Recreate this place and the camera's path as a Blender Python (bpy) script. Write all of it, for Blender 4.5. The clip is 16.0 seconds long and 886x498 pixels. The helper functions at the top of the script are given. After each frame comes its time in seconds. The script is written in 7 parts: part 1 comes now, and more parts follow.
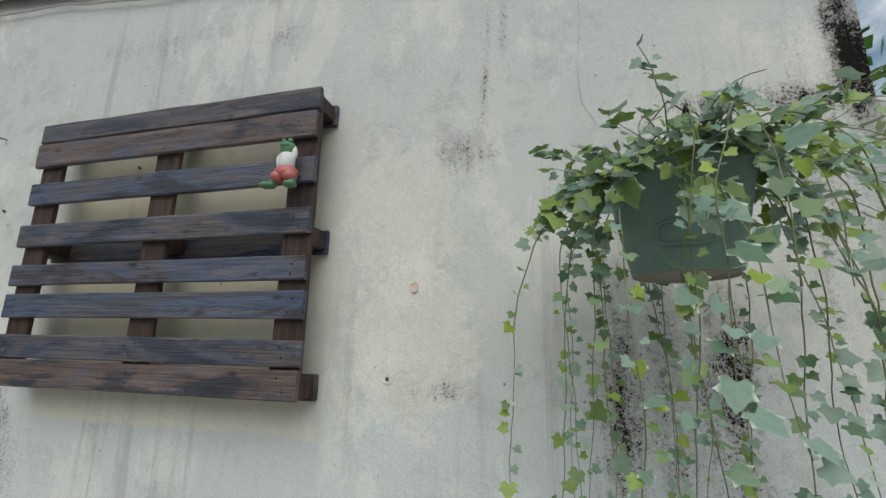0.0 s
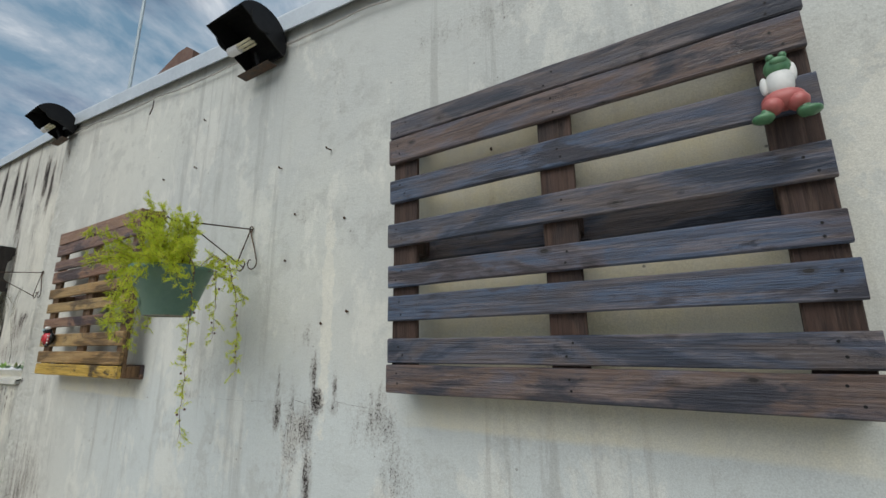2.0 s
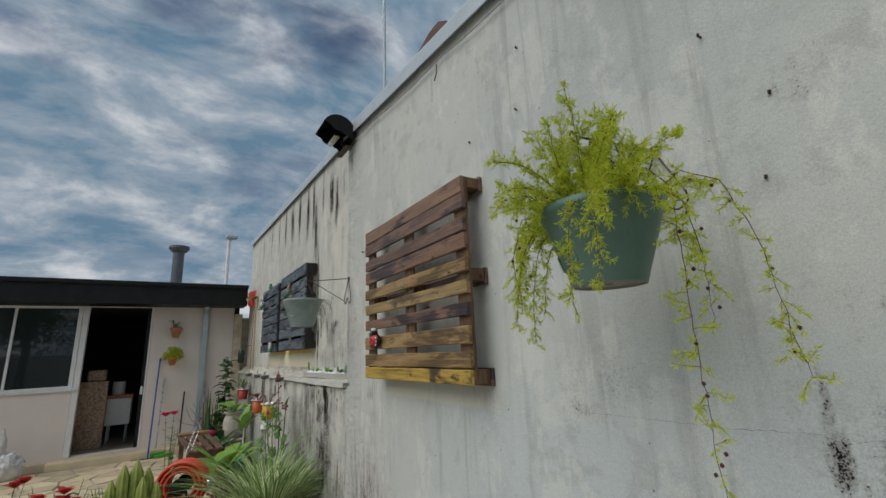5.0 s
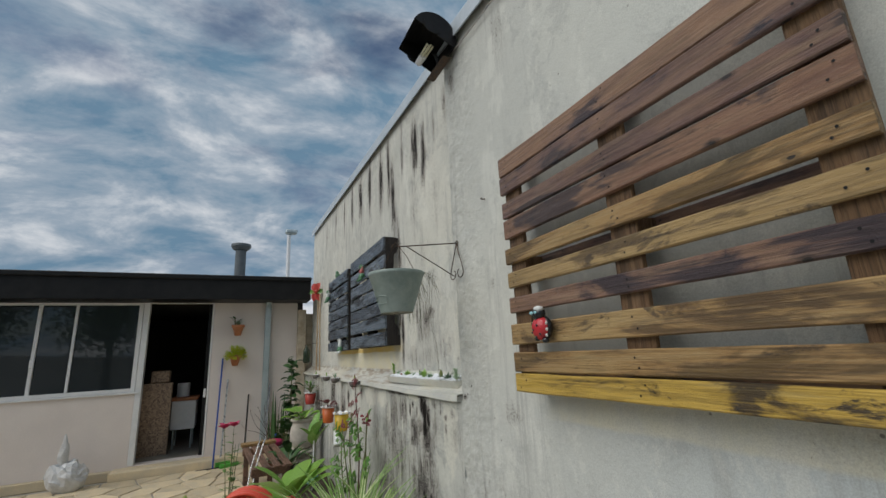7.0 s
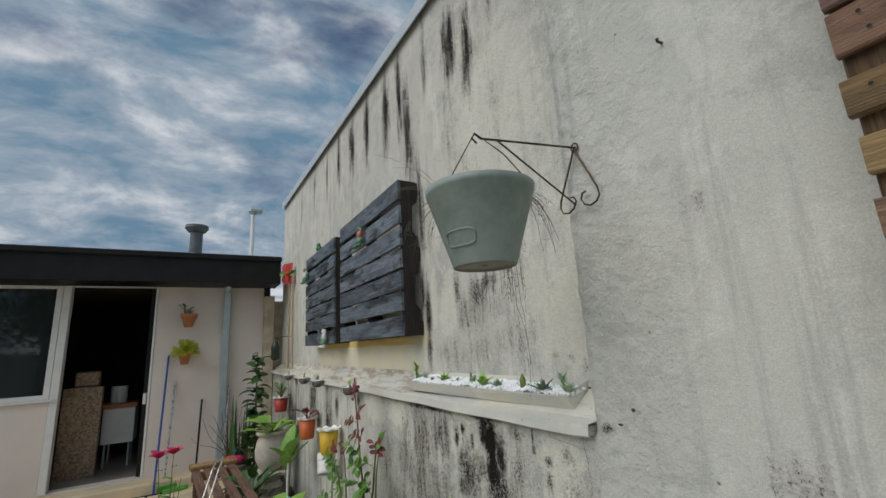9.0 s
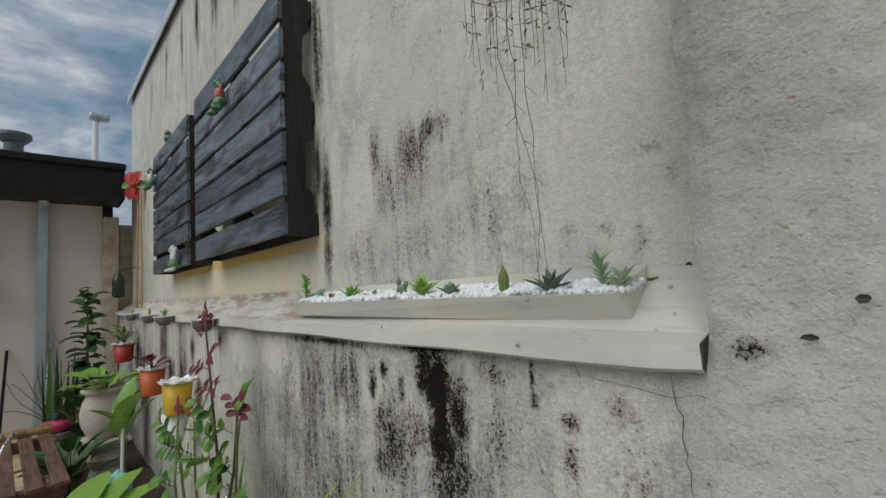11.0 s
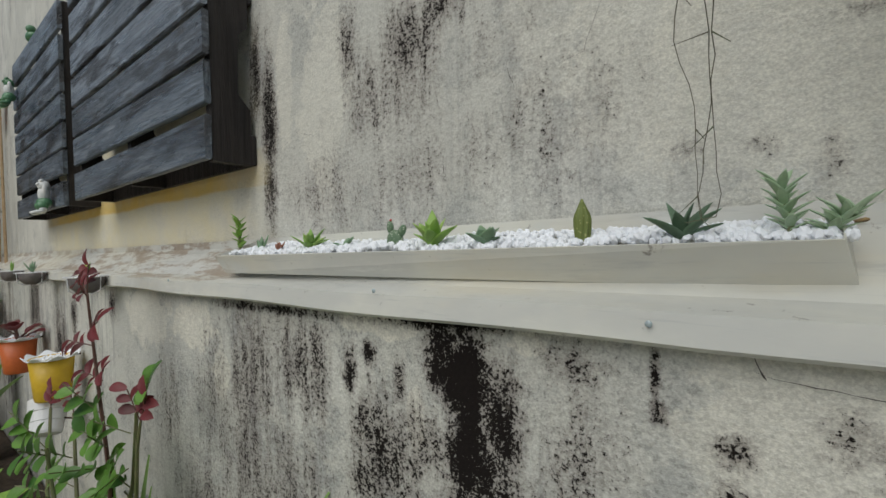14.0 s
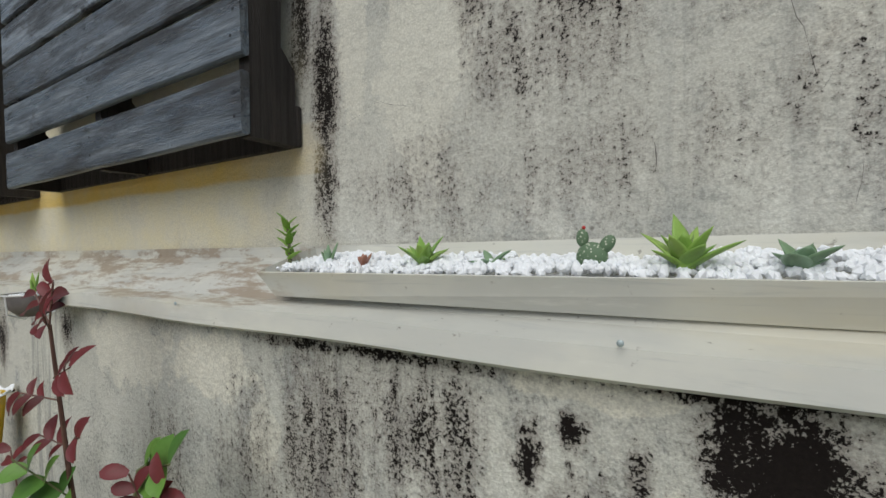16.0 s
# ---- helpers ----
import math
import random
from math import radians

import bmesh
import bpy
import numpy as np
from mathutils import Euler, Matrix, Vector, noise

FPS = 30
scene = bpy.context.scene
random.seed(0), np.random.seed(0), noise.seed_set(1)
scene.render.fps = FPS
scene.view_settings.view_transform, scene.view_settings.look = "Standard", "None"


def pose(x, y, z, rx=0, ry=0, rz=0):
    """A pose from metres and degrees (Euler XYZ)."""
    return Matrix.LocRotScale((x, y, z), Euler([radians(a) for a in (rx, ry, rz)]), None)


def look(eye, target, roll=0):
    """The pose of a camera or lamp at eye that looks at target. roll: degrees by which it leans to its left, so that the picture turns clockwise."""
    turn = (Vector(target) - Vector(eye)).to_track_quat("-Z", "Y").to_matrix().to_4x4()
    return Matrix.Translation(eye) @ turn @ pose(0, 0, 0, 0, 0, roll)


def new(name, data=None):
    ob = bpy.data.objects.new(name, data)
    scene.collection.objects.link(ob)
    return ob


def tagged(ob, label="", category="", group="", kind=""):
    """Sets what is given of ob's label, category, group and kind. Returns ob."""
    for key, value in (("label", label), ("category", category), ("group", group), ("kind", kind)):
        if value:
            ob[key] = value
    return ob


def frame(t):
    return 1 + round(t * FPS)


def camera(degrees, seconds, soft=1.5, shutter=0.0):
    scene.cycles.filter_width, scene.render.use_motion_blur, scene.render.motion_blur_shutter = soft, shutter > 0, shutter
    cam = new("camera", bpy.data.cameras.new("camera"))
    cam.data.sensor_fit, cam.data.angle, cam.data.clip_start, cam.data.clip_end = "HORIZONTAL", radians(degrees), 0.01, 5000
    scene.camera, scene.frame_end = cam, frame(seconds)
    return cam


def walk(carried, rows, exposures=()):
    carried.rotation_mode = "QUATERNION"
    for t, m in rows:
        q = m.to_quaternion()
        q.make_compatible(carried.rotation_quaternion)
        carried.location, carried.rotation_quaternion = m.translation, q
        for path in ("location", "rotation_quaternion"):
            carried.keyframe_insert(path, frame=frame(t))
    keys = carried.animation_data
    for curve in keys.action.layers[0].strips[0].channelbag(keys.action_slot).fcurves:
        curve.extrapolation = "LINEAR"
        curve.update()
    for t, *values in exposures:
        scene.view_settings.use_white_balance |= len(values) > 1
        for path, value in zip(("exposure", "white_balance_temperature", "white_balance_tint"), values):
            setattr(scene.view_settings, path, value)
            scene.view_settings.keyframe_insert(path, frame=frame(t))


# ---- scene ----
cam = camera(92.6, 16.0)
PATH = [
    (0, (-0.7, 0.293, 1.609), (-1.171, 2.191, 2.028), 1.1),
    (0.5, (-0.901, 0.321, 1.625), (-1.515, 2.179, 2.041), 0.4),
    (1, (-1.124, 0.232, 1.619), (-1.867, 2.04, 2.042), 0.2),
    (1.5, (-1.383, 0.211, 1.594), (-2.251, 1.961, 2.021), -0.2),
    (2, (-1.692, 0.253, 1.583), (-2.691, 1.93, 2.017), -0.6),
    (2.5, (-1.978, 0.262, 1.58), (-3.119, 1.847, 2.013), -1.1),
    (3, (-2.253, 0.297, 1.582), (-3.525, 1.773, 2.03), -1.3),
    (3.5, (-2.499, 0.406, 1.597), (-3.881, 1.778, 2.051), -1.5),
    (4, (-2.631, 0.429, 1.608), (-4.107, 1.701, 2.06), -2.0),
    (4.5, (-2.734, 0.344, 1.599), (-4.294, 1.51, 2.056), -2.2),
    (5, (-2.909, 0.274, 1.57), (-4.541, 1.336, 2.03), -2.6),
    (7.5, (-4.55, 0.424, 1.589), (-6.3, 1.273, 2.054), -2.9),
    (8.2, (-5.007, 0.449, 1.633), (-6.74, 1.338, 2.088), -3.2),
    (10.5, (-6.072, 0.746, 1.454), (-7.586, 2.023, 1.728), -3.3),
    (11, (-6.218, 0.899, 1.43), (-7.666, 2.269, 1.594), -3.4),
    (11.5, (-6.31, 1.06, 1.411), (-7.707, 2.488, 1.516), -2.5),
    (12, (-6.364, 1.124, 1.408), (-7.715, 2.597, 1.463), -2.1),
    (12.5, (-6.369, 1.14, 1.404), (-7.689, 2.641, 1.435), -1.9),
    (13, (-6.373, 1.152, 1.408), (-7.664, 2.679, 1.427), -1.7),
    (13.5, (-6.435, 1.122, 1.408), (-7.691, 2.678, 1.394), -2.0),
    (14, (-6.584, 1.026, 1.406), (-7.792, 2.62, 1.385), -1.7),
    (14.5, (-6.706, 0.983, 1.417), (-7.852, 2.623, 1.395), -1.4),
    (15, (-6.838, 1.012, 1.447), (-7.924, 2.691, 1.416), -1.3),
    (15.5, (-6.951, 1.04, 1.447), (-7.98, 2.754, 1.41), -1.2),
    (16, (-7.024, 1.047, 1.44), (-8.031, 2.774, 1.407), -1.2),
]
walk(cam, [(t, look(eye, target, roll)) for t, eye, target, roll in PATH], [(0.0, -0.02), (1.5, -0.08), (2.5, 0.06), (4.0, -0.42), (5.0, -0.38), (8.0, -0.20), (10.5, -0.36), (12.5, -0.25), (14.0, -0.30), (16.0, -0.18)])

# --- sky and sun: bright, thinly clouded day, soft sun from behind the walker
SUN_EL, SUN_AZ = radians(48), radians(172)
world = bpy.data.worlds.new("sky")
scene.world = world
world.use_nodes = True
wt = world.node_tree
wt.nodes.clear()


def wn(kind, **sets):
    n = wt.nodes.new(kind)
    for k, v in sets.items():
        n.inputs[k].default_value = v
    return n


sky = wt.nodes.new("ShaderNodeTexSky")
sky.sky_type, sky.sun_disc = "NISHITA", False
sky.sun_elevation, sky.sun_rotation = SUN_EL, SUN_AZ
sky_gain = wn("ShaderNodeVectorMath")
sky_gain.operation = "SCALE"
sky_gain.inputs["Scale"].default_value = 0.085
wt.links.new(sky.outputs[0], sky_gain.inputs[0])
coord = wn("ShaderNodeTexCoord")
sep = wn("ShaderNodeSeparateXYZ")
wt.links.new(coord.outputs["Generated"], sep.inputs[0])
up = wn("ShaderNodeMath")
up.operation = "MAXIMUM"
up.inputs[1].default_value = 0.0
wt.links.new(sep.outputs["Z"], up.inputs[0])
lift = wn("ShaderNodeMath")
lift.operation = "ADD"
lift.inputs[1].default_value = 0.60
wt.links.new(up.outputs[0], lift.inputs[0])
flat = wn("ShaderNodeVectorMath")
flat.operation = "DIVIDE"
wt.links.new(coord.outputs["Generated"], flat.inputs[0])
spread = wn("ShaderNodeCombineXYZ")
for k in "XYZ":
    wt.links.new(lift.outputs[0], spread.inputs[k])
wt.links.new(spread.outputs[0], flat.inputs[1])
turn = wn("ShaderNodeMapping")
turn.inputs["Rotation"].default_value = (0, 0, radians(-14))
turn.inputs["Scale"].default_value = (2.3, 1.25, 0.0)
wt.links.new(flat.outputs[0], turn.inputs["Vector"])
clouds = wn("ShaderNodeTexNoise", Scale=2.0, Detail=9.0, Roughness=0.58, Distortion=0.25)
wt.links.new(turn.outputs[0], clouds.inputs["Vector"])
cover = wn("ShaderNodeMapRange")
cover.interpolation_type = "SMOOTHSTEP"
cover.inputs["From Min"].default_value, cover.inputs["From Max"].default_value = 0.29, 0.52
wt.links.new(clouds.outputs["Fac"], cover.inputs["Value"])
puffs = wn("ShaderNodeTexNoise", Scale=3.5, Detail=10.0, Roughness=0.60, Distortion=0.25)
wt.links.new(turn.outputs[0], puffs.inputs["Vector"])
tone = wt.nodes.new("ShaderNodeValToRGB")
tone.color_ramp.elements[0].position, tone.color_ramp.elements[0].color = 0.38, (0.17, 0.295, 0.42, 1)
tone.color_ramp.elements[1].position, tone.color_ramp.elements[1].color = 0.66, (0.80, 0.83, 0.87, 1)
mid = tone.color_ramp.elements.new(0.52)
mid.color = (0.38, 0.465, 0.56, 1)
wt.links.new(puffs.outputs["Fac"], tone.inputs[0])
cloud_gain = wn("ShaderNodeVectorMath")
cloud_gain.operation = "SCALE"
cloud_gain.inputs["Scale"].default_value = 0.95
wt.links.new(tone.outputs[0], cloud_gain.inputs[0])
blend = wn("ShaderNodeMix")
blend.data_type = "RGBA"
wt.links.new(cover.outputs[0], blend.inputs["Factor"])
wt.links.new(sky_gain.outputs[0], blend.inputs[6])
wt.links.new(cloud_gain.outputs[0], blend.inputs[7])
bg = wn("ShaderNodeBackground", Strength=1.0)
wt.links.new(blend.outputs[2], bg.inputs["Color"])
wout = wn("ShaderNodeOutputWorld")
wt.links.new(bg.outputs[0], wout.inputs[0])

sun = new("sun", bpy.data.lights.new("sun", "SUN"))
sun.data.energy, sun.data.angle, sun.data.color = 2.35, radians(60), (1.0, 0.965, 0.90)
sun.matrix_world = look((0, 0, 0), (-math.sin(SUN_AZ) * math.cos(SUN_EL), -math.cos(SUN_AZ) * math.cos(SUN_EL), -math.sin(SUN_EL)))


# --- small helpers
class Nodes:
    """A node material under construction."""

    def __init__(self, name, rough=0.8, metal=0.0):
        self.m = bpy.data.materials.new(name)
        self.m.use_nodes = True
        self.t = self.m.node_tree
        self.b = self.t.nodes["Principled BSDF"]
        self.b.inputs["Roughness"].default_value = rough
        self.b.inputs["Metallic"].default_value = metal
        self.geo = self.t.nodes.new("ShaderNodeNewGeometry")
        self.co = self.t.nodes.new("ShaderNodeTexCoord")
        self.inf = self.t.nodes.new("ShaderNodeObjectInfo")

    def link(self, a, b):
        self.t.links.new(a, b)

    def put(self, sock, v):
        if hasattr(v, "is_linked"):
            self.link(v, sock)
        else:
            sock.default_value = v

    def math(self, op, a, b=0.0, c=None):
        n = self.t.nodes.new("ShaderNodeMath")
        n.operation = op
        self.put(n.inputs[0], a)
        self.put(n.inputs[1], b)
        if c is not None:
            self.put(n.inputs[2], c)
        return n.outputs[0]

    def space(self, scale=(1, 1, 1), where="world", shift=None):
        n = self.t.nodes.new("ShaderNodeMapping")
        self.link(self.geo.outputs["Position"] if where == "world" else self.co.outputs["Object"], n.inputs["Vector"])
        n.inputs["Scale"].default_value = scale
        if shift is not None:
            self.link(shift, n.inputs["Location"])
        return n.outputs[0]

    def noise(self, vec, scale, detail=4.0, rough=0.55, dist=0.0):
        n = self.t.nodes.new("ShaderNodeTexNoise")
        self.link(vec, n.inputs["Vector"])
        for k, v in (("Scale", scale), ("Detail", detail), ("Roughness", rough), ("Distortion", dist)):
            n.inputs[k].default_value = v
        return n.outputs["Fac"]

    def ramp(self, v, lo, hi, a=0.0, b=1.0):
        n = self.t.nodes.new("ShaderNodeMapRange")
        n.interpolation_type = "SMOOTHSTEP"
        for k, w in (("Value", v), ("From Min", lo), ("From Max", hi), ("To Min", a), ("To Max", b)):
            self.put(n.inputs[k], w)
        return n.outputs[0]

    def mix(self, f, a, b, mode="MIX"):
        n = self.t.nodes.new("ShaderNodeMix")
        n.data_type, n.blend_type = "RGBA", mode
        self.put(n.inputs["Factor"], f)
        for k, v in ((6, a), (7, b)):
            self.put(n.inputs[k], (*v, 1) if isinstance(v, tuple) and len(v) == 3 else v)
        return n.outputs[2]

    def bump(self, h, strength=0.3, dist=0.01, prev=None):
        n = self.t.nodes.new("ShaderNodeBump")
        n.inputs["Strength"].default_value, n.inputs["Distance"].default_value = strength, dist
        self.link(h, n.inputs["Height"])
        if prev is not None:
            self.link(prev, n.inputs["Normal"])
        return n.outputs[0]

    def done(self, colour, normal=None, rough=None):
        self.put(self.b.inputs["Base Color"], (*colour, 1) if isinstance(colour, tuple) and len(colour) == 3 else colour)
        if normal is not None:
            self.link(normal, self.b.inputs["Normal"])
        if rough is not None:
            self.put(self.b.inputs["Roughness"], rough)
        return self.m


def simple(name, a, b, scale=8.0, rough=0.7, metal=0.0, bump=0.15, per_piece=0.0, fine=60.0):
    """Two tones mixed by noise at two scales, with a fine bump."""
    n = Nodes(name, rough, metal)
    v = n.space(where="object")
    f = n.ramp(n.math("ADD", n.math("MULTIPLY", n.noise(v, scale), 0.7), n.math("MULTIPLY", n.noise(v, fine, 3), 0.3)), 0.35, 0.65)
    c = n.mix(f, a, b)
    if per_piece:
        k = n.math("MULTIPLY_ADD", n.inf.outputs["Random"], 2 * per_piece, 1 - per_piece)
        n2 = n.t.nodes.new("ShaderNodeCombineColor")
        for i in range(3):
            n.link(k, n2.inputs[i])
        c = n.mix(1.0, c, n2.outputs[0], "MULTIPLY")
    return n.done(c, n.bump(n.noise(v, fine, 3), bump, 0.004), n.ramp(n.noise(v, fine * 0.5), 0.3, 0.7, max(rough - 0.1, 0.03), min(rough + 0.1, 1)))


def box(bm, x0, x1, y0, y1, z0, z1, bevel=0.0):
    r = bmesh.ops.create_cube(bm, size=1.0, matrix=Matrix.LocRotScale(((x0 + x1) / 2, (y0 + y1) / 2, (z0 + z1) / 2), None, (abs(x1 - x0), abs(y1 - y0), abs(z1 - z0))))
    if bevel:
        vs = set(r["verts"])
        es = [e for e in bm.edges if e.verts[0] in vs]
        bmesh.ops.bevel(bm, geom=es, offset=bevel, segments=1, affect="EDGES", profile=0.5)
    return bm


def boxes(*specs, bevel=0.0):
    bm = bmesh.new()
    for s in specs:
        box(bm, *s, bevel=bevel)
    return bm


def mesh_of(name, bm, material, smooth=False):
    me = bpy.data.meshes.new(name)
    bmesh.ops.recalc_face_normals(bm, faces=bm.faces[:]) if len(bm.faces) < 20000 else None
    bm.to_mesh(me)
    bm.free()
    me.materials.append(material)
    if smooth:
        for p in me.polygons:
            p.use_smooth = True
    return me


def part(name, bm, material, parent, label="", smooth=False):
    ob = new(name, mesh_of(name, bm, material, smooth))
    ob.parent = parent
    return tagged(ob, label)


def piece(name, me, parent, m):
    """One more object on a shared mesh."""
    ob = new(name, me)
    ob.parent = parent
    ob.matrix_basis = m
    return ob


def thing(name, m, label, category, group="", kind=""):
    ob = new(name)
    ob.empty_display_size = 0.1
    ob.matrix_basis = m
    return tagged(ob, label, category, group, kind)


def setting(name, bm, material, label, smooth=False):
    ob = new(name, mesh_of(name, bm, material, smooth))
    return tagged(ob, label, "", "", "structure")


def tube(bm, pts, r, sides=6, cap=True):
    """A tube along points; r a number or one radius a point."""
    pts = [Vector(p) for p in pts]
    rs = r if isinstance(r, (list, tuple)) else [r] * len(pts)
    rings, ref = [], Vector((0.31, 0.22, 0.93))
    for i, p in enumerate(pts):
        d = (pts[min(i + 1, len(pts) - 1)] - pts[max(i - 1, 0)]).normalized()
        u = d.cross(ref)
        if u.length < 0.1:
            u = d.cross(Vector((1, 0, 0)))
        u.normalize()
        w = d.cross(u)
        rings.append([bm.verts.new(p + rs[i] * (math.cos(a) * u + math.sin(a) * w)) for a in (2 * math.pi * k / sides for k in range(sides))])
    for a, b in zip(rings, rings[1:]):
        for k in range(sides):
            bm.faces.new((a[k], a[(k + 1) % sides], b[(k + 1) % sides], b[k]))
    if cap and sides > 2:
        bm.faces.new(rings[0][::-1])
        bm.faces.new(rings[-1])
    return bm


def lathe(bm, profile, seg=28, centre=(0, 0, 0), squash=(1, 1)):
    rings = []
    for r, z in profile:
        if r < 1e-4:
            rings.append([bm.verts.new((centre[0], centre[1], centre[2] + z))])
        else:
            rings.append([bm.verts.new((centre[0] + squash[0] * r * math.cos(2 * math.pi * k / seg), centre[1] + squash[1] * r * math.sin(2 * math.pi * k / seg), centre[2] + z)) for k in range(seg)])
    for a, b in zip(rings, rings[1:]):
        for k in range(seg):
            j = (k + 1) % seg
            q = [a[k % len(a)], a[j % len(a)], b[j % len(b)], b[k % len(b)]]
            q = [v for i, v in enumerate(q) if v not in q[:i]]
            if len(q) > 2:
                bm.faces.new(q)
    return bm


def ball(bm, c, r, sx=1, sy=1, sz=1, seg=14, rot=None):
    m = Matrix.Translation(c) @ (rot or Matrix.Identity(4)) @ Matrix.Diagonal((r * sx, r * sy, r * sz, 1))
    bmesh.ops.create_uvsphere(bm, u_segments=seg, v_segments=max(6, seg * 2 // 3), radius=1.0, matrix=m)
    return bm


def blade(bm, base, out, length, width, droop=0.5, rows=5, fold=0.15, shape=None, up=Vector((0, 0, 1)), twist=0.0):
    """A leaf that leaves base along out and bends down: rows of three points across, folded on its midrib."""
    d, p = Vector(out).normalized(), Vector(base)
    prev = None
    for i in range(rows + 1):
        f = i / rows
        w = width * (shape(f) if shape else math.sin(math.pi * min(1, 0.08 + 0.92 * f)) ** 0.7)
        side = d.cross(up)
        if side.length < 0.05:
            side = d.cross(Vector((0.8, 0.6, 0)))
        side.normalize()
        if twist:
            side = (side + twist * f * d.cross(side)).normalized()
        n = side.cross(d).normalized()
        if w < 1e-4 and i == rows:
            row = [bm.verts.new(p)]
        else:
            row = [bm.verts.new(p - side * w / 2 + n * w * fold), bm.verts.new(p), bm.verts.new(p + side * w / 2 + n * w * fold)]
        if prev:
            if len(row) == 1:
                bm.faces.new((prev[0], prev[1], row[0]))
                bm.faces.new((prev[1], prev[2], row[0]))
            else:
                bm.faces.new((prev[0], prev[1], row[1], row[0]))
                bm.faces.new((prev[1], prev[2], row[2], row[1]))
        prev = row
        p = p + d * length / rows
        d = (d + Vector((0, 0, -droop / rows))).normalized()
    return bm


def pointed(f):
    return max(0.0, math.sin(math.pi * min(1.0, 0.12 + f * 0.88)) ** 0.8 * (1 - 0.3 * f))


def strap(f):
    return (0.55 + 0.45 * math.sin(math.pi * min(1, f * 1.25 + 0.1))) * (1 - f ** 4) + 1e-5


def rnd(a, b):
    return random.uniform(a, b)


def grid_face(bm, us, vs, at):
    """A sheet over the grid us x vs; at(u, v) gives the place."""
    g = [[bm.verts.new(at(u, v)) for v in vs] for u in us]
    for i in range(len(us) - 1):
        for j in range(len(vs) - 1):
            bm.faces.new((g[i][j], g[i + 1][j], g[i + 1][j + 1], g[i][j + 1]))
    return g


def steps(a, b, d):
    n = max(1, round(abs(b - a) / d))
    return [a + (b - a) * i / n for i in range(n + 1)]


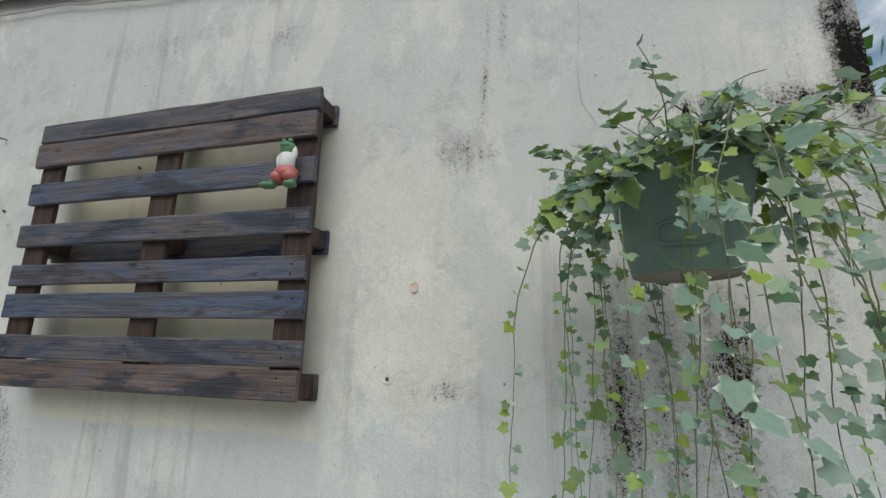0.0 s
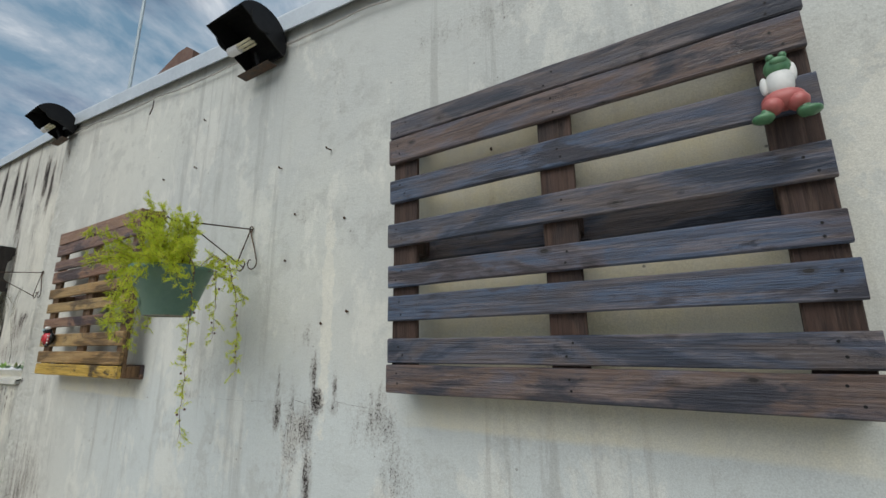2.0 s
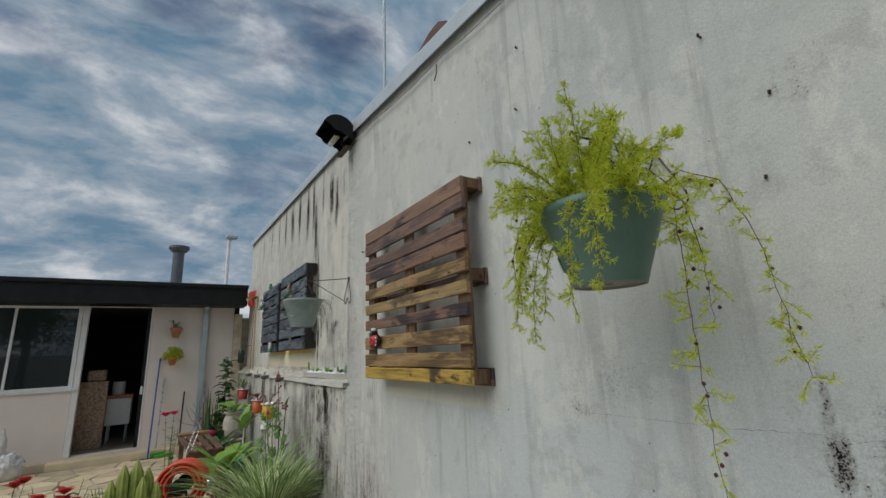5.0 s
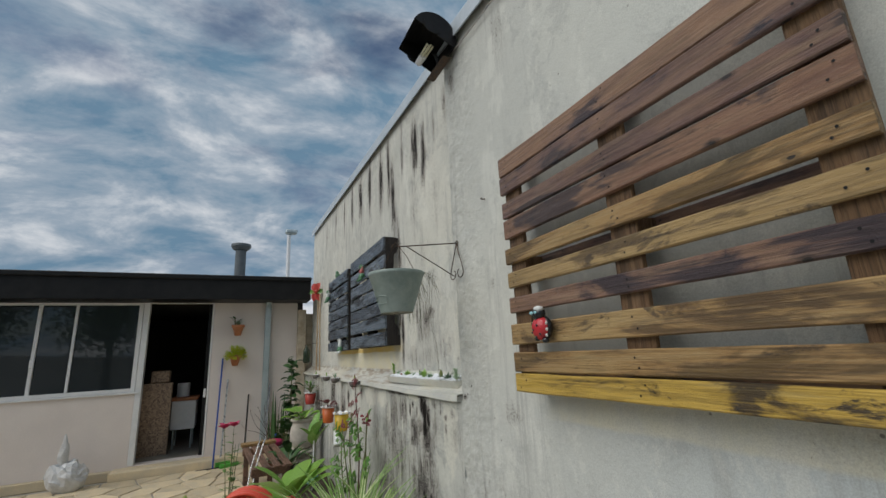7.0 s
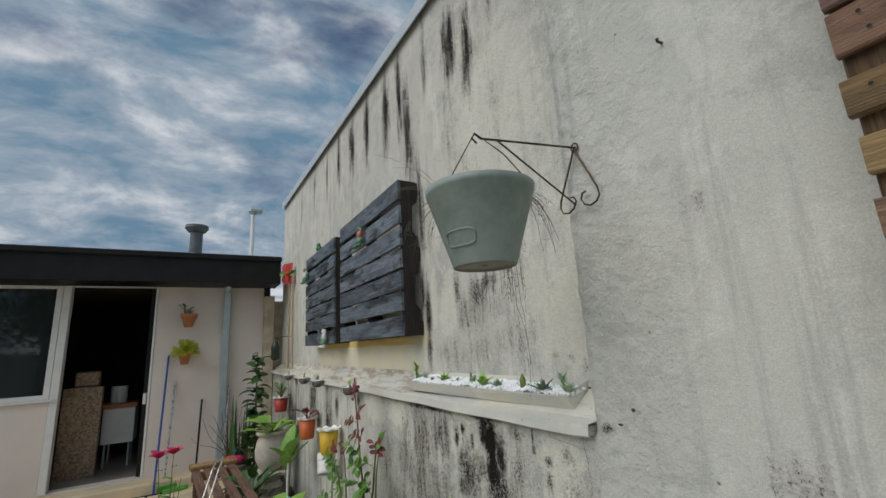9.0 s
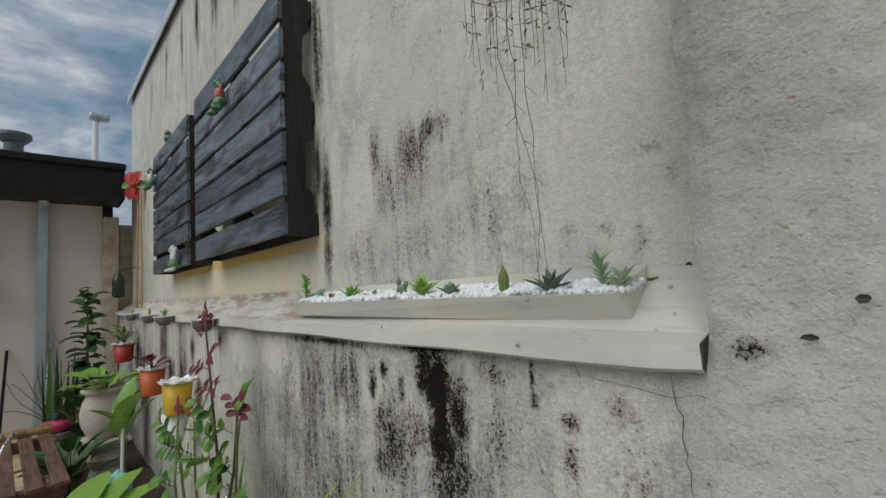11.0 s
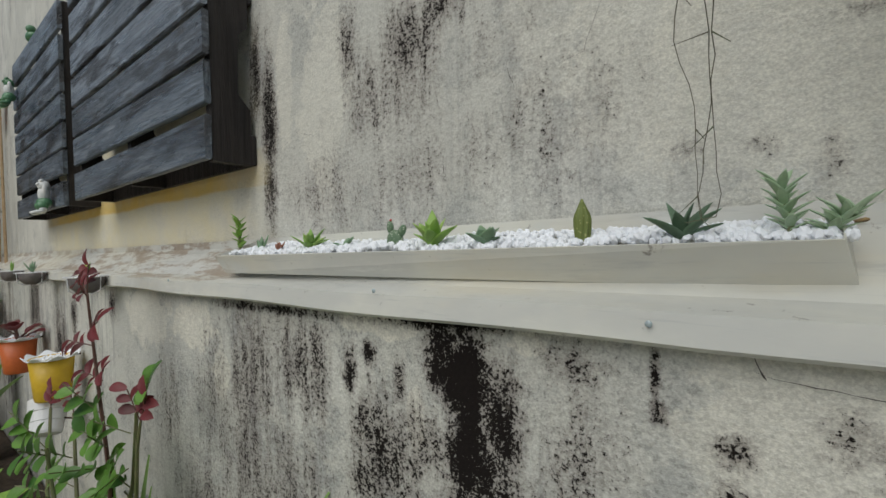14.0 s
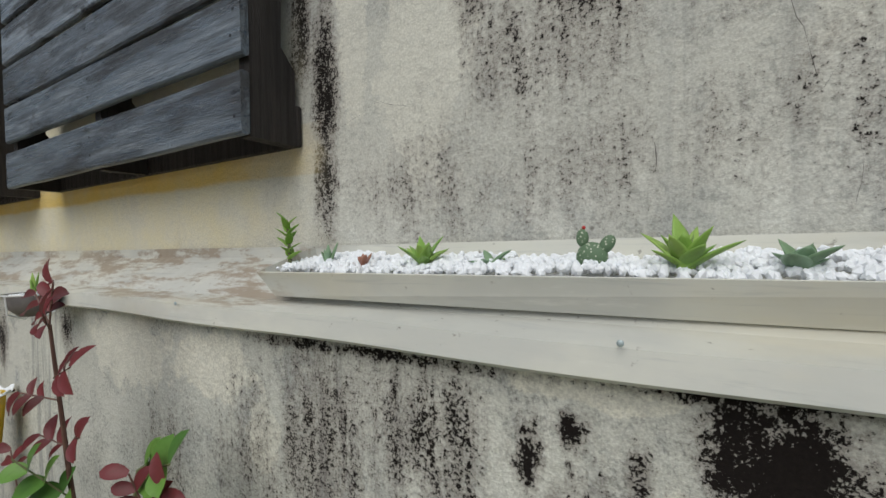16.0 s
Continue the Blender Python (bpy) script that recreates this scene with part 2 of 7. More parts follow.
# --- materials
def plaster(name, spots, mottle=0.3, runs=0.3, speckle=0.1, relief=0.3, clean=(), coarse_from=None, like=None, base=((0.66, 0.655, 0.585), (0.60, 0.60, 0.55)), lime=(), low_tint=None, grain=0.25):
    """Old painted plaster: cream paint with thin grey bloom and rain runs, mould in the given places.
    spots: (x, z, half width, half height, mould, streakiness)."""
    n = Nodes(name, 0.9)
    n.b.inputs["Specular IOR Level"].default_value = 0.15
    w = n.space()
    sepn = n.t.nodes.new("ShaderNodeSeparateXYZ")
    n.link(n.geo.outputs["Position"], sepn.inputs[0])
    if like:
        join = n.ramp(sepn.outputs["X"], -6.85, -6.45)
        mottle, runs, speckle = (n.math("ADD", n.math("MULTIPLY", join, m), n.math("MULTIPLY", n.math("SUBTRACT", 1.0, join), o)) for m, o in zip(like, (mottle, runs, speckle)))
    big, fine_ = n.noise(w, 1.0, 5, 0.6), n.noise(w, 55.0, 4, 0.6)
    c = n.mix(n.ramp(big, 0.38, 0.62), *base)
    # paler bluish tone below the given height, with a ragged edge
    if low_tint:
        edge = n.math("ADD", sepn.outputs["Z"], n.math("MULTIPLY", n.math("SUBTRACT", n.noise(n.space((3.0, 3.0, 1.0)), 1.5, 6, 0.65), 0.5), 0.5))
        c = n.mix(n.ramp(edge, low_tint[0] - 0.22, low_tint[0] + 0.22, 0.85, 0.0), c, low_tint[1])
    if coarse_from is not None:
        c = n.mix(n.ramp(sepn.outputs["X"], -4.3, -5.9, 0.0, 0.85), c, n.mix(n.ramp(big, 0.4, 0.6), (0.60, 0.595, 0.54), (0.55, 0.55, 0.505)))
    lace = n.noise(w, 6.5, 11, 0.74, 0.15)
    gate = n.ramp(n.noise(n.space((1.0, 1.0, 0.8)), 1.9, 5, 0.6), 0.42, 0.60, 0.12, 1.0)
    c = n.mix(n.math("MULTIPLY", n.math("MULTIPLY", n.ramp(lace, 0.50, 0.585), gate), mottle), c, (0.40, 0.405, 0.385))
    c = n.mix(n.math("MULTIPLY", n.ramp(n.noise(n.space((1.4, 1.4, 0.8)), 3.1, 10, 0.7, 0.2), 0.53, 0.60), 0.40), c, (0.735, 0.73, 0.665))
    down = n.noise(n.space((15.0, 15.0, 0.75)), 1.0, 9, 0.68, 0.2)
    wide = n.ramp(n.noise(n.space((2.2, 2.2, 0.35)), 1.0, 4, 0.55), 0.44, 0.60, 0.05, 1.0)
    c = n.mix(n.math("MULTIPLY", n.math("MULTIPLY", n.ramp(down, 0.50, 0.62), wide), runs), c, (0.34, 0.34, 0.325))
    dots = n.noise(w, 120.0, 5, 0.72)
    c = n.mix(n.math("MULTIPLY", n.math("MULTIPLY", n.ramp(dots, 0.52, 0.58), n.ramp(lace, 0.46, 0.56, 0.05, 1.0)), speckle), c, (0.15, 0.15, 0.14))
    c = n.mix(n.math("MULTIPLY", n.ramp(n.noise(w, 74.0, 6, 0.75), 0.57, 0.62), n.math("MULTIPLY", speckle, 0.5)), c, (0.80, 0.80, 0.75))
    for x, z, hx, hz, k in lime:
        dx = n.math("DIVIDE", n.math("SUBTRACT", sepn.outputs["X"], x), hx)
        dz = n.math("DIVIDE", n.math("SUBTRACT", sepn.outputs["Z"], z), hz)
        d = n.math("ADD", n.math("SQRT", n.math("ADD", n.math("MULTIPLY", dx, dx), n.math("MULTIPLY", dz, dz))), n.math("MULTIPLY", n.math("SUBTRACT", n.noise(w, 11.0, 9, 0.75), 0.5), 2.6))
        c = n.mix(n.math("MULTIPLY", n.ramp(d, 0.85, 1.05, 1.0, 0.0), k), c, n.mix(n.ramp(fine_, 0.4, 0.62), (0.76, 0.735, 0.64), (0.68, 0.66, 0.58)))
    wob = n.math("MULTIPLY", n.math("SUBTRACT", n.noise(w, 7.0, 8, 0.70), 0.5), 1.9)
    wob2 = n.math("ADD", n.math("MULTIPLY", wob, 0.45), n.math("MULTIPLY", n.math("SUBTRACT", n.noise(n.space((16.0, 16.0, 2.2)), 1.0, 8, 0.68, 0.35), 0.5), 2.0))
    total = None
    for x, z, hx, hz, mould, sk in spots:
        dx = n.math("DIVIDE", n.math("SUBTRACT", sepn.outputs["X"], x), hx)
        dz = n.math("DIVIDE", n.math("SUBTRACT", sepn.outputs["Z"], z), hz)
        d = n.math("SQRT", n.math("ADD", n.math("MULTIPLY", dx, dx), n.math("MULTIPLY", dz, dz)))
        d = n.math("ADD", d, wob2 if sk else wob)
        s = n.math("MULTIPLY", n.ramp(d, -0.05, 1.45, 1.0, 0.0), mould)
        total = s if total is None else n.math("MAXIMUM", total, s)
    fleck = n.noise(w, 110.0, 8, 0.82)
    drip = n.noise(n.space((20.0, 20.0, 3.2)), 1.4, 9, 0.74, 0.3)
    stir = n.math("ADD", n.math("MULTIPLY", n.math("SUBTRACT", fleck, 0.5), 2.5), n.math("MULTIPLY", n.math("SUBTRACT", drip, 0.5), 1.5))
    soft = n.ramp(n.math("ADD", total, n.math("MULTIPLY", stir, 0.75)), 0.16, 0.74)
    c = n.mix(n.math("MULTIPLY", soft, 0.62), c, (0.165, 0.135, 0.12))
    hard = n.ramp(n.math("ADD", total, n.math("ADD", stir, n.math("MULTIPLY", n.math("SUBTRACT", n.noise(w, 240.0, 3, 0.6), 0.5), 1.5))), 0.70, 0.80)
    c = n.mix(hard, c, (0.013, 0.010, 0.009))
    for x, z, hx, hz, k in clean:
        dx = n.math("ABSOLUTE", n.math("DIVIDE", n.math("SUBTRACT", sepn.outputs["X"], x), hx))
        dz = n.math("ABSOLUTE", n.math("DIVIDE", n.math("SUBTRACT", sepn.outputs["Z"], z), hz))
        d = n.math("ADD", n.math("MAXIMUM", dx, dz), n.math("MULTIPLY", n.math("SUBTRACT", n.noise(w, 5.0, 4), 0.5), 0.5))
        c = n.mix(n.math("MULTIPLY", n.ramp(d, 0.75, 1.1, 1.0, 0.0), min(k, 0.95)), c, n.mix(n.ramp(lace, 0.35, 0.65), (0.76, 0.69, 0.47) if k < 1 else (0.72, 0.50, 0.13), (0.72, 0.68, 0.55) if k < 1 else (0.66, 0.50, 0.20)))
    sand = n.noise(w, 270.0, 4, 0.65)
    tint = n.t.nodes.new("ShaderNodeCombineColor")
    shade = n.ramp(sand, 0.34, 0.66, 1.0 - grain, 1.0 + 0.5 * grain)
    for i in range(3):
        n.link(shade, tint.inputs[i])
    c = n.mix(1.0, c, tint.outputs[0], "MULTIPLY")
    pits = n.t.nodes.new("ShaderNodeTexVoronoi")
    pits.inputs["Scale"].default_value = 13.0
    n.link(w, pits.inputs["Vector"])
    pit = n.math("MULTIPLY", n.ramp(pits.outputs["Distance"], 0.035, 0.075, 1.0, 0.0), n.ramp(n.noise(w, 4.0, 3), 0.48, 0.56))
    c = n.mix(n.math("MULTIPLY", pit, 0.75), c, (0.13, 0.115, 0.10))
    lump = n.noise(w, 24.0, 6, 0.60)
    h = n.math("ADD", n.math("MULTIPLY", fine_, 0.30), n.math("ADD", n.math("MULTIPLY", lump, 0.55), n.math("MULTIPLY", n.ramp(n.noise(w, 110.0, 4, 0.6), 0.44, 0.60), 0.14)))
    h = n.math("ADD", n.math("SUBTRACT", h, n.math("MULTIPLY", pit, 0.35)), n.math("MULTIPLY", sand, 0.16))
    nb = n.bump(h, relief, 0.02)
    if coarse_from is not None:
        near = n.ramp(sepn.outputs["X"], coarse_from + 0.35, coarse_from, 0.0, 1.0)
        flake = n.ramp(n.noise(w, 34.0, 7, 0.62), 0.42, 0.60)
        hole = n.ramp(n.noise(w, 85.0, 3, 0.5), 0.30, 0.40)
        nb = n.bump(n.math("MULTIPLY", near, n.math("ADD", n.math("MULTIPLY", flake, 0.5), n.math("MULTIPLY", hole, 0.9))), 0.36, 0.02, nb)
        # pits also darkened in the colour, standing in for the shade inside them
        c = n.mix(n.math("MULTIPLY", n.math("MULTIPLY", near, n.math("SUBTRACT", 1.0, hole)), 0.25), c, (0.30, 0.26, 0.21))
    return n.done(c, nb)


MAIN_SPOTS = [
    (-3.30, 1.42, 0.018, 0.12, 0.62, 1), (-3.295, 1.29, 0.035, 0.10, 0.78, 1), (-3.085, 1.47, 0.035, 0.10, 0.72, 1), (-3.065, 1.36, 0.045, 0.07, 0.95, 0), (-3.12, 1.25, 0.06, 0.12, 0.74, 1),
    (-2.965, 1.43, 0.022, 0.09, 0.80, 1), (-2.97, 1.34, 0.03, 0.04, 0.62, 0), (-3.10, 1.05, 0.05, 0.25, 0.70, 1), (-3.21, 1.18, 0.10, 0.25, 0.50, 1), (-2.75, 1.30, 0.13, 0.13, 0.52, 1), (-2.66, 1.12, 0.10, 0.20, 0.45, 1),
    (-3.15, 1.62, 0.10, 0.10, 0.36, 1), (-3.21, 2.19, 0.16, 0.10, 0.28, 0), (-3.97, 1.345, 0.11, 0.05, 0.48, 1), (-3.9, 1.45, 0.25, 0.14, 0.28, 1),
] + [
    (-0.94, 2.20, 0.14, 0.09, 0.50, 1), (-0.88, 2.45, 0.035, 0.34, 0.44, 1), (-0.82, 2.62, 0.03, 0.25, 0.38, 1), (-0.98, 1.46, 0.11, 0.045, 0.50, 0), (-0.52, 1.48, 0.075, 0.38, 0.74, 0), (-0.25, 1.50, 0.08, 0.38, 0.78, 0), (-0.38, 1.40, 0.24, 0.40, 0.46, 1),
    (0.12, 2.38, 0.07, 0.26, 1.15, 0), (0.12, 2.62, 0.05, 0.40, 0.9, 0), (0.0, 2.27, 0.14, 0.07, 0.78, 0), (-0.22, 2.28, 0.16, 0.05, 0.66, 0), (0.0, 2.0, 0.12, 0.5, 0.44, 1), (-2.2, 2.82, 0.5, 0.10, 0.30, 0), (-1.67, 2.77, 0.12, 0.08, 0.42, 0),
    (-6.348, 1.325, 0.030, 0.022, 0.85, 0), (-6.60, 1.19, 0.05, 0.06, 0.6, 0), (-4.6, 1.34, 0.25, 0.08, 0.36, 1), (-5.9, 1.28, 0.14, 0.06, 0.45, 1), (-5.99, 1.90, 0.03, 0.05, 0.5, 0), (-2.262, 2.02, 0.02, 0.13, 0.62, 1),
    (-5.75, 3.25, 0.10, 0.30, 0.36, 1), (-6.0, 0.6, 0.5, 0.4, 0.55, 1), (-4.9, 3.15, 0.02, 0.22, 0.45, 1), (-4.4, 2.9, 0.10, 0.3, 0.26, 1), (-6.3, 3.25, 0.06, 0.15, 0.6, 1), (-3.0, 2.75, 0.06, 0.3, 0.24, 1),
]
UPPER_SPOTS = [
    (-7.95, 3.38, 0.08, 0.42, 1.1, 1), (-7.84, 3.05, 0.08, 0.40, 1.0, 1), (-8.20, 3.36, 0.08, 0.42, 1.05, 1), (-7.25, 3.28, 0.10, 0.32, 1.0, 1), (-7.07, 3.10, 0.08, 0.34, 1.0, 1), (-8.62, 3.42, 0.09, 0.42, 1.0, 1), (-9.03, 3.45, 0.11, 0.42, 0.98, 1), (-9.45, 3.45, 0.08, 0.42, 0.98, 1),
    (-6.86, 3.26, 0.04, 0.22, 0.60, 1), (-6.66, 3.35, 0.05, 0.20, 0.75, 1), (-7.55, 3.35, 0.05, 0.40, 0.7, 1), (-9.9, 3.5, 0.06, 0.36, 0.80, 1), (-10.5, 3.5, 0.08, 0.36, 0.7, 1), (-11.2, 3.5, 0.10, 0.30, 0.6, 1), (-7.80, 2.80, 0.06, 0.50, 0.70, 1), (-6.9, 2.75, 0.06, 0.45, 0.42, 1), (-7.3, 2.8, 0.10, 0.5, 0.42, 1),
    (-7.72, 1.92, 0.05, 0.20, 1.0, 1), (-7.655, 1.70, 0.045, 0.34, 0.95, 0), (-7.70, 2.45, 0.06, 0.40, 0.85, 1), (-7.05, 1.86, 0.07, 0.07, 0.86, 1), (-7.14, 1.82, 0.12, 0.12, 0.74, 1), (-7.33, 1.86, 0.06, 0.14, 0.72, 1), (-7.22, 1.72, 0.22, 0.16, 0.62, 1), (-7.18, 1.56, 0.40, 0.14, 0.46, 0),
    (-6.49, 1.645, 0.035, 0.022, 0.48, 0), (-6.46, 1.60, 0.020, 0.040, 0.52, 0), (-6.66, 1.525, 0.040, 0.025, 0.52, 0), (-6.59, 1.515, 0.030, 0.022, 0.52, 0), (-6.52, 1.49, 0.022, 0.035, 0.52, 0), (-6.85, 1.60, 0.16, 0.16, 0.40, 0), (-7.45, 1.55, 0.18, 0.16, 0.52, 0), (-6.95, 1.75, 0.12, 0.10, 0.34, 1), (-8.2, 1.45, 0.06, 0.06, 0.6, 1), (-9.1, 1.45, 0.2, 0.05, 0.5, 1), (-7.15, 2.35, 0.12, 0.25, 0.42, 1),
]
LOWER_SPOTS = [
    (-6.945, 1.215, 0.080, 0.100, 1.60, 0), (-6.935, 1.10, 0.065, 0.15, 1.18, 0), (-6.885, 1.16, 0.065, 0.13, 1.10, 0), (-6.92, 0.98, 0.15, 0.22, 0.90, 0), (-6.96, 1.285, 0.16, 0.018, 1.15, 0), (-6.87, 1.02, 0.08, 0.14, 0.90, 1),
    (-7.195, 1.18, 0.030, 0.065, 1.12, 0), (-7.165, 1.11, 0.030, 0.06, 1.0, 0), (-7.145, 1.215, 0.026, 0.034, 1.0, 0), (-7.075, 1.18, 0.024, 0.065, 1.0, 0), (-7.10, 1.05, 0.13, 0.14, 0.80, 1), (-7.02, 1.08, 0.07, 0.12, 0.78, 1), (-7.17, 0.98, 0.06, 0.06, 0.85, 0),
    (-7.36, 1.15, 0.17, 0.20, 0.74, 1), (-7.54, 1.12, 0.18, 0.26, 0.70, 1), (-7.45, 1.275, 0.34, 0.018, 0.95, 0), (-7.45, 0.85, 0.35, 0.30, 0.72, 1), (-7.74, 1.0, 0.16, 0.26, 0.55, 1), (-7.30, 1.20, 0.10, 0.10, 0.66, 1),
    (-7.0, 0.65, 0.35, 0.35, 0.85, 1), (-7.75, 0.60, 0.40, 0.35, 0.66, 1), (-6.682, 1.255, 0.009, 0.05, 0.90, 0), (-6.68, 1.215, 0.014, 0.024, 0.90, 0), (-6.61, 1.185, 0.030, 0.032, 0.80, 0), (-6.615, 1.12, 0.035, 0.06, 0.72, 0), (-6.78, 1.25, 0.07, 0.05, 0.62, 0), (-6.76, 1.12, 0.08, 0.14, 0.56, 1), (-6.52, 1.22, 0.045, 0.035, 0.52, 0), (-6.50, 1.10, 0.10, 0.12, 0.50, 1),
    (-8.05, 0.95, 0.2, 0.25, 0.52, 1), (-8.55, 1.22, 0.07, 0.08, 0.9, 1), (-9.1, 1.15, 0.08, 0.14, 0.9, 1), (-9.35, 0.9, 0.16, 0.40, 0.95, 1), (-9.9, 1.1, 0.25, 0.3, 0.85, 1), (-10.9, 0.8, 0.6, 0.6, 0.85, 1), (-6.6, 0.5, 0.4, 0.3, 0.6, 1),
]
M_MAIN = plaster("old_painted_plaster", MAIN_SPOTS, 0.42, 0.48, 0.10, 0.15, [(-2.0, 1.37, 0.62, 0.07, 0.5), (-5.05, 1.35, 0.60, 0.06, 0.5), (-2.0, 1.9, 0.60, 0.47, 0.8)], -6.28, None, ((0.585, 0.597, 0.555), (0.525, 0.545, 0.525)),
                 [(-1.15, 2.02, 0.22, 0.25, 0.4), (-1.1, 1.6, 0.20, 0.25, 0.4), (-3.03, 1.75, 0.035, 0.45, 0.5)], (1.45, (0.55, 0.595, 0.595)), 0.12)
M_UPPER = plaster("weathered_plaster", UPPER_SPOTS, 0.55, 0.48, 0.30, 0.24, [(-8.95, 1.50, 1.22, 0.14, 0.85), (-8.95, 1.64, 1.20, 0.05, 1.0), (-9.0, 2.1, 1.2, 0.45, 0.7)], None, None, ((0.61, 0.60, 0.54), (0.55, 0.545, 0.495)),
                  [(-7.42, 1.75, 0.10, 0.22, 0.5), (-6.85, 1.80, 0.08, 0.15, 0.3), (-6.50, 1.75, 0.08, 0.45, 0.4), (-6.9, 2.6, 0.3, 0.5, 0.4), (-7.58, 1.85, 0.04, 0.2, 0.5), (-6.55, 1.65, 0.16, 0.20, 0.55), (-6.72, 1.70, 0.10, 0.2, 0.4)], None, 0.15)
M_LOWER = plaster("mouldy_plaster", LOWER_SPOTS, 0.85, 0.95, 0.50, 0.28, (), None, (0.50, 0.40, 0.18), ((0.59, 0.585, 0.53), (0.525, 0.53, 0.495)),
                  [(-7.12, 1.272, 0.10, 0.024, 0.95), (-6.56, 1.12, 0.10, 0.25, 0.6), (-7.85, 1.20, 0.13, 0.07, 0.8), (-7.70, 1.08, 0.05, 0.07, 0.7), (-8.2, 1.20, 0.2, 0.10, 0.6), (-6.84, 1.27, 0.03, 0.02, 0.8), (-7.04, 1.12, 0.02, 0.06, 0.7)], None, 0.18)


def wood(name, tones, rough=0.6, stain=(0.02, 0.02, 0.022), stain_amount=0.5, wear=(0.35, 0.25, 0.16), wear_amount=0.25, along="x", fibre=0.55, blots=0.0, gloss=0.3):
    """Pallet boards: fine grain along the board, a tone per piece, dark stain blots, worn streaks, knots and scratches."""
    n = Nodes(name, rough)
    off = n.t.nodes.new("ShaderNodeCombineXYZ")
    for k, f in zip("XYZ", (31.0, 17.0, 43.0)):
        n.link(n.math("MULTIPLY", n.inf.outputs["Random"], f), off.inputs[k])

    def along_(a, b):
        return n.space({"x": (a, b, b), "z": (b, b, a), "y": (b, a, b)}[along], "object", off.outputs[0])

    gr = n.noise(along_(1.0, 26.0), 2.6, 9, 0.70, 0.7)
    hair = n.noise(along_(2.6, 130.0), 2.2, 6, 0.72, 0.3)
    lo = n.noise(along_(1.7, 6.0), 1.6, 5, 0.6, 0.5)
    ramp = n.t.nodes.new("ShaderNodeValToRGB")
    els = ramp.color_ramp.elements
    els[0].position, els[0].color = 0.0, (*tones[0], 1)
    els[1].position, els[1].color = 1.0, (*tones[-1], 1)
    for i, t in enumerate(tones[1:-1]):
        e = els.new((i + 1) / (len(tones) - 1))
        e.color = (*t, 1)
    n.link(n.math("ADD", n.math("MULTIPLY", n.inf.outputs["Random"], 0.6), n.math("MULTIPLY", n.ramp(lo, 0.3, 0.7), 0.4)), ramp.inputs[0])
    c = n.mix(n.math("MULTIPLY", n.ramp(gr, 0.44, 0.60), 0.55), ramp.outputs[0], n.mix(0.62, ramp.outputs[0], (0.012, 0.010, 0.009)))
    wr = n.noise(along_(1.6, 22.0), 1.8, 8, 0.74)
    c = n.mix(n.math("MULTIPLY", n.ramp(n.math("MULTIPLY_ADD", hair, 0.3, wr), 0.66, 0.78), wear_amount), c, wear)
    c = n.mix(n.math("MULTIPLY", n.ramp(n.math("MULTIPLY_ADD", gr, 0.2, lo), 0.59, 0.70), stain_amount), c, stain)
    if blots:
        bl = n.noise(along_(4.0, 9.0), 1.5, 9, 0.70, 0.5)
        c = n.mix(n.math("MULTIPLY", n.ramp(bl, 0.575, 0.66), blots), c, stain)
    c = n.mix(n.math("MULTIPLY", n.ramp(hair, 0.52, 0.60), fibre), c, n.mix(0.8, c, (0.006, 0.005, 0.005)))
    c = n.mix(n.math("MULTIPLY", n.ramp(hair, 0.36, 0.44, 1.0, 0.0), wear_amount), c, n.mix(0.5, c, wear))
    kn = n.t.nodes.new("ShaderNodeTexVoronoi")
    kn.inputs["Scale"].default_value = 7.0
    n.link(along_(1.0, 1.9), kn.inputs["Vector"])
    kd = n.math("ADD", kn.outputs["Distance"], n.math("MULTIPLY", n.math("SUBTRACT", bl if blots else gr, 0.5), 0.30))
    c = n.mix(n.math("MULTIPLY", n.ramp(kd, 0.10, 0.17, 1.0, 0.0), 0.6), c, n.mix(0.75, c, (0.02, 0.012, 0.008)))
    c = n.mix(n.math("MULTIPLY", n.ramp(kd, 0.045, 0.075, 1.0, 0.0), 0.95), c, (0.010, 0.008, 0.007))
    n.b.inputs["Specular IOR Level"].default_value = gloss
    h = n.math("ADD", n.math("MULTIPLY", gr, 0.7), n.math("MULTIPLY", n.ramp(hair, 0.40, 0.60, 1.0, 0.0), 0.35))
    return n.done(c, n.bump(h, 0.55, 0.006), n.ramp(n.math("ADD", n.math("MULTIPLY", gr, 0.5), n.math("MULTIPLY", wr, 0.5)), 0.38, 0.62, rough - 0.14, rough + 0.18))


W_DARK = wood("dark_stained_pallet_wood", [(0.040, 0.058, 0.100), (0.105, 0.086, 0.086), (0.064, 0.100, 0.172), (0.135, 0.088, 0.070), (0.050, 0.068, 0.108)], 0.42, stain=(0.010, 0.014, 0.027), stain_amount=0.75, wear=(0.27, 0.22, 0.21), wear_amount=0.44, fibre=0.55, blots=0.75, gloss=0.5)
W_DARKV = wood("dark_stained_upright_wood", [(0.045, 0.030, 0.027), (0.085, 0.050, 0.038), (0.048, 0.040, 0.040)], 0.6, stain_amount=0.45, wear=(0.18, 0.13, 0.10), wear_amount=0.3, along="z")
W_BROWN = wood("reddish_varnished_pallet_wood", [(0.19, 0.092, 0.066), (0.32, 0.185, 0.112), (0.16, 0.092, 0.078), (0.36, 0.23, 0.135)], 0.42, stain=(0.020, 0.018, 0.028), stain_amount=0.80, wear=(0.40, 0.28, 0.18), wear_amount=0.30, fibre=0.22, blots=0.9, gloss=0.4)
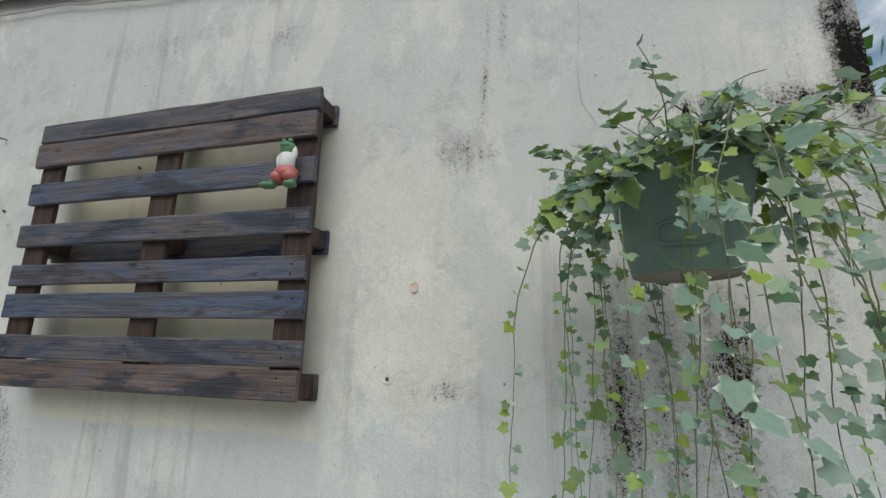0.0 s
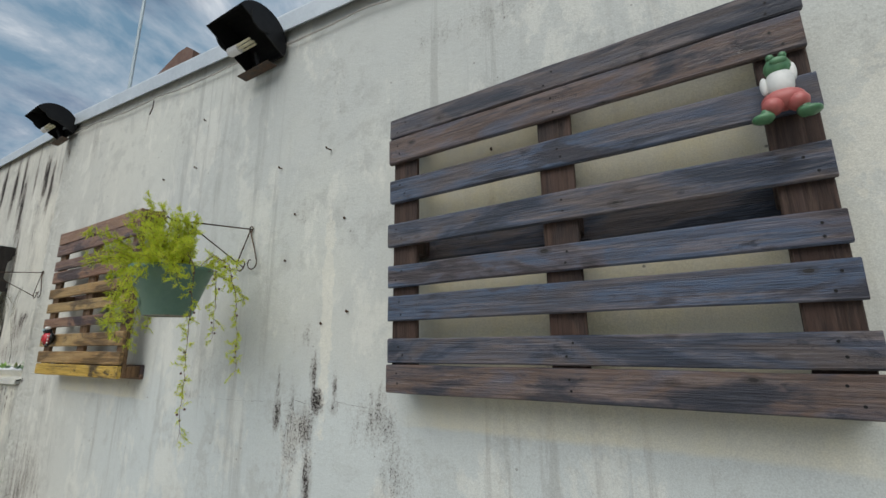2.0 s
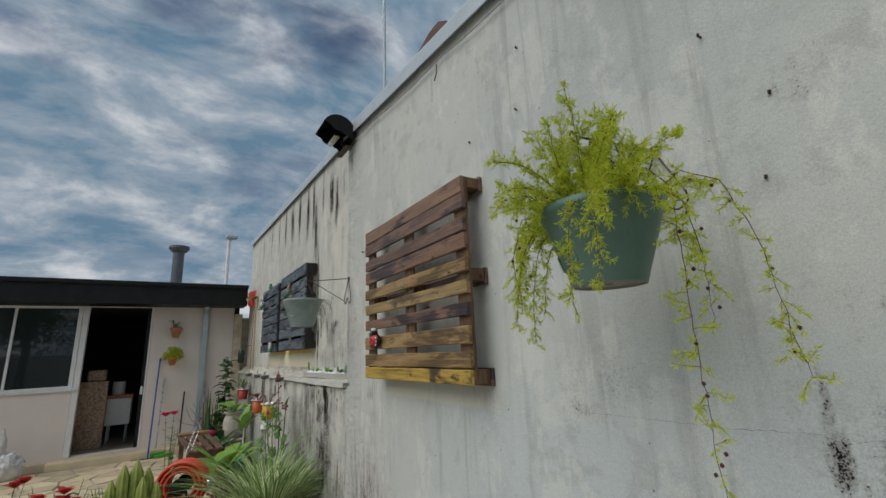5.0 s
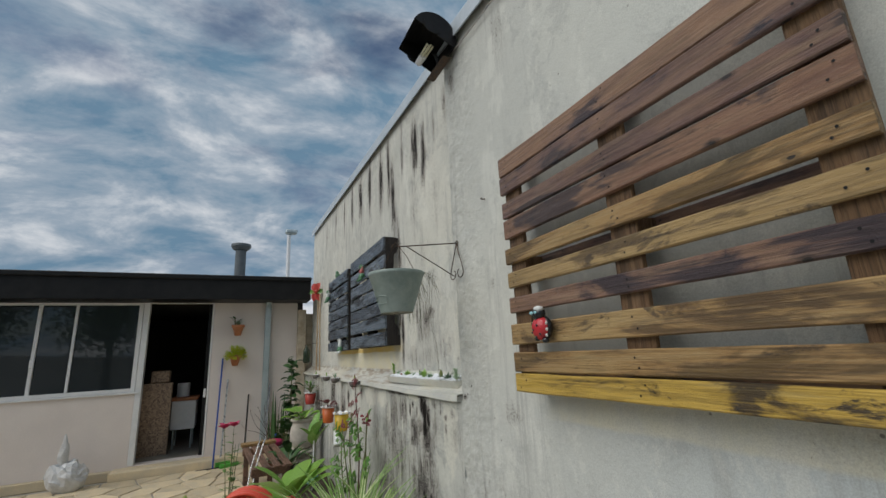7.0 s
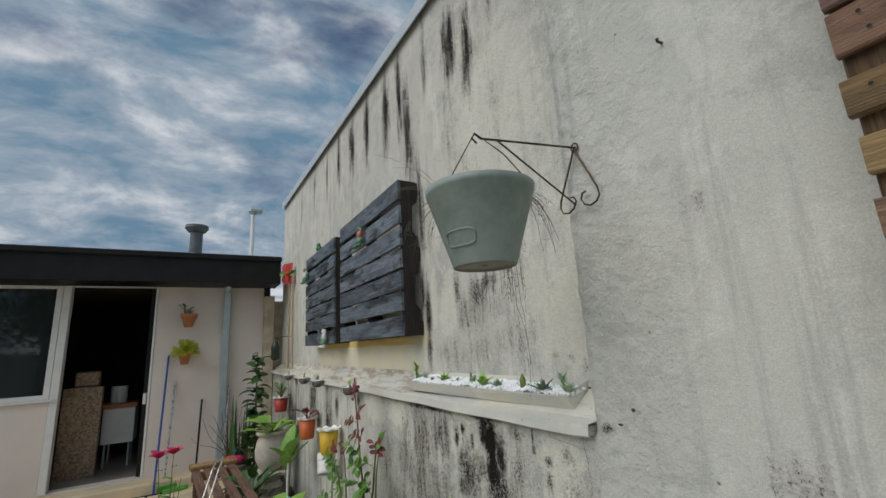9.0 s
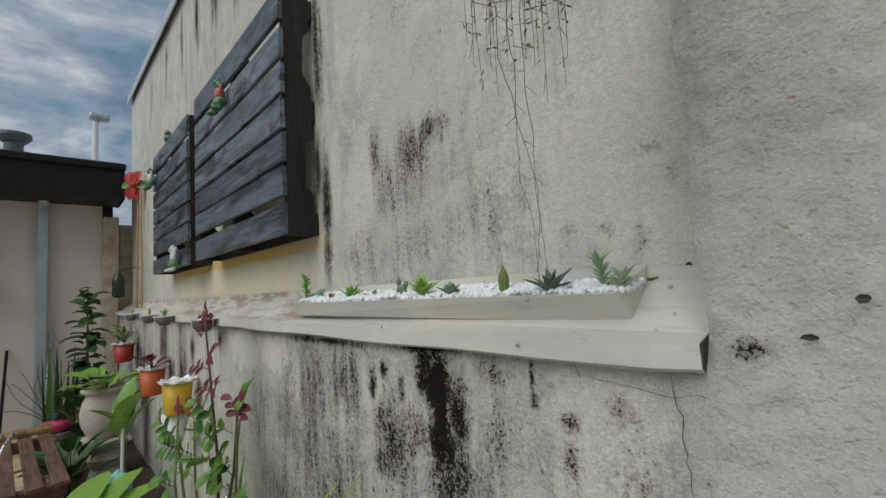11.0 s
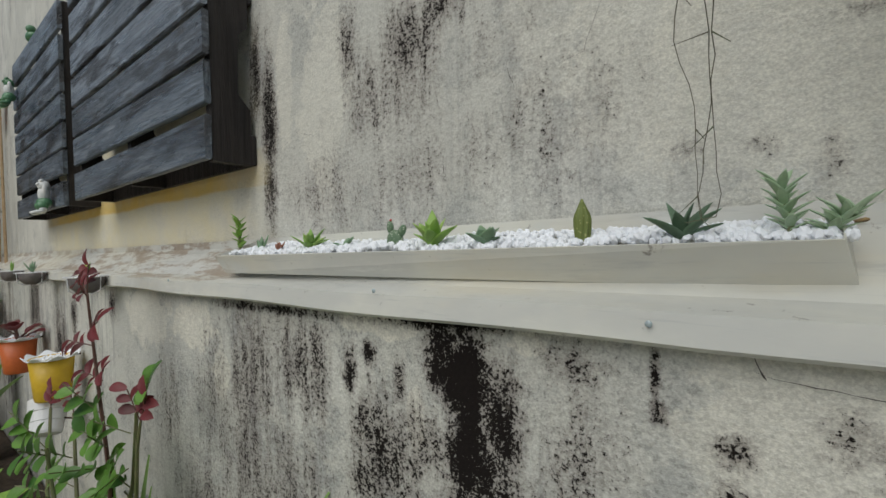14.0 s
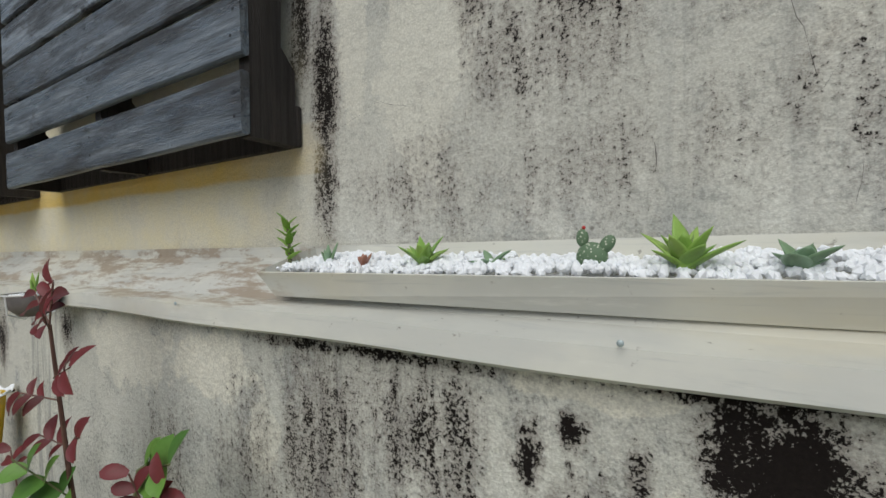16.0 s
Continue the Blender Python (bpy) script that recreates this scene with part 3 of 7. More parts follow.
W_OCHRE = wood("yellow_varnished_pallet_wood", [(0.36, 0.235, 0.10), (0.44, 0.30, 0.13), (0.36, 0.21, 0.08), (0.56, 0.34, 0.055)], 0.42, stain=(0.050, 0.034, 0.022), stain_amount=0.70, wear=(0.52, 0.40, 0.22), wear_amount=0.3, fibre=0.2, blots=0.8, gloss=0.4)
W_YELLOW = wood("yellow_stained_pallet_wood", [(0.50, 0.32, 0.07), (0.62, 0.41, 0.08), (0.54, 0.34, 0.06)], 0.42, stain=(0.030, 0.022, 0.018), stain_amount=0.9, wear=(0.60, 0.46, 0.20), wear_amount=0.3, fibre=0.25, blots=0.95, gloss=0.4)
W_BROWNV = wood("brown_upright_wood", [(0.16, 0.09, 0.05), (0.24, 0.14, 0.065)], 0.55, stain=(0.03, 0.02, 0.015), stain_amount=0.5, along="z")
# pale blue tones and wear: sky sheen on worn varnish, painted into the colour
W_BLACK = wood("black_stained_wood_sky_sheen", [(0.018, 0.026, 0.038), (0.150, 0.190, 0.240), (0.034, 0.048, 0.070), (0.215, 0.255, 0.310), (0.062, 0.062, 0.068)], 0.34, stain=(0.007, 0.008, 0.012), stain_amount=0.92, wear=(0.36, 0.41, 0.47), wear_amount=0.42, fibre=0.6, blots=0.88, gloss=0.7)
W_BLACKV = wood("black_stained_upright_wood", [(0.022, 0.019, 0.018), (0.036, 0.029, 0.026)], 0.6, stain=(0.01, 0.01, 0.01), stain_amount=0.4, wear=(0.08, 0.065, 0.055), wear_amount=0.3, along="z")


def flashing_paint():
    # cream paint on sheet metal, rubbed and rain-streaked
    n = Nodes("cream_painted_sheet_metal", 0.42)
    v = n.space()
    c = n.mix(n.ramp(n.noise(n.space((0.6, 1, 1)), 4.0, 5, 0.6), 0.4, 0.62), (0.66, 0.65, 0.575), (0.56, 0.56, 0.52))
    c = n.mix(n.math("MULTIPLY", n.ramp(n.noise(n.space((1.5, 9, 30)), 2.0, 7, 0.7, 0.5), 0.54, 0.68), 0.6), c, (0.40, 0.41, 0.40))
    c = n.mix(n.math("MULTIPLY", n.ramp(n.noise(n.space((2.0, 6, 14)), 1.6, 6, 0.7), 0.58, 0.70), 0.6), c, (0.74, 0.735, 0.68))
    c = n.mix(n.math("MULTIPLY", n.ramp(n.noise(v, 34.0, 6, 0.7), 0.64, 0.70), 0.75), c, (0.16, 0.14, 0.12))
    sx_ = n.t.nodes.new("ShaderNodeSeparateXYZ")
    n.link(n.geo.outputs["Position"], sx_.inputs[0])
    old = n.math("MULTIPLY", n.ramp(sx_.outputs["X"], -7.55, -7.75), n.ramp(sx_.outputs["Z"], 1.325, 1.335))
    c = n.mix(n.math("MULTIPLY", n.math("MULTIPLY", old, n.ramp(n.noise(n.space((3.0, 12, 8)), 2.2, 9, 0.72), 0.47, 0.58)), 0.75), c, (0.30, 0.22, 0.15))
    c = n.mix(n.math("MULTIPLY", n.ramp(n.noise(n.space((1.0, 3, 3)), 1.7, 5, 0.6), 0.50, 0.66), 0.45), c, (0.62, 0.57, 0.44))
    return n.done(c, n.bump(n.noise(n.space((0.5, 1, 1)), 14.0, 5), 0.22, 0.006), n.ramp(n.noise(v, 20.0, 4), 0.35, 0.65, 0.3, 0.55))


M_FLASH = flashing_paint()
M_COPING = simple("galvanised_coping_sheet", (0.52, 0.57, 0.61), (0.44, 0.49, 0.53), 4.0, 0.45, 0.2, 0.05)
M_HOUSE = simple("pinkish_cream_house_paint", (0.76, 0.685, 0.635), (0.70, 0.63, 0.585), 2.0, 0.85, 0.0, 0.12)
M_WHITE = simple("white_painted_aluminium", (0.78, 0.78, 0.78), (0.70, 0.70, 0.70), 6.0, 0.4, 0.0, 0.03)
M_BLACK = simple("black_painted_steel", (0.010, 0.010, 0.011), (0.016, 0.016, 0.016), 6.0, 0.5, 0.0, 0.05)
M_BLACK.node_tree.nodes["Principled BSDF"].inputs["Specular IOR Level"].default_value = 0.2
M_POT = simple("grey_green_plastic", (0.085, 0.165, 0.130), (0.12, 0.20, 0.16), 6.0, 0.42, 0.0, 0.03)
M_POT_OLD = simple("faded_grey_green_plastic", (0.19, 0.245, 0.225), (0.27, 0.32, 0.295), 9.0, 0.5, 0.0, 0.06)
M_POT_BASE = simple("stained_grey_plastic", (0.17, 0.19, 0.165), (0.22, 0.19, 0.13), 14.0, 0.6, 0.0, 0.06)
M_TWIG = simple("dark_red_twig", (0.09, 0.04, 0.03), (0.14, 0.07, 0.05), 40.0, 0.6)
M_WIRE = simple("rusty_dark_wire", (0.06, 0.05, 0.045), (0.13, 0.085, 0.06), 30.0, 0.55, 0.7, 0.1)
M_SOIL = simple("dark_garden_soil", (0.045, 0.032, 0.024), (0.09, 0.065, 0.045), 25.0, 0.95, 0.0, 0.8, fine=110)
M_STONE = simple("ochre_flagstone", (0.70, 0.57, 0.37), (0.57, 0.48, 0.34), 4.0, 0.8, 0.0, 0.3, 0.22)
M_CONC = simple("grey_concrete", (0.42, 0.39, 0.34), (0.33, 0.31, 0.27), 3.0, 0.9, 0.0, 0.3)
M_TERRA = simple("terracotta", (0.50, 0.20, 0.09), (0.40, 0.16, 0.075), 12.0, 0.75, 0.0, 0.1)
M_GALV = simple("galvanised_downpipe", (0.46, 0.53, 0.55), (0.38, 0.45, 0.47), 6.0, 0.4, 0.35, 0.03)
# near black: the shade of the unlit room is put into this colour
M_DARKROOM = simple("room_shade_tone", (0.05, 0.045, 0.04), (0.065, 0.06, 0.055), 3.0, 0.9)
n_ = Nodes("window_glass", 0.03)
n_.b.inputs["Base Color"].default_value = (0.02, 0.026, 0.028, 1)
n_.b.inputs["IOR"].default_value = 1.6
M_GLASS = n_.m


# --- the garden wall
def top_main(x):
    return 3.27 + 0.093 * (-2.9 - x)


def top_upper(x):
    return 3.745 + 0.041 * (-6.38 - x)


bm = bmesh.new()
xs = steps(-6.402, -5.9, 0.008) + steps(-5.9, -5.5, 0.025)[1:] + steps(-5.5, 0.16, 0.12)[1:]


def broken_edge(z):
    """How far the plaster's end is broken back at this height."""
    notch = 0.007 * math.exp(-((z - 1.385) / 0.025) ** 2) + 0.005 * math.exp(-((z - 1.345) / 0.012) ** 2)
    return 0.007 * noise.noise((1, z * 6, 7)) + 0.005 * noise.noise((2, z * 23, 7)) + 0.004 * noise.noise((5, z * 60, 7)) + notch


def main_face(x, v):
    z = v * top_main(x)
    k = max(0.0, min(1.0, (-5.95 - x) / 0.35))
    y = 1.54 + 0.003 * noise.noise((x * 2.2, z * 2.2, 0))
    if k:
        pit = min(0.0, noise.noise((x * 38, z * 38, 5)) + 0.30)
        y += k * (0.007 * noise.noise((x * 8, z * 8, 3)) + 0.0040 * noise.noise((x * 24, z * 30, 5)) - 0.016 * pit)
    near = max(0.0, 1 - (x + 6.402) / 0.03)
    if near and z > 1.30:
        return (x + near * broken_edge(z), y + 0.012 * near * near, z)
    return (x, y, z)


face = grid_face(bm, xs, steps(0, 1, 0.0035), main_face)
back = grid_face(bm, [xs[0], xs[-1]], [0, 0.5, 1], lambda x, v: (x, 1.90, v * top_main(x)))
edge = [v for v in face[0]]
turned = [bm.verts.new(v.co) for v in edge]
low = [bm.verts.new((v.co.x + 0.012, 1.69, v.co.z)) for v in edge]
for i in range(len(edge) - 1):
    bm.faces.new((turned[i], turned[i + 1], low[i + 1], low[i]))
tops = [bm.verts.new(c[-1].co) for c in face]
tb = [bm.verts.new((v.co.x, 1.90, v.co.z)) for v in tops]
for i in range(len(tops) - 1):
    bm.faces.new((tops[i], tops[i + 1], tb[i + 1], tb[i]))
r_ = face[-1]
rb = [bm.verts.new((0.16, 1.90, v.co.z)) for v in r_]
for i in range(len(r_) - 1):
    bm.faces.new((r_[i], r_[i + 1], rb[i + 1], rb[i]))
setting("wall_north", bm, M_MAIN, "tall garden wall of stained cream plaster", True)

bm = bmesh.new()
grid_face(bm, steps(-12.55, -6.20, 0.12), steps(0, 1, 0.05), lambda x, v: (x, 1.67 + 0.004 * noise.noise((x * 2, v * 5, 9)), 1.36 + v * (top_upper(x) - 1.36)))
grid_face(bm, [-12.55, -6.20], [0, 1], lambda x, v: (x, 1.67 + 0.23 * v, top_upper(x)))
grid_face(bm, [1.67, 1.90], [0, 1], lambda y, v: (-12.55, y, 1.36 + v * (top_upper(-12.55) - 1.36)))
grid_face(bm, [-12.55, -6.20], [0, 1], lambda x, v: (x, 1.90, 1.36 + v * (top_upper(x) - 1.36)))
setting("wall_north_upper", bm, M_UPPER, "recessed upper wall with mould streaks", True)

bm = bmesh.new()
grid_face(bm, steps(-12.55, -6.402, 0.10), steps(0, 1.29, 0.0645), lambda x, z: (x, 1.540 + 0.004 * noise.noise((x * 3, z * 3, 4)), z))
grid_face(bm, [-12.55, -6.402], [1.535, 1.90], lambda x, y: (x, y, 1.29))
setting("wall_north_lower", bm, M_LOWER, "projecting lower wall black with mould", True)

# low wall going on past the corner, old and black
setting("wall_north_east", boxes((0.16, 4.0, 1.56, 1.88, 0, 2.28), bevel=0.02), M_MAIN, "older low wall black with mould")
setting("wall_south", boxes((-16, 12, -7.4, -7.2, 0, 2.2)), M_HOUSE, "plain garden wall behind")
setting("wall_east", boxes((11.8, 12, -7.2, 6, 0, 2.2)), M_HOUSE, "plain garden wall behind")


def coping(name, x0, x1, top, y):
    bm = bmesh.new()
    prof = [(y - 0.030, -0.097), (y - 0.042, -0.102), (y - 0.040, 0.0), (y - 0.030, 0.022), (1.93, 0.035), (1.93, -0.06)]
    grid_face(bm, steps(x0, x1, 0.9), range(len(prof)), lambda x, i: (x, prof[i][0], top(x) + prof[i][1]))
    ob = setting(name, bm, M_COPING, "grey sheet metal coping on the wall")
    mod = ob.modifiers.new("thick", "SOLIDIFY")
    mod.thickness = 0.003


coping("trim_coping_main", -6.42, 0.18, top_main, 1.54)
coping("trim_coping_upper", -12.6, -6.43, top_upper, 1.67)

# ledge: sloped mortar top and the folded sheet over it
bm = bmesh.new()


def sheet(x, i):
    y, z = ((1.665, 1.436), (1.662, 1.412), (1.566, 1.338), (1.508, 1.328), (1.503, 1.299), (1.509, 1.295))[i]
    curl = max(0.0, (x + 6.62) / 0.22)
    torn = max(0.0, (x + 6.46) / 0.062) * ((0.014, 0.014, 0.005, 0.002, 0.0, 0.0)[i] + (0.004 * noise.noise((i * 1.7, 3, 1)) if i < 4 else 0.0))
    return (x - torn, y + 0.008 * curl * (i > 1) * math.sin(x * 40), z + 0.002 * math.sin(x * 9) * (i > 2) + 0.006 * curl * (i > 2))


grid_face(bm, steps(-12.5, -6.398, 0.06), range(6), sheet)
flash = setting("trim_flashing", bm, M_FLASH, "bent cream sheet metal flashing on the ledge")
mod = flash.modifiers.new("thick", "SOLIDIFY")
mod.thickness = 0.003

bm = bmesh.new()
bed = [(1.664, 1.285), (1.664, 1.408), (1.569, 1.332), (1.513, 1.322), (1.513, 1.302), (1.545, 1.295), (1.545, 1.285)]
ends = [[bm.verts.new((x, y, z)) for y, z in bed] for x in (-12.5, -6.412)]
for k in range(len(bed)):
    j = (k + 1) % len(bed)
    bm.faces.new((ends[0][k], ends[0][j], ends[1][j], ends[1][k]))
bm.faces.new(ends[0])
bm.faces.new(ends[1][::-1])
setting("trim_ledge_mortar", bm, M_LOWER, "mortar bed under the flashing")

# crumbled ochre mortar left above the end of the flashing
bm = bmesh.new()
grid_face(bm, steps(-6.52, -6.415, 0.004), steps(0, 1, 0.16), lambda x, v: (x, 1.667 - 0.010 * math.sin(math.pi * v) * (0.6 + noise.noise((x * 60, v * 3, 1))), 1.408 + v * (0.020 + 0.010 * noise.noise((x * 45, 2, 3)))))
setting("trim_mortar_crumbs", bm, simple("ochre_crumbled_mortar", (0.34, 0.24, 0.10), (0.12, 0.075, 0.045), 60.0, 0.95, 0.0, 0.8, fine=160), "crumbled ochre mortar above the flashing")

# ground, paving bed, step
bm = bmesh.new()
grid_face(bm, [-400, -60, -14, 14, 60, 400], [-400, -60, -8, 8, 60, 400], lambda x, y: (x, y, -0.03))
setting("ground", bm, M_CONC, "grey concrete yard")
bm = bmesh.new()
grid_face(bm, steps(-12.2, -6.0, 0.12), steps(0.98, 1.53, 0.11), lambda x, y: (x, y, 0.10 + 0.05 * noise.noise((x * 4, y * 4, 0))))
setting("ground_bed", bm, M_SOIL, "dark soil of the planting bed", True)


# --- pallets on the wall
def board(w, h, t, bend=0.0, seed=0):
    """A board w long, h high, t thick, with its front at y=0; slightly bowed, ragged and rounded at the edges."""
    bm = bmesh.new()
    n = 8
    e = 0.004
    prof = [(e, 0), (0, e), (0, h - e), (e, h), (t - e, h), (t, h - e), (t, e), (t - e, 0)]
    rings = []
    for i in range(n + 1):
        x = w * i / n
        jig = 0.0035 * noise.noise((x * 3.1, seed * 7.7, 1))
        jag = 0.0030 * noise.noise((x * 4.3, seed * 3.3, 5))
        rings.append([bm.verts.new((x + (0.004 * noise.noise((k, seed, 9)) if i in (0, n) else 0), y + bend * math.sin(math.pi * i / n), z + (jig if z < h / 2 else jag))) for k, (y, z) in enumerate(prof)])
    for a, b in zip(rings, rings[1:]):
        for k in range(8):
            bm.faces.new((a[k], a[(k + 1) % 8], b[(k + 1) % 8], b[k]))
    bm.faces.new(rings[0][::-1])
    bm.faces.new(rings[-1])
    return bm


def nail_heads(parent, spots):
    bm = bmesh.new()
    for x, z in spots:
        bmesh.ops.create_circle(bm, cap_ends=True, segments=6, radius=0.0035, matrix=pose(x, -0.0015, z, 90, 0, 0))
    part("nail_heads", bm, M_BLACK, parent, "rusty nail heads")["kind"] = "stuff"


def block_pallet(m, w, h, slats, mats, label, backs=(0.0, 0.47, 0.94), post=0.10, rise=0.0):
    """Front slats on three upright boards, blocks behind these, three boards at the back. y runs into the wall."""
    top = thing("wooden_pallet", m, label, "pallet", "pallets on the wall")
    spots = []
    for i, (z0, z1) in enumerate(slats):
        s = part("slat", board(w + rnd(-0.006, 0.006), z1 - z0, 0.020, rnd(-0.002, 0.003), i + w), mats[0] if len(mats) < 3 or i not in mats[3] else mats[2] if i else mats[4], top)
        s.location = (rnd(-0.004, 0.004), rnd(-0.001, 0.002), z0)
        s.rotation_euler = (0, rnd(-0.002, 0.002) - rise * z0 / h, 0)
        for x in (0.05, w / 2, w - 0.05):
            spots += [(x + rnd(-0.02, 0.02), z0 + (z1 - z0) * f + rnd(-0.005, 0.005)) for f in (0.3, 0.7)]
    for x in (0.004, (w - post) / 2, w - post - 0.004):
        part("stringer_board", boxes((x, x + post, 0.0225, 0.042, 0.004, h - 0.004), bevel=0.003), mats[1], top)
        for b in backs:
            part("block", boxes((x + 0.004, x + post - 0.004, 0.0425, 0.115, b * h + 0.003, b * h + (0.065 if b < 0.9 else 0.058)), bevel=0.003), mats[1], top)
    for b in backs:
        part("bottom_board", boxes((0.0, w, 0.1155, 0.134, b * h - 0.01, b * h + 0.07), bevel=0.003), mats[0], top)
    nail_heads(top, spots)
    return top


P2 = [(0.001, 0.088), (0.094, 0.172), (0.229, 0.315), (0.345, 0.420), (0.486, 0.570), (0.649, 0.734), (0.801, 0.896), (0.899, 0.978)]
block_pallet(pose(-2.602, 1.405, 1.427), 1.203, 0.978, P2, (W_DARK, W_DARKV), "dark blue-black stained wooden pallet hung on the plaster wall", rise=0.014)
P3 = [(0.0, 0.068), (0.075, 0.148), (0.178, 0.26), (0.306, 0.368), (0.408, 0.472), (0.508, 0.574), (0.618, 0.698), (0.708, 0.778), (0.818, 0.896), (0.902, 0.988)]
block_pallet(pose(-5.657, 1.405, 1.408), 1.19, 0.988, P3, (W_BROWN, W_BROWNV, W_OCHRE, (0, 1, 2, 4, 5), W_YELLOW), "varnished brown wooden pallet with close slats on the wall")


def stringer_pallet(m, w, h, slats, label):
    """Front slats on three deep stringers with two hand notches each."""
    top = thing("wooden_pallet", m, label, "pallet", "pallets on the wall")
    spots = []
    for i, (z0, z1) in enumerate(slats):
        s = part("slat", board(w + rnd(-0.004, 0.004), z1 - z0, 0.018, rnd(-0.001, 0.002), i + w * 3), W_BLACK, top)
        s.location = (rnd(-0.003, 0.003), 0, z0)
        s.rotation_euler = (0, rnd(-0.002, 0.002), 0)
        for x in (0.02, w / 2, w - 0.02):
            spots += [(x + rnd(-0.006, 0.006), z0 + (z1 - z0) * f) for f in (0.3, 0.7)]
    for x in (0.0, w / 2 - 0.02, w - 0.036):
        bm = bmesh.new()
        out = [(0.020, 0.0), (0.020, h), (0.125, h), (0.125, h * 0.86), (0.098, h * 0.83), (0.092, h * 0.66), (0.125, h * 0.62), (0.125, h * 0.40), (0.098, h * 0.37), (0.092, h * 0.20), (0.125, h * 0.16), (0.125, 0.0)]
        a = [bm.verts.new((x + 0.003, y, z)) for y, z in out]
        b = [bm.verts.new((x + 0.033, y, z)) for y, z in out]
        bm.faces.new(a)
        bm.faces.new(b[::-1])
        for k in range(len(out)):
            j = (k + 1) % len(out)
            bm.faces.new((a[k], b[k], b[j], a[j]))
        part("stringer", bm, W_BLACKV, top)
    for z in (0.0, h * 0.47, h - 0.09):
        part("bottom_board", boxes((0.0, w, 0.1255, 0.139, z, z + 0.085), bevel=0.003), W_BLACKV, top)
    nail_heads(top, spots)
    return top


P4 = [(0.0, 0.115), (0.148, 0.262), (0.272, 0.388), (0.402, 0.520), (0.535, 0.655), (0.678, 0.795), (0.828, 0.958)]
stringer_pallet(pose(-8.95, 1.530, 1.643), 1.23, 0.958, P4, "black stained wooden pallet with wide slats on the wall")
stringer_pallet(pose(-10.25, 1.530, 1.638), 1.11, 0.945, [(a * 0.985, b * 0.985) for a, b in P4], "black stained wooden pallet beside its neighbour on the wall")


# --- the house at the far end
HX = -12.5
for k, sp in enumerate(((HX - 0.18, HX, 0.025, 1.385, 0.0, 2.62), (HX - 0.18, HX, -5.0, -0.99, 0.0, 1.19), (HX - 0.18, HX, -5.0, -0.99, 2.575, 2.62), (HX - 0.18, HX, -5.0, -3.4, 1.19, 2.575), (HX - 0.18, HX, -0.99, 0.025, 2.60, 2.62), (HX - 0.18, HX, -0.99, 0.025, 0.0, 0.13))):
    setting("wall_house_%d" % (k + 1), boxes(sp), M_HOUSE, "pinkish cream painted house front")
M_OLDEND = simple("ochre_weathered_plaster", (0.66, 0.58, 0.45), (0.42, 0.34, 0.24), 5.0, 0.95, 0.0, 0.5, fine=45)
setting("wall_house_far", boxes((-12.80, -12.58, 1.534, 2.1, 0.0, 2.38), bevel=0.03), M_OLDEND, "old weathered wall end behind the corner")
setting("wall_house_corner", boxes((-12.60, -12.42, 1.387, 1.533, 0.0, 2.44), bevel=0.01), M_OLDEND, "weathered wall end beside the house")
setting("floor_house", boxes((-17, HX - 0.18, -5, 1.38, 0.0, 0.13)), simple("polished_floor_tile", (0.42, 0.38, 0.32), (0.36, 0.32, 0.27), 2.0, 0.15), "shiny tiled floor inside the house")
setting("wall_house_back", boxes((-17.1, -17.0, -5.1, 1.5, 0.0, 2.7)), M_DARKROOM, "back wall of the room, shade in its colour")
setting("wall_house_side", boxes((-17.0, HX - 0.18, 1.385, 1.5, 0.0, 2.7)), M_DARKROOM, "side wall of the room, shade in its colour")
setting("wall_house_end", boxes((-17.0, HX - 0.18, -5.1, -5.0, 0.0, 2.7)), M_DARKROOM, "side wall of the room, shade in its colour")
setting("ceiling", boxes((-17.1, HX, -5.1, 1.5, 2.63, 2.70)), M_DARKROOM, "ceiling of the room, shade in its colour")
setting("trim_step", boxes((HX, HX + 0.30, -1.15, 1.38, -0.03, 0.115), bevel=0.015), M_STONE, "ochre stone step along the house")
setting("trim_plinth", boxes((HX, HX + 0.10, -5.0, -1.155, -0.03, 0.10), bevel=0.01), M_STONE, "ochre stone plinth along the house")

roof = thing("house_roof", pose(-12, 0, 2.6), "dark roof with black fascia and grey sheets", "roof", "", "structure")
part("fascia", boxes((0.0, 0.03, -5.2, 1.54, -0.03, 0.335), bevel=0.004), M_BLACK, roof, "black fascia board")
part("gutter", boxes((0.005, 0.07, -5.2, 1.545, 0.29, 0.365), bevel=0.012), M_BLACK, roof, "black gutter")
part("soffit", boxes((-0.5, 0.0, -5.2, 1.54, -0.03, -0.01)), M_BLACK, roof)
part("end_board", boxes((-0.52, 0.0, 1.51, 1.54, -0.03, 0.335)), M_BLACK, roof)
bm = bmesh.new()
ys = steps(-5.25, 1.56, 0.03)
grid_face(bm, [0.06, -2.5, -6.0], ys, lambda x, y: (x, y, 0.358 + 0.012 * math.sin(y * 2 * math.pi / 0.177) - 0.05 * x))
grid_face(bm, [0.06, 0.055], ys, lambda x, y: (0.06, y, 0.358 + 0.012 * math.sin(y * 2 * math.pi / 0.177) - (0.012 if x < 0.06 else 0)))
part("roof_sheet", bm, simple("grey_fibre_cement", (0.42, 0.41, 0.40), (0.33, 0.32, 0.31), 5, 0.9), roof, "corrugated grey sheets")

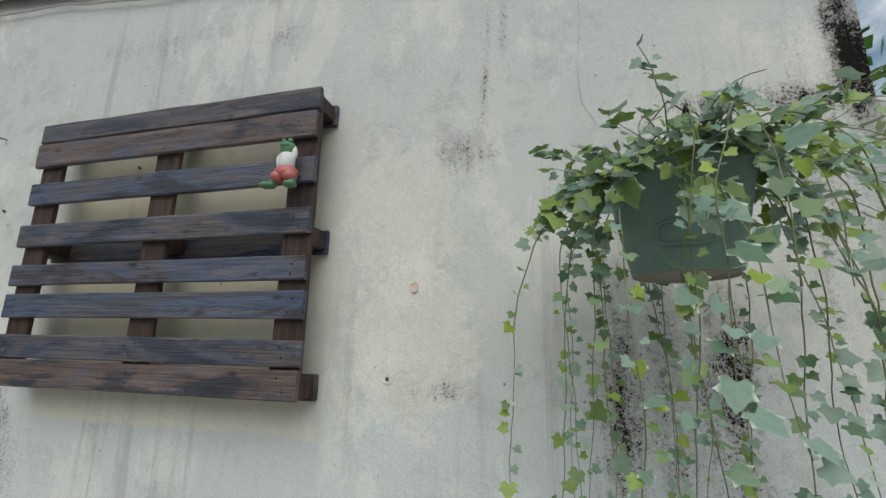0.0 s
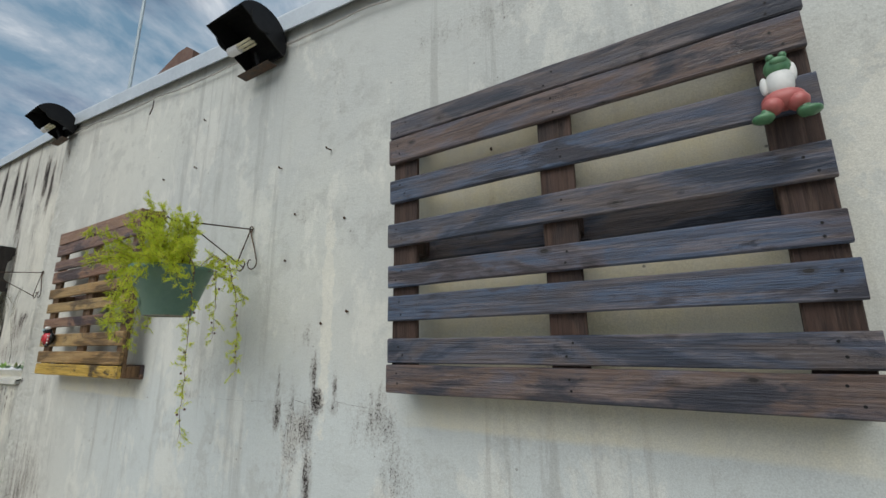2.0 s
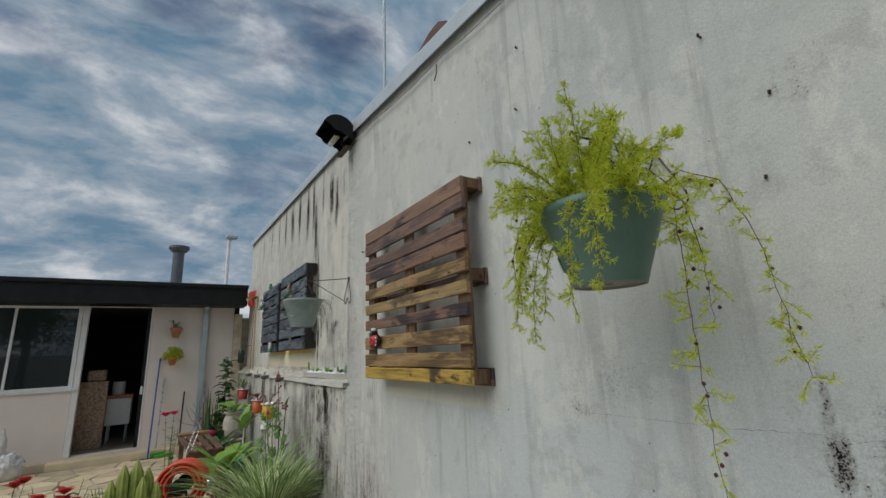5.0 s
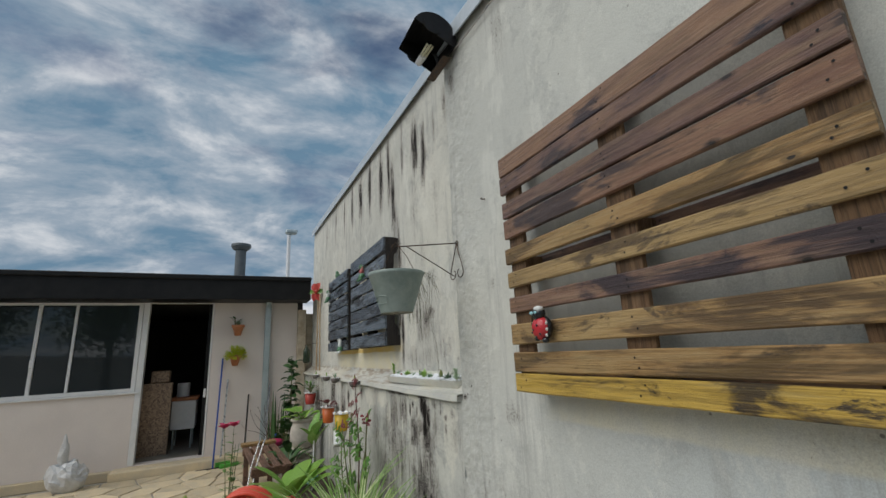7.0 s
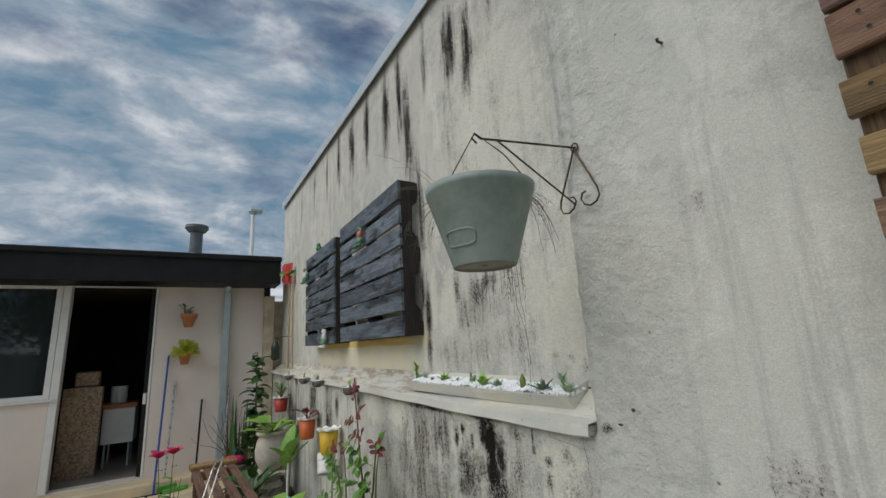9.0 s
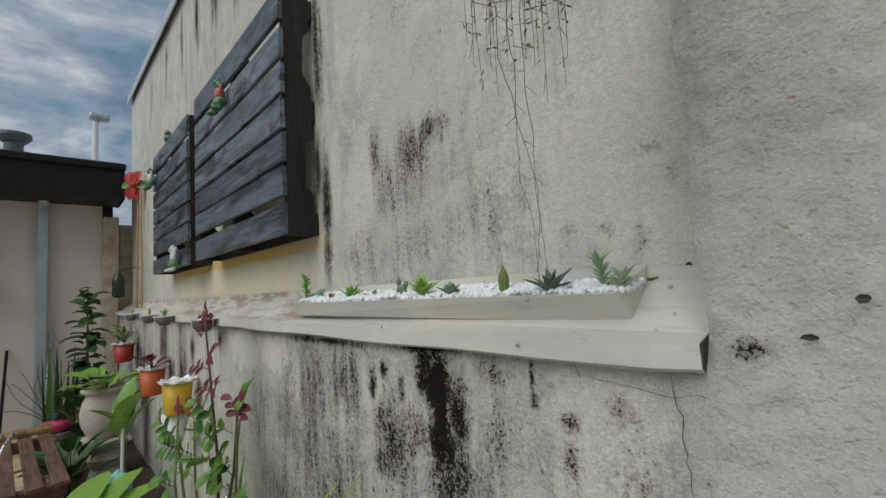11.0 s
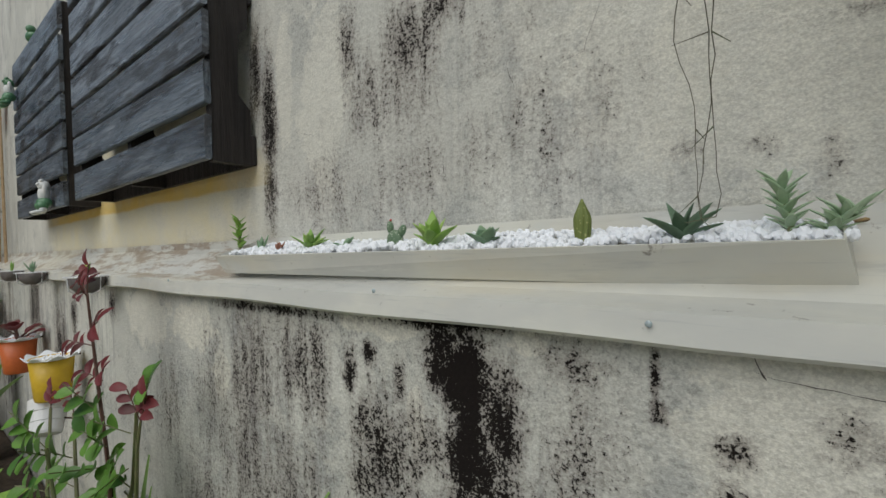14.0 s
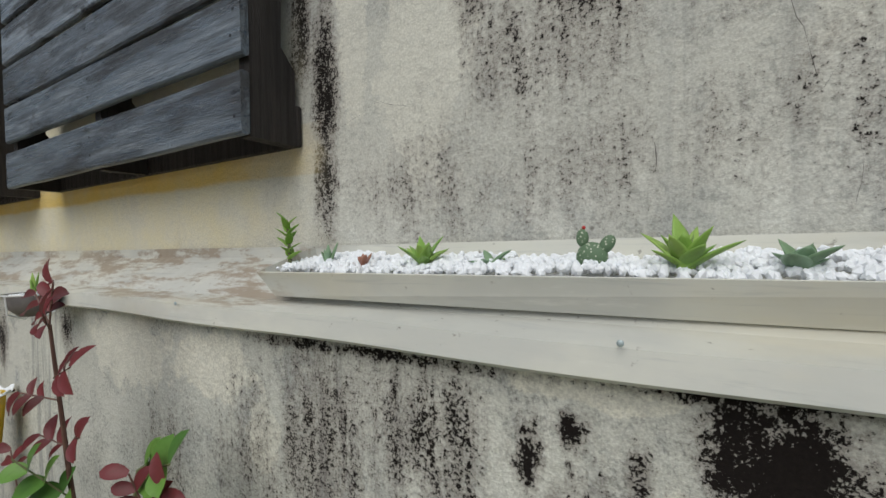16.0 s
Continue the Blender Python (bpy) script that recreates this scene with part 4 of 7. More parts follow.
win = thing("window_1", pose(HX, 0, 0), "wide sliding window with white aluminium frame", "window", "", "structure")
for nm, s in (("window_frame", (-0.10, 0.012, -3.40, -0.99, 2.535, 2.575)), ("window_frame", (-0.10, 0.012, -3.40, -0.99, 1.19, 1.245)), ("window_frame", (-0.10, 0.012, -1.05, -0.99, 1.245, 2.535)), ("window_frame", (-0.10, 0.012, -3.40, -3.35, 1.245, 2.535)),
              ("mullion", (-0.06, -0.015, -1.86, -1.825, 1.245, 2.535)), ("mullion", (-0.06, -0.012, -2.30, -2.255, 1.245, 2.535)), ("window_sill", (-0.02, 0.035, -3.42, -0.93, 1.165, 1.189))):
    part(nm, boxes(s, bevel=0.003), M_WHITE, win)
for a, b in ((-1.825, -1.05), (-2.255, -1.86), (-3.35, -2.30)):
    p = part("pane", boxes((-0.045, -0.040, a, b, 1.245, 2.535)), M_GLASS, win, "dark reflecting glass")
    p.visible_shadow = False
part("latch", boxes((-0.012, 0.012, -2.30, -2.25, 1.62, 1.74), bevel=0.006), M_WHITE, win, "white plastic latch")

door = thing("door_1", pose(HX, 0, 0), "open sliding doorway with white aluminium frame", "door", "", "structure")
for s in ((-0.12, 0.014, -0.985, -0.905, 0.13, 2.60), (-0.12, 0.010, -0.905, 0.022, 2.565, 2.597), (-0.12, 0.006, -0.005, 0.022, 0.13, 2.565)):
    part("door_frame", boxes(s, bevel=0.004), M_WHITE, door)
part("door_leaf", boxes((-0.11, -0.075, -0.06, -0.012, 0.14, 2.56), bevel=0.003), M_BLACK, door, "dark edge of the slid door")
part("door_handle", boxes((-0.075, -0.045, -0.055, -0.02, 1.02, 1.16), bevel=0.006), M_WHITE, door, "white door handle")

counter = thing("kitchen_counter", pose(-13.15, -0.72, 0.13), "speckled brown tiled end of a kitchen counter", "counter")
tile_m = Nodes("speckled_mosaic", 0.4)
vo = tile_m.t.nodes.new("ShaderNodeTexVoronoi")
vo.inputs["Scale"].default_value = 42
tile_m.link(tile_m.co.outputs["Object"], vo.inputs["Vector"])
cr_ = tile_m.t.nodes.new("ShaderNodeSeparateColor")
tile_m.link(vo.outputs["Color"], cr_.inputs[0])
M_MOSAIC = tile_m.done(tile_m.mix(cr_.outputs[0], (0.42, 0.30, 0.20), (0.16, 0.10, 0.07)))
part("panel", boxes((-0.06, 0.06, -0.26, 0.16, 0.0, 1.14), bevel=0.004), M_MOSAIC, counter)
cab = thing("kitchen_cabinet", pose(-13.7, -0.36, 0.13), "white kitchen cabinet on thin metal legs", "cabinet")
part("body", boxes((-0.25, 0.25, -0.22, 0.16, 0.32, 0.80), bevel=0.008), M_WHITE, cab)
part("worktop", boxes((-0.27, 0.27, -0.24, 0.18, 0.805, 0.86), bevel=0.008), M_TERRA, cab, "brown worktop")
for x in (-0.2, 0.2):
    for y in (-0.17, 0.11):
        part("leg", tube(bmesh.new(), [(x, y, 0), (x, y, 0.32)], 0.014, 8), M_GALV, cab)
jar = thing("storage_tin", pose(-13.7, -0.44, 0.99), "white storage tin on the worktop", "tin")
part("body", lathe(bmesh.new(), [(0, 0), (0.10, 0), (0.105, 0.02), (0.105, 0.24), (0, 0.24)], 20), M_WHITE, jar, smooth=False)
bread = thing("bread_box", pose(-13.2, -0.76, 1.275), "brown wicker box on the counter", "box")
part("body", boxes((-0.05, 0.05, -0.13, 0.15, 0.0, 0.20), bevel=0.02), M_MOSAIC, bread)

pipe = thing("downpipe", pose(-12.43, 0.88, 0), "grey metal rain pipe down the house front", "pipe")
part("pipe", boxes((-0.045, 0.035, -0.05, 0.05, 0.15, 2.50), bevel=0.012), M_GALV, pipe)
part("elbow", tube(bmesh.new(), [(0.0, 0, 2.47), (0.01, 0, 2.56), (0.10, 0, 2.66), (0.40, 0, 2.72)], 0.05, 10), M_GALV, pipe)
M_SLATE = simple("dull_grey_steel", (0.085, 0.10, 0.11), (0.12, 0.135, 0.145), 6, 0.55, 0.2)
flue = thing("chimney_flue", pose(-19.4, 0.36, 2.7), "round metal chimney flue with a flat cap", "chimney")
part("pipe", tube(bmesh.new(), [(0, 0, -2.7), (0, 0, 2.45)], 0.165, 18), M_SLATE, flue)
part("cap", lathe(bmesh.new(), [(0, 2.66), (0.30, 2.64), (0.31, 2.56), (0.22, 2.45), (0, 2.45)], 18), M_SLATE, flue)
mast = thing("street_lamp", pose(-16.8, 1.60, 0), "thin white lamp pole with a floodlight head", "lamp")
part("pole", tube(bmesh.new(), [(0, 0, 0), (0, 0, 5.05)], 0.05, 10), M_WHITE, mast)
part("head", boxes((-0.12, 0.12, -0.10, 0.22, 5.10, 5.22), bevel=0.03), M_GALV, mast, "grey lamp head")
part("arm", tube(bmesh.new(), [(0, 0, 5.0), (0, 0.08, 5.14)], 0.03, 8), M_GALV, mast)


# --- hanging pots on scroll brackets
def bracket(m, reach, label="thin rusty wire bracket with a heart scroll on the wall"):
    """y runs out of the wall; origin at the upper wall fixing."""
    top = thing("wall_bracket", m, label, "bracket", "pot brackets")
    part("arm", tube(bmesh.new(), [(0, 0, 0), (0, reach, -0.045), (0, reach + 0.02, -0.034), (0, reach + 0.03, -0.050), (0, reach + 0.015, -0.062)], 0.0035, 6), M_WIRE, top)
    part("brace", tube(bmesh.new(), [(0, reach - 0.06, -0.04), (0, 0.03, -0.20)], 0.003, 6), M_WIRE, top)
    for s in (1, -1):
        curl = [(0, 0.008, -0.005), (s * 0.020, 0.01, -0.05), (s * 0.050, 0.012, -0.11), (s * 0.075, 0.014, -0.165), (s * 0.079, 0.014, -0.188), (s * 0.068, 0.016, -0.206), (s * 0.045, 0.016, -0.212), (s * 0.022, 0.016, -0.203), (s * 0.010, 0.016, -0.182), (s * 0.018, 0.016, -0.165), (s * 0.032, 0.016, -0.163)]
        part("scroll", tube(bmesh.new(), curl, 0.0032, 6), M_WIRE, top)
    ring = [(0.014 * math.cos(a), 0.004, 0.014 * math.sin(a)) for a in (2 * math.pi * k / 12 for k in range(13))]
    part("ring", tube(bmesh.new(), ring, 0.003, 5), M_WIRE, top)
    return top


def hanging_pot(m, r, rb, h, material, label, hook):
    top = thing("hanging_pot", m, label, "flower pot", "hanging pots")
    part("body", lathe(bmesh.new(), [(rb, 0.0), (rb + 0.002, 0.006), (r * 0.985, h - 0.02), (r, h - 0.018), (r + 0.004, h), (r - 0.004, h), (r - 0.012, h - 0.03), (0, h - 0.03)], 48), material, top, smooth=True)
    part("base", lathe(bmesh.new(), [(0, 0.003), (rb * 0.72, 0.003), (rb * 0.74, 0.0), (rb * 0.78, 0.003), (rb * 0.93, 0.003), (rb * 0.96, -0.0015), (rb - 0.0005, -0.0015), (rb - 0.0005, 0.005), (0, 0.006)], 48), M_POT_BASE, top, "stained grey base")
    part("drain_hole", lathe(bmesh.new(), [(0, 0.0015), (0.008, 0.0015), (0.010, 0.0028), (0, 0.0028)], 12), M_TWIG, top, "dark rusty drain hole")
    part("soil", lathe(bmesh.new(), [(0, h - 0.016), (r - 0.02, h - 0.022), (r - 0.014, h - 0.029), (0, h - 0.029)], 20), M_SOIL, top)
    part("hanger", tube(bmesh.new(), [(-r, 0, h - 0.01), (-r * 0.6, 0, h + hook * 0.45), (0, 0, h + hook), (r * 0.6, 0, h + hook * 0.45), (r, 0, h - 0.01)], 0.002, 5), M_WIRE, top)
    mid_r = rb + (r - rb) * 0.30

    def on_side(u, v):
        rr = mid_r + (r - rb) * v / h + 0.003
        return (rr * math.sin(u / mid_r), -rr * math.cos(u / mid_r), h * 0.30 + v)

    loop = []
    for k in range(25):
        q = 2 * math.pi * k / 24
        loop.append(on_side(0.044 * math.copysign(abs(math.cos(q)) ** 0.5, math.cos(q)), 0.020 * math.copysign(abs(math.sin(q)) ** 0.5, math.sin(q))))
    part("label_loop", tube(bmesh.new(), loop, 0.0028, 6), material, top, "raised rounded frame on the side")
    return top


POT0 = hanging_pot(pose(-0.445, 1.17, 1.735, 0, 0, -12), 0.132, 0.092, 0.205, M_POT, "dark green hanging pot full of trailing ivy", 0.16)
POT1 = hanging_pot(pose(-3.55, 1.17, 1.703, 0, 0, -25), 0.148, 0.086, 0.195, M_POT, "grey-green hanging pot with feathery asparagus fern", 0.19)
POT2 = hanging_pot(pose(-6.368, 1.165, 1.788, 0, 0, 20), 0.150, 0.086, 0.215, M_POT_OLD, "faded grey-green hanging pot with sparse dry trailing plant", 0.18)
bracket(pose(-0.42, 1.536, 2.11, 0, 0, 180), 0.37)
bracket(pose(-3.58, 1.536, 2.155, 0, 0, 180), 0.38)
bracket(pose(-6.33, 1.536, 2.19, 0, 0, 180), 0.38)


# --- plants: leaves, stems
def leaf_material(name, tones, rough=0.45, edge=None, width=0.03, veins=0.0, glow=0.12):
    """A tone per leaf, a paler margin or mottled middle where the plant has one, thin enough to pass some light."""
    n = Nodes(name, rough)
    pick = n.math("FRACT", n.math("ADD", n.inf.outputs["Random"], n.geo.outputs["Random Per Island"]))
    ramp = n.t.nodes.new("ShaderNodeValToRGB")
    els = ramp.color_ramp.elements
    els[0].color, els[1].color = (*tones[0], 1), (*tones[-1], 1)
    for i, t in enumerate(tones[1:-1]):
        els.new((i + 1) / (len(tones) - 1)).color = (*t, 1)
    n.link(pick, ramp.inputs[0])
    v = n.space(where="object")
    c = n.mix(n.ramp(n.noise(v, 55.0, 4), 0.4, 0.7, 0.0, 0.35), ramp.outputs[0], n.mix(0.5, ramp.outputs[0], (0.02, 0.03, 0.01)))
    if edge:
        s = n.t.nodes.new("ShaderNodeSeparateXYZ")
        n.link(n.co.outputs["Object"], s.inputs[0])
        a = n.math("ABSOLUTE", s.outputs["X"])
        a = n.math("ADD", a, n.math("MULTIPLY", n.math("SUBTRACT", n.noise(v, 60.0, 2), 0.5), width * 0.25))
        c = n.mix(n.ramp(a, width * 0.5, width * 0.72), c, edge)
    if veins:
        c = n.mix(n.math("MULTIPLY", n.ramp(n.noise(v, 38.0, 3, 0.6), 0.56, 0.64), veins), c, (0.62, 0.66, 0.36))
    tr = n.t.nodes.new("ShaderNodeBsdfTranslucent")
    n.put(tr.inputs["Color"], c)
    mx = n.t.nodes.new("ShaderNodeMixShader")
    mx.inputs[0].default_value = glow
    n.link(n.b.outputs[0], mx.inputs[1])
    n.link(tr.outputs[0], mx.inputs[2])
    n.link(mx.outputs[0], n.t.nodes["Material Output"].inputs["Surface"])
    n.b.inputs["Specular IOR Level"].default_value = 0.35
    return n.done(c, n.bump(n.noise(v, 90.0, 3), 0.15, 0.002))


L_IVY = leaf_material("ivy_leaf", [(0.10, 0.19, 0.11), (0.27, 0.38, 0.06), (0.17, 0.28, 0.20), (0.30, 0.42, 0.34), (0.08, 0.16, 0.08), (0.34, 0.44, 0.08), (0.20, 0.32, 0.25), (0.40, 0.50, 0.42)], 0.30, (0.58, 0.64, 0.52), 0.036, glow=0.22)
L_IVY_SMALL = leaf_material("small_ivy_leaf", [(0.10, 0.19, 0.10), (0.27, 0.38, 0.06), (0.16, 0.27, 0.19), (0.34, 0.45, 0.36), (0.08, 0.16, 0.07), (0.34, 0.44, 0.08), (0.20, 0.32, 0.24), (0.48, 0.56, 0.44)], 0.30, glow=0.22)
L_FERN = leaf_material("fern_needles", [(0.50, 0.62, 0.05), (0.72, 0.74, 0.06), (0.40, 0.56, 0.05), (0.78, 0.72, 0.08)], 0.5, glow=0.5)
L_DRY = leaf_material("dry_grey_stems", [(0.10, 0.09, 0.06), (0.17, 0.16, 0.11), (0.13, 0.15, 0.08)], 0.7)
L_SPIDER = leaf_material("striped_strap_leaf", [(0.17, 0.31, 0.07), (0.24, 0.38, 0.10), (0.13, 0.25, 0.06)], 0.4, (0.72, 0.75, 0.46), 0.0105, glow=0.2)
L_DARK = leaf_material("dark_green_leaf", [(0.036, 0.087, 0.029), (0.065, 0.145, 0.043), (0.043, 0.109, 0.043)], 0.35)
L_MID = leaf_material("mid_green_leaf", [(0.102, 0.232, 0.043), (0.160, 0.319, 0.058), (0.072, 0.174, 0.043)], 0.35, glow=0.2)
L_BRIGHT = leaf_material("bright_green_leaf", [(0.232, 0.435, 0.072), (0.319, 0.522, 0.102), (0.174, 0.362, 0.072)], 0.35, glow=0.25)
L_DIEF = leaf_material("speckled_leaf", [(0.174, 0.377, 0.072), (0.290, 0.478, 0.102)], 0.35, veins=0.55, glow=0.2)
L_RED = leaf_material("dark_red_young_leaf", [(0.14, 0.025, 0.03), (0.20, 0.04, 0.045), (0.10, 0.03, 0.03)], 0.4, glow=0.2)
L_SUC = leaf_material("fleshy_green_leaf", [(0.319, 0.522, 0.102), (0.246, 0.435, 0.102), (0.406, 0.580, 0.145)], 0.4)
L_SUCG = leaf_material("grey_green_fleshy_leaf", [(0.232, 0.362, 0.203), (0.290, 0.435, 0.290), (0.174, 0.290, 0.145)], 0.45)
L_SUCD = leaf_material("dark_grey_green_fleshy_leaf", [(0.11, 0.19, 0.11), (0.16, 0.25, 0.16), (0.08, 0.14, 0.08)], 0.45)
L_PALE = leaf_material("pale_silver_green_leaf", [(0.48, 0.62, 0.42), (0.40, 0.55, 0.34)], 0.45)
L_PINK = leaf_material("pink_petal", [(0.62, 0.06, 0.16), (0.72, 0.09, 0.22)], 0.5)
L_REDF = leaf_material("red_petal", [(0.55, 0.05, 0.05), (0.62, 0.09, 0.07)], 0.5)
M_STEM = simple("green_brown_stem", (0.12, 0.15, 0.05), (0.17, 0.16, 0.08), 40.0, 0.6)
M_BERRY = simple("dark_berry", (0.06, 0.015, 0.015), (0.10, 0.03, 0.02), 30.0, 0.35)


class Raw:
    """Vertices and faces for a mesh of very many small pieces."""

    def __init__(self):
        self.v, self.f = [], []

    def tri(self, a, b, c):
        k = len(self.v)
        self.v += [tuple(a), tuple(b), tuple(c)]
        self.f.append((k, k + 1, k + 2))

    def quad(self, a, b, c, d):
        k = len(self.v)
        self.v += [tuple(a), tuple(b), tuple(c), tuple(d)]
        self.f.append((k, k + 1, k + 2, k + 3))

    def needle(self, p, d, length, w):
        s = d.cross(Vector((rnd(-1, 1), rnd(-1, 1), rnd(-1, 1))))
        if s.length < 1e-3:
            return
        s = s.normalized() * w
        self.quad(p, p + d * length * 0.5 + s, p + d * length, p + d * length * 0.5 - s)

    def stem(self, pts, r, sides=4):
        pts = [Vector(p) for p in pts]
        prev = None
        for i, p in enumerate(pts):
            d = (pts[min(i + 1, len(pts) - 1)] - pts[max(i - 1, 0)]).normalized()
            u = d.cross(Vector((0.3, 0.5, 0.81)))
            u = u.normalized() if u.length > 0.05 else Vector((1, 0, 0))
            w = d.cross(u)
            rr = r * (1 - 0.6 * i / max(1, len(pts) - 1))
            k = len(self.v)
            self.v += [tuple(p + rr * (math.cos(a) * u + math.sin(a) * w)) for a in (2 * math.pi * j / sides for j in range(sides))]
            if prev is not None:
                for j in range(sides):
                    self.f.append((prev + j, prev + (j + 1) % sides, k + (j + 1) % sides, k + j))
            prev = k

    def ob(self, name, material, parent, label="", kind=""):
        me = bpy.data.meshes.new(name)
        me.from_pydata(self.v, [], self.f)
        me.materials.append(material)
        o = new(name, me)
        o.parent = parent
        return tagged(o, label, "", "", kind)


def leaf_mesh(name, material, length, width, shape=pointed, droop=0.4, rows=6, fold=0.18, twist=0.0):
    bm = blade(bmesh.new(), (0, 0, 0), (0, 1, 0), length, width, droop, rows, fold, shape, twist=twist)
    return mesh_of(name, bm, material, True)


def ivy_mesh(name, material, size):
    bm = bmesh.new()
    out = [(0.0, -0.02), (0.26, -0.20), (0.50, -0.06), (0.44, 0.16), (0.64, 0.40), (0.34, 0.50), (0.20, 0.74), (0.0, 1.0), (-0.22, 0.72), (-0.34, 0.50), (-0.60, 0.42), (-0.44, 0.16), (-0.48, -0.06), (-0.24, -0.18)]
    c = bm.verts.new((0, 0.25 * size, 0.0))
    ring = [bm.verts.new((x * size, y * size, size * (0.10 * abs(x) - 0.16 * max(0, y - 0.3) + 0.05 * rnd(-1, 1)))) for x, y in out]
    for k in range(len(ring)):
        bm.faces.new((c, ring[k], ring[(k + 1) % len(ring)]))
    return mesh_of(name, bm, material, True)


def aim(p, d, up=(0, 0, 1), s=1.0):
    """A pose with +y along d and +z near up."""
    y = Vector(d).normalized()
    x = y.cross(Vector(up))
    x = x.normalized() if x.length > 0.03 else Vector((1, 0, 0))
    z = x.cross(y)
    m = Matrix((x, y, z)).transposed().to_4x4()
    return Matrix.Translation(p) @ m @ Matrix.Diagonal((s, s, s, 1))


def drape(p, d, n, step, fall, wander):
    """Points of a shoot that starts at p along d and bends under its weight."""
    pts, p, d = [Vector(p)], Vector(p), Vector(d).normalized()
    for i in range(n):
        d = (d + Vector((rnd(-wander, wander), rnd(-wander, wander), rnd(-wander, wander) - fall))).normalized()
        p = p + d * step
        p.y = min(p.y, 1.525)
        pts.append(p.copy())
    return pts


# trailing ivy in the first pot
random.seed(11)
ivy = thing("ivy_plant", pose(-0.445, 1.17, 1.92), "trailing ivy with pale-edged leaves spilling from the hanging pot", "plant")
stems, placed = Raw(), []
for k in range(64):
    a = 2 * math.pi * k / 64 + rnd(-0.1, 0.1)
    start = Vector((0.10 * math.cos(a), 0.10 * math.sin(a), 0.015))
    long = k % 3 == 0
    out = Vector((math.cos(a) * rnd(0.5, 1.2), math.sin(a) * rnd(0.4, 0.9), rnd(0.05, 0.5)))
    pts = drape(start, out, random.randint(24, 40) if long else random.randint(4, 9), 0.026, rnd(0.24, 0.50) if long else 0.10, 0.17)
    pts = [Vector((p.x, min(p.y, 0.34), p.z)) for p in pts]
    stems.stem(pts, 0.0016)
    for i in range(1, len(pts)):
        d = (pts[i] - pts[i - 1]).normalized()
        for _ in range(2):
            if random.random() < (0.75 if i < 8 else 0.45):
                side = Vector((rnd(-1, 1), rnd(-1.4, 0.3), rnd(-0.8, 0.3)))
                placed.append((pts[i] + side * 0.012, side + d * 0.3, random.randrange(3), (rnd(0.55, 1.0) if i < 8 else rnd(0.36, 0.72))))
for k in range(9):
    pts = drape((0.10, rnd(-0.08, 0.10), 0.02), (1.0, rnd(-0.3, 0.3), rnd(0.15, 0.5)), random.randint(12, 22), 0.030, 0.055, 0.12)
    pts = [Vector((p.x, min(p.y, 0.34), p.z)) for p in pts]
    stems.stem(pts, 0.0016)
    for i in range(1, len(pts)):
        if random.random() < 0.85:
            side = Vector((rnd(-1, 1), rnd(-1.2, 0.3), rnd(-0.6, 0.5)))
            placed.append((pts[i] + side * 0.012, side, random.randrange(3), rnd(0.40, 0.72)))
for k in range(11):
    pts = drape((rnd(-0.10, 0.09), -0.11, 0.03), (rnd(-0.25, 0.25), -0.32, rnd(0.1, 0.35)), random.randint(8, 26), 0.026, 0.22, 0.16)
    stems.stem(pts, 0.0016)
    for i in range(1, len(pts)):
        if random.random() < 0.85:
            side = Vector((rnd(-1, 1), rnd(-1.3, 0.1), rnd(-0.8, 0.4)))
            placed.append((pts[i] + side * 0.012, side, random.randrange(3), rnd(0.40, 0.72)))
stems.ob("stem", M_STEM, ivy, "thin trailing stems", "stuff")
IVY = [ivy_mesh("ivy_leaf", L_IVY, s) for s in (0.028, 0.036, 0.048)]
random.shuffle(placed)
placed.sort(key=lambda q: q[0].y)
for p, d, k, s in placed[:300]:
    piece("leaf", IVY[k], ivy, aim(p, d, (rnd(-0.5, 0.5), -1.0, rnd(0.2, 1.0)), s))
bm = bmesh.new()
for p, d, k, s in placed[300:]:
    n0 = len(bm.verts)
    bm.from_mesh(IVY[k])
    bm.verts.ensure_lookup_table()
    bmesh.ops.transform(bm, matrix=aim(p, d, (rnd(-0.5, 0.5), -1.0, rnd(0.2, 1.0)), s), verts=bm.verts[n0:])
part("foliage", bm, L_IVY_SMALL, ivy, "many small ivy leaves", True)["kind"] = "stuff"


def needle_tuft(raw, p, n, length, bias=(0, 0, 0), width=0.0012):
    for _ in range(n):
        d = (Vector((rnd(-1, 1), rnd(-1, 1), rnd(-1, 1))) + Vector(bias)).normalized()
        raw.needle(p, d, length * rnd(0.6, 1.2), width)


def branchlet(stems, needles, p, d, length, per=6, reach=0.016):
    """A short wiry side shoot with needles pointing forward along it."""
    d = Vector(d).normalized()
    pts = [Vector(p)]
    for j in range(max(3, int(length / 0.007))):
        d = (d + Vector((rnd(-0.15, 0.15), rnd(-0.15, 0.15), rnd(-0.17, 0.11)))).normalized()
        pts.append(pts[-1] + d * 0.007)
    stems.stem(pts, 0.0007, 3)
    for c in pts[1:]:
        needle_tuft(needles, c, per, reach, d * 0.7)


def fern_stem(stems, needles, pts, reach, dense=1.0):
    stems.stem(pts, 0.0016)
    for i in range(2, len(pts)):
        f = i / len(pts)
        for _ in range(3):
            if random.random() < dense:
                along = (pts[i] - pts[i - 1]).normalized()
                side = Vector((rnd(-1, 1), rnd(-1, 1), rnd(-0.6, 0.8)))
                branchlet(stems, needles, pts[i], side + along * 0.8, reach * rnd(0.5, 1.15) * (1.15 - 0.5 * f))
        needle_tuft(needles, pts[i], int(5 * dense), 0.013)


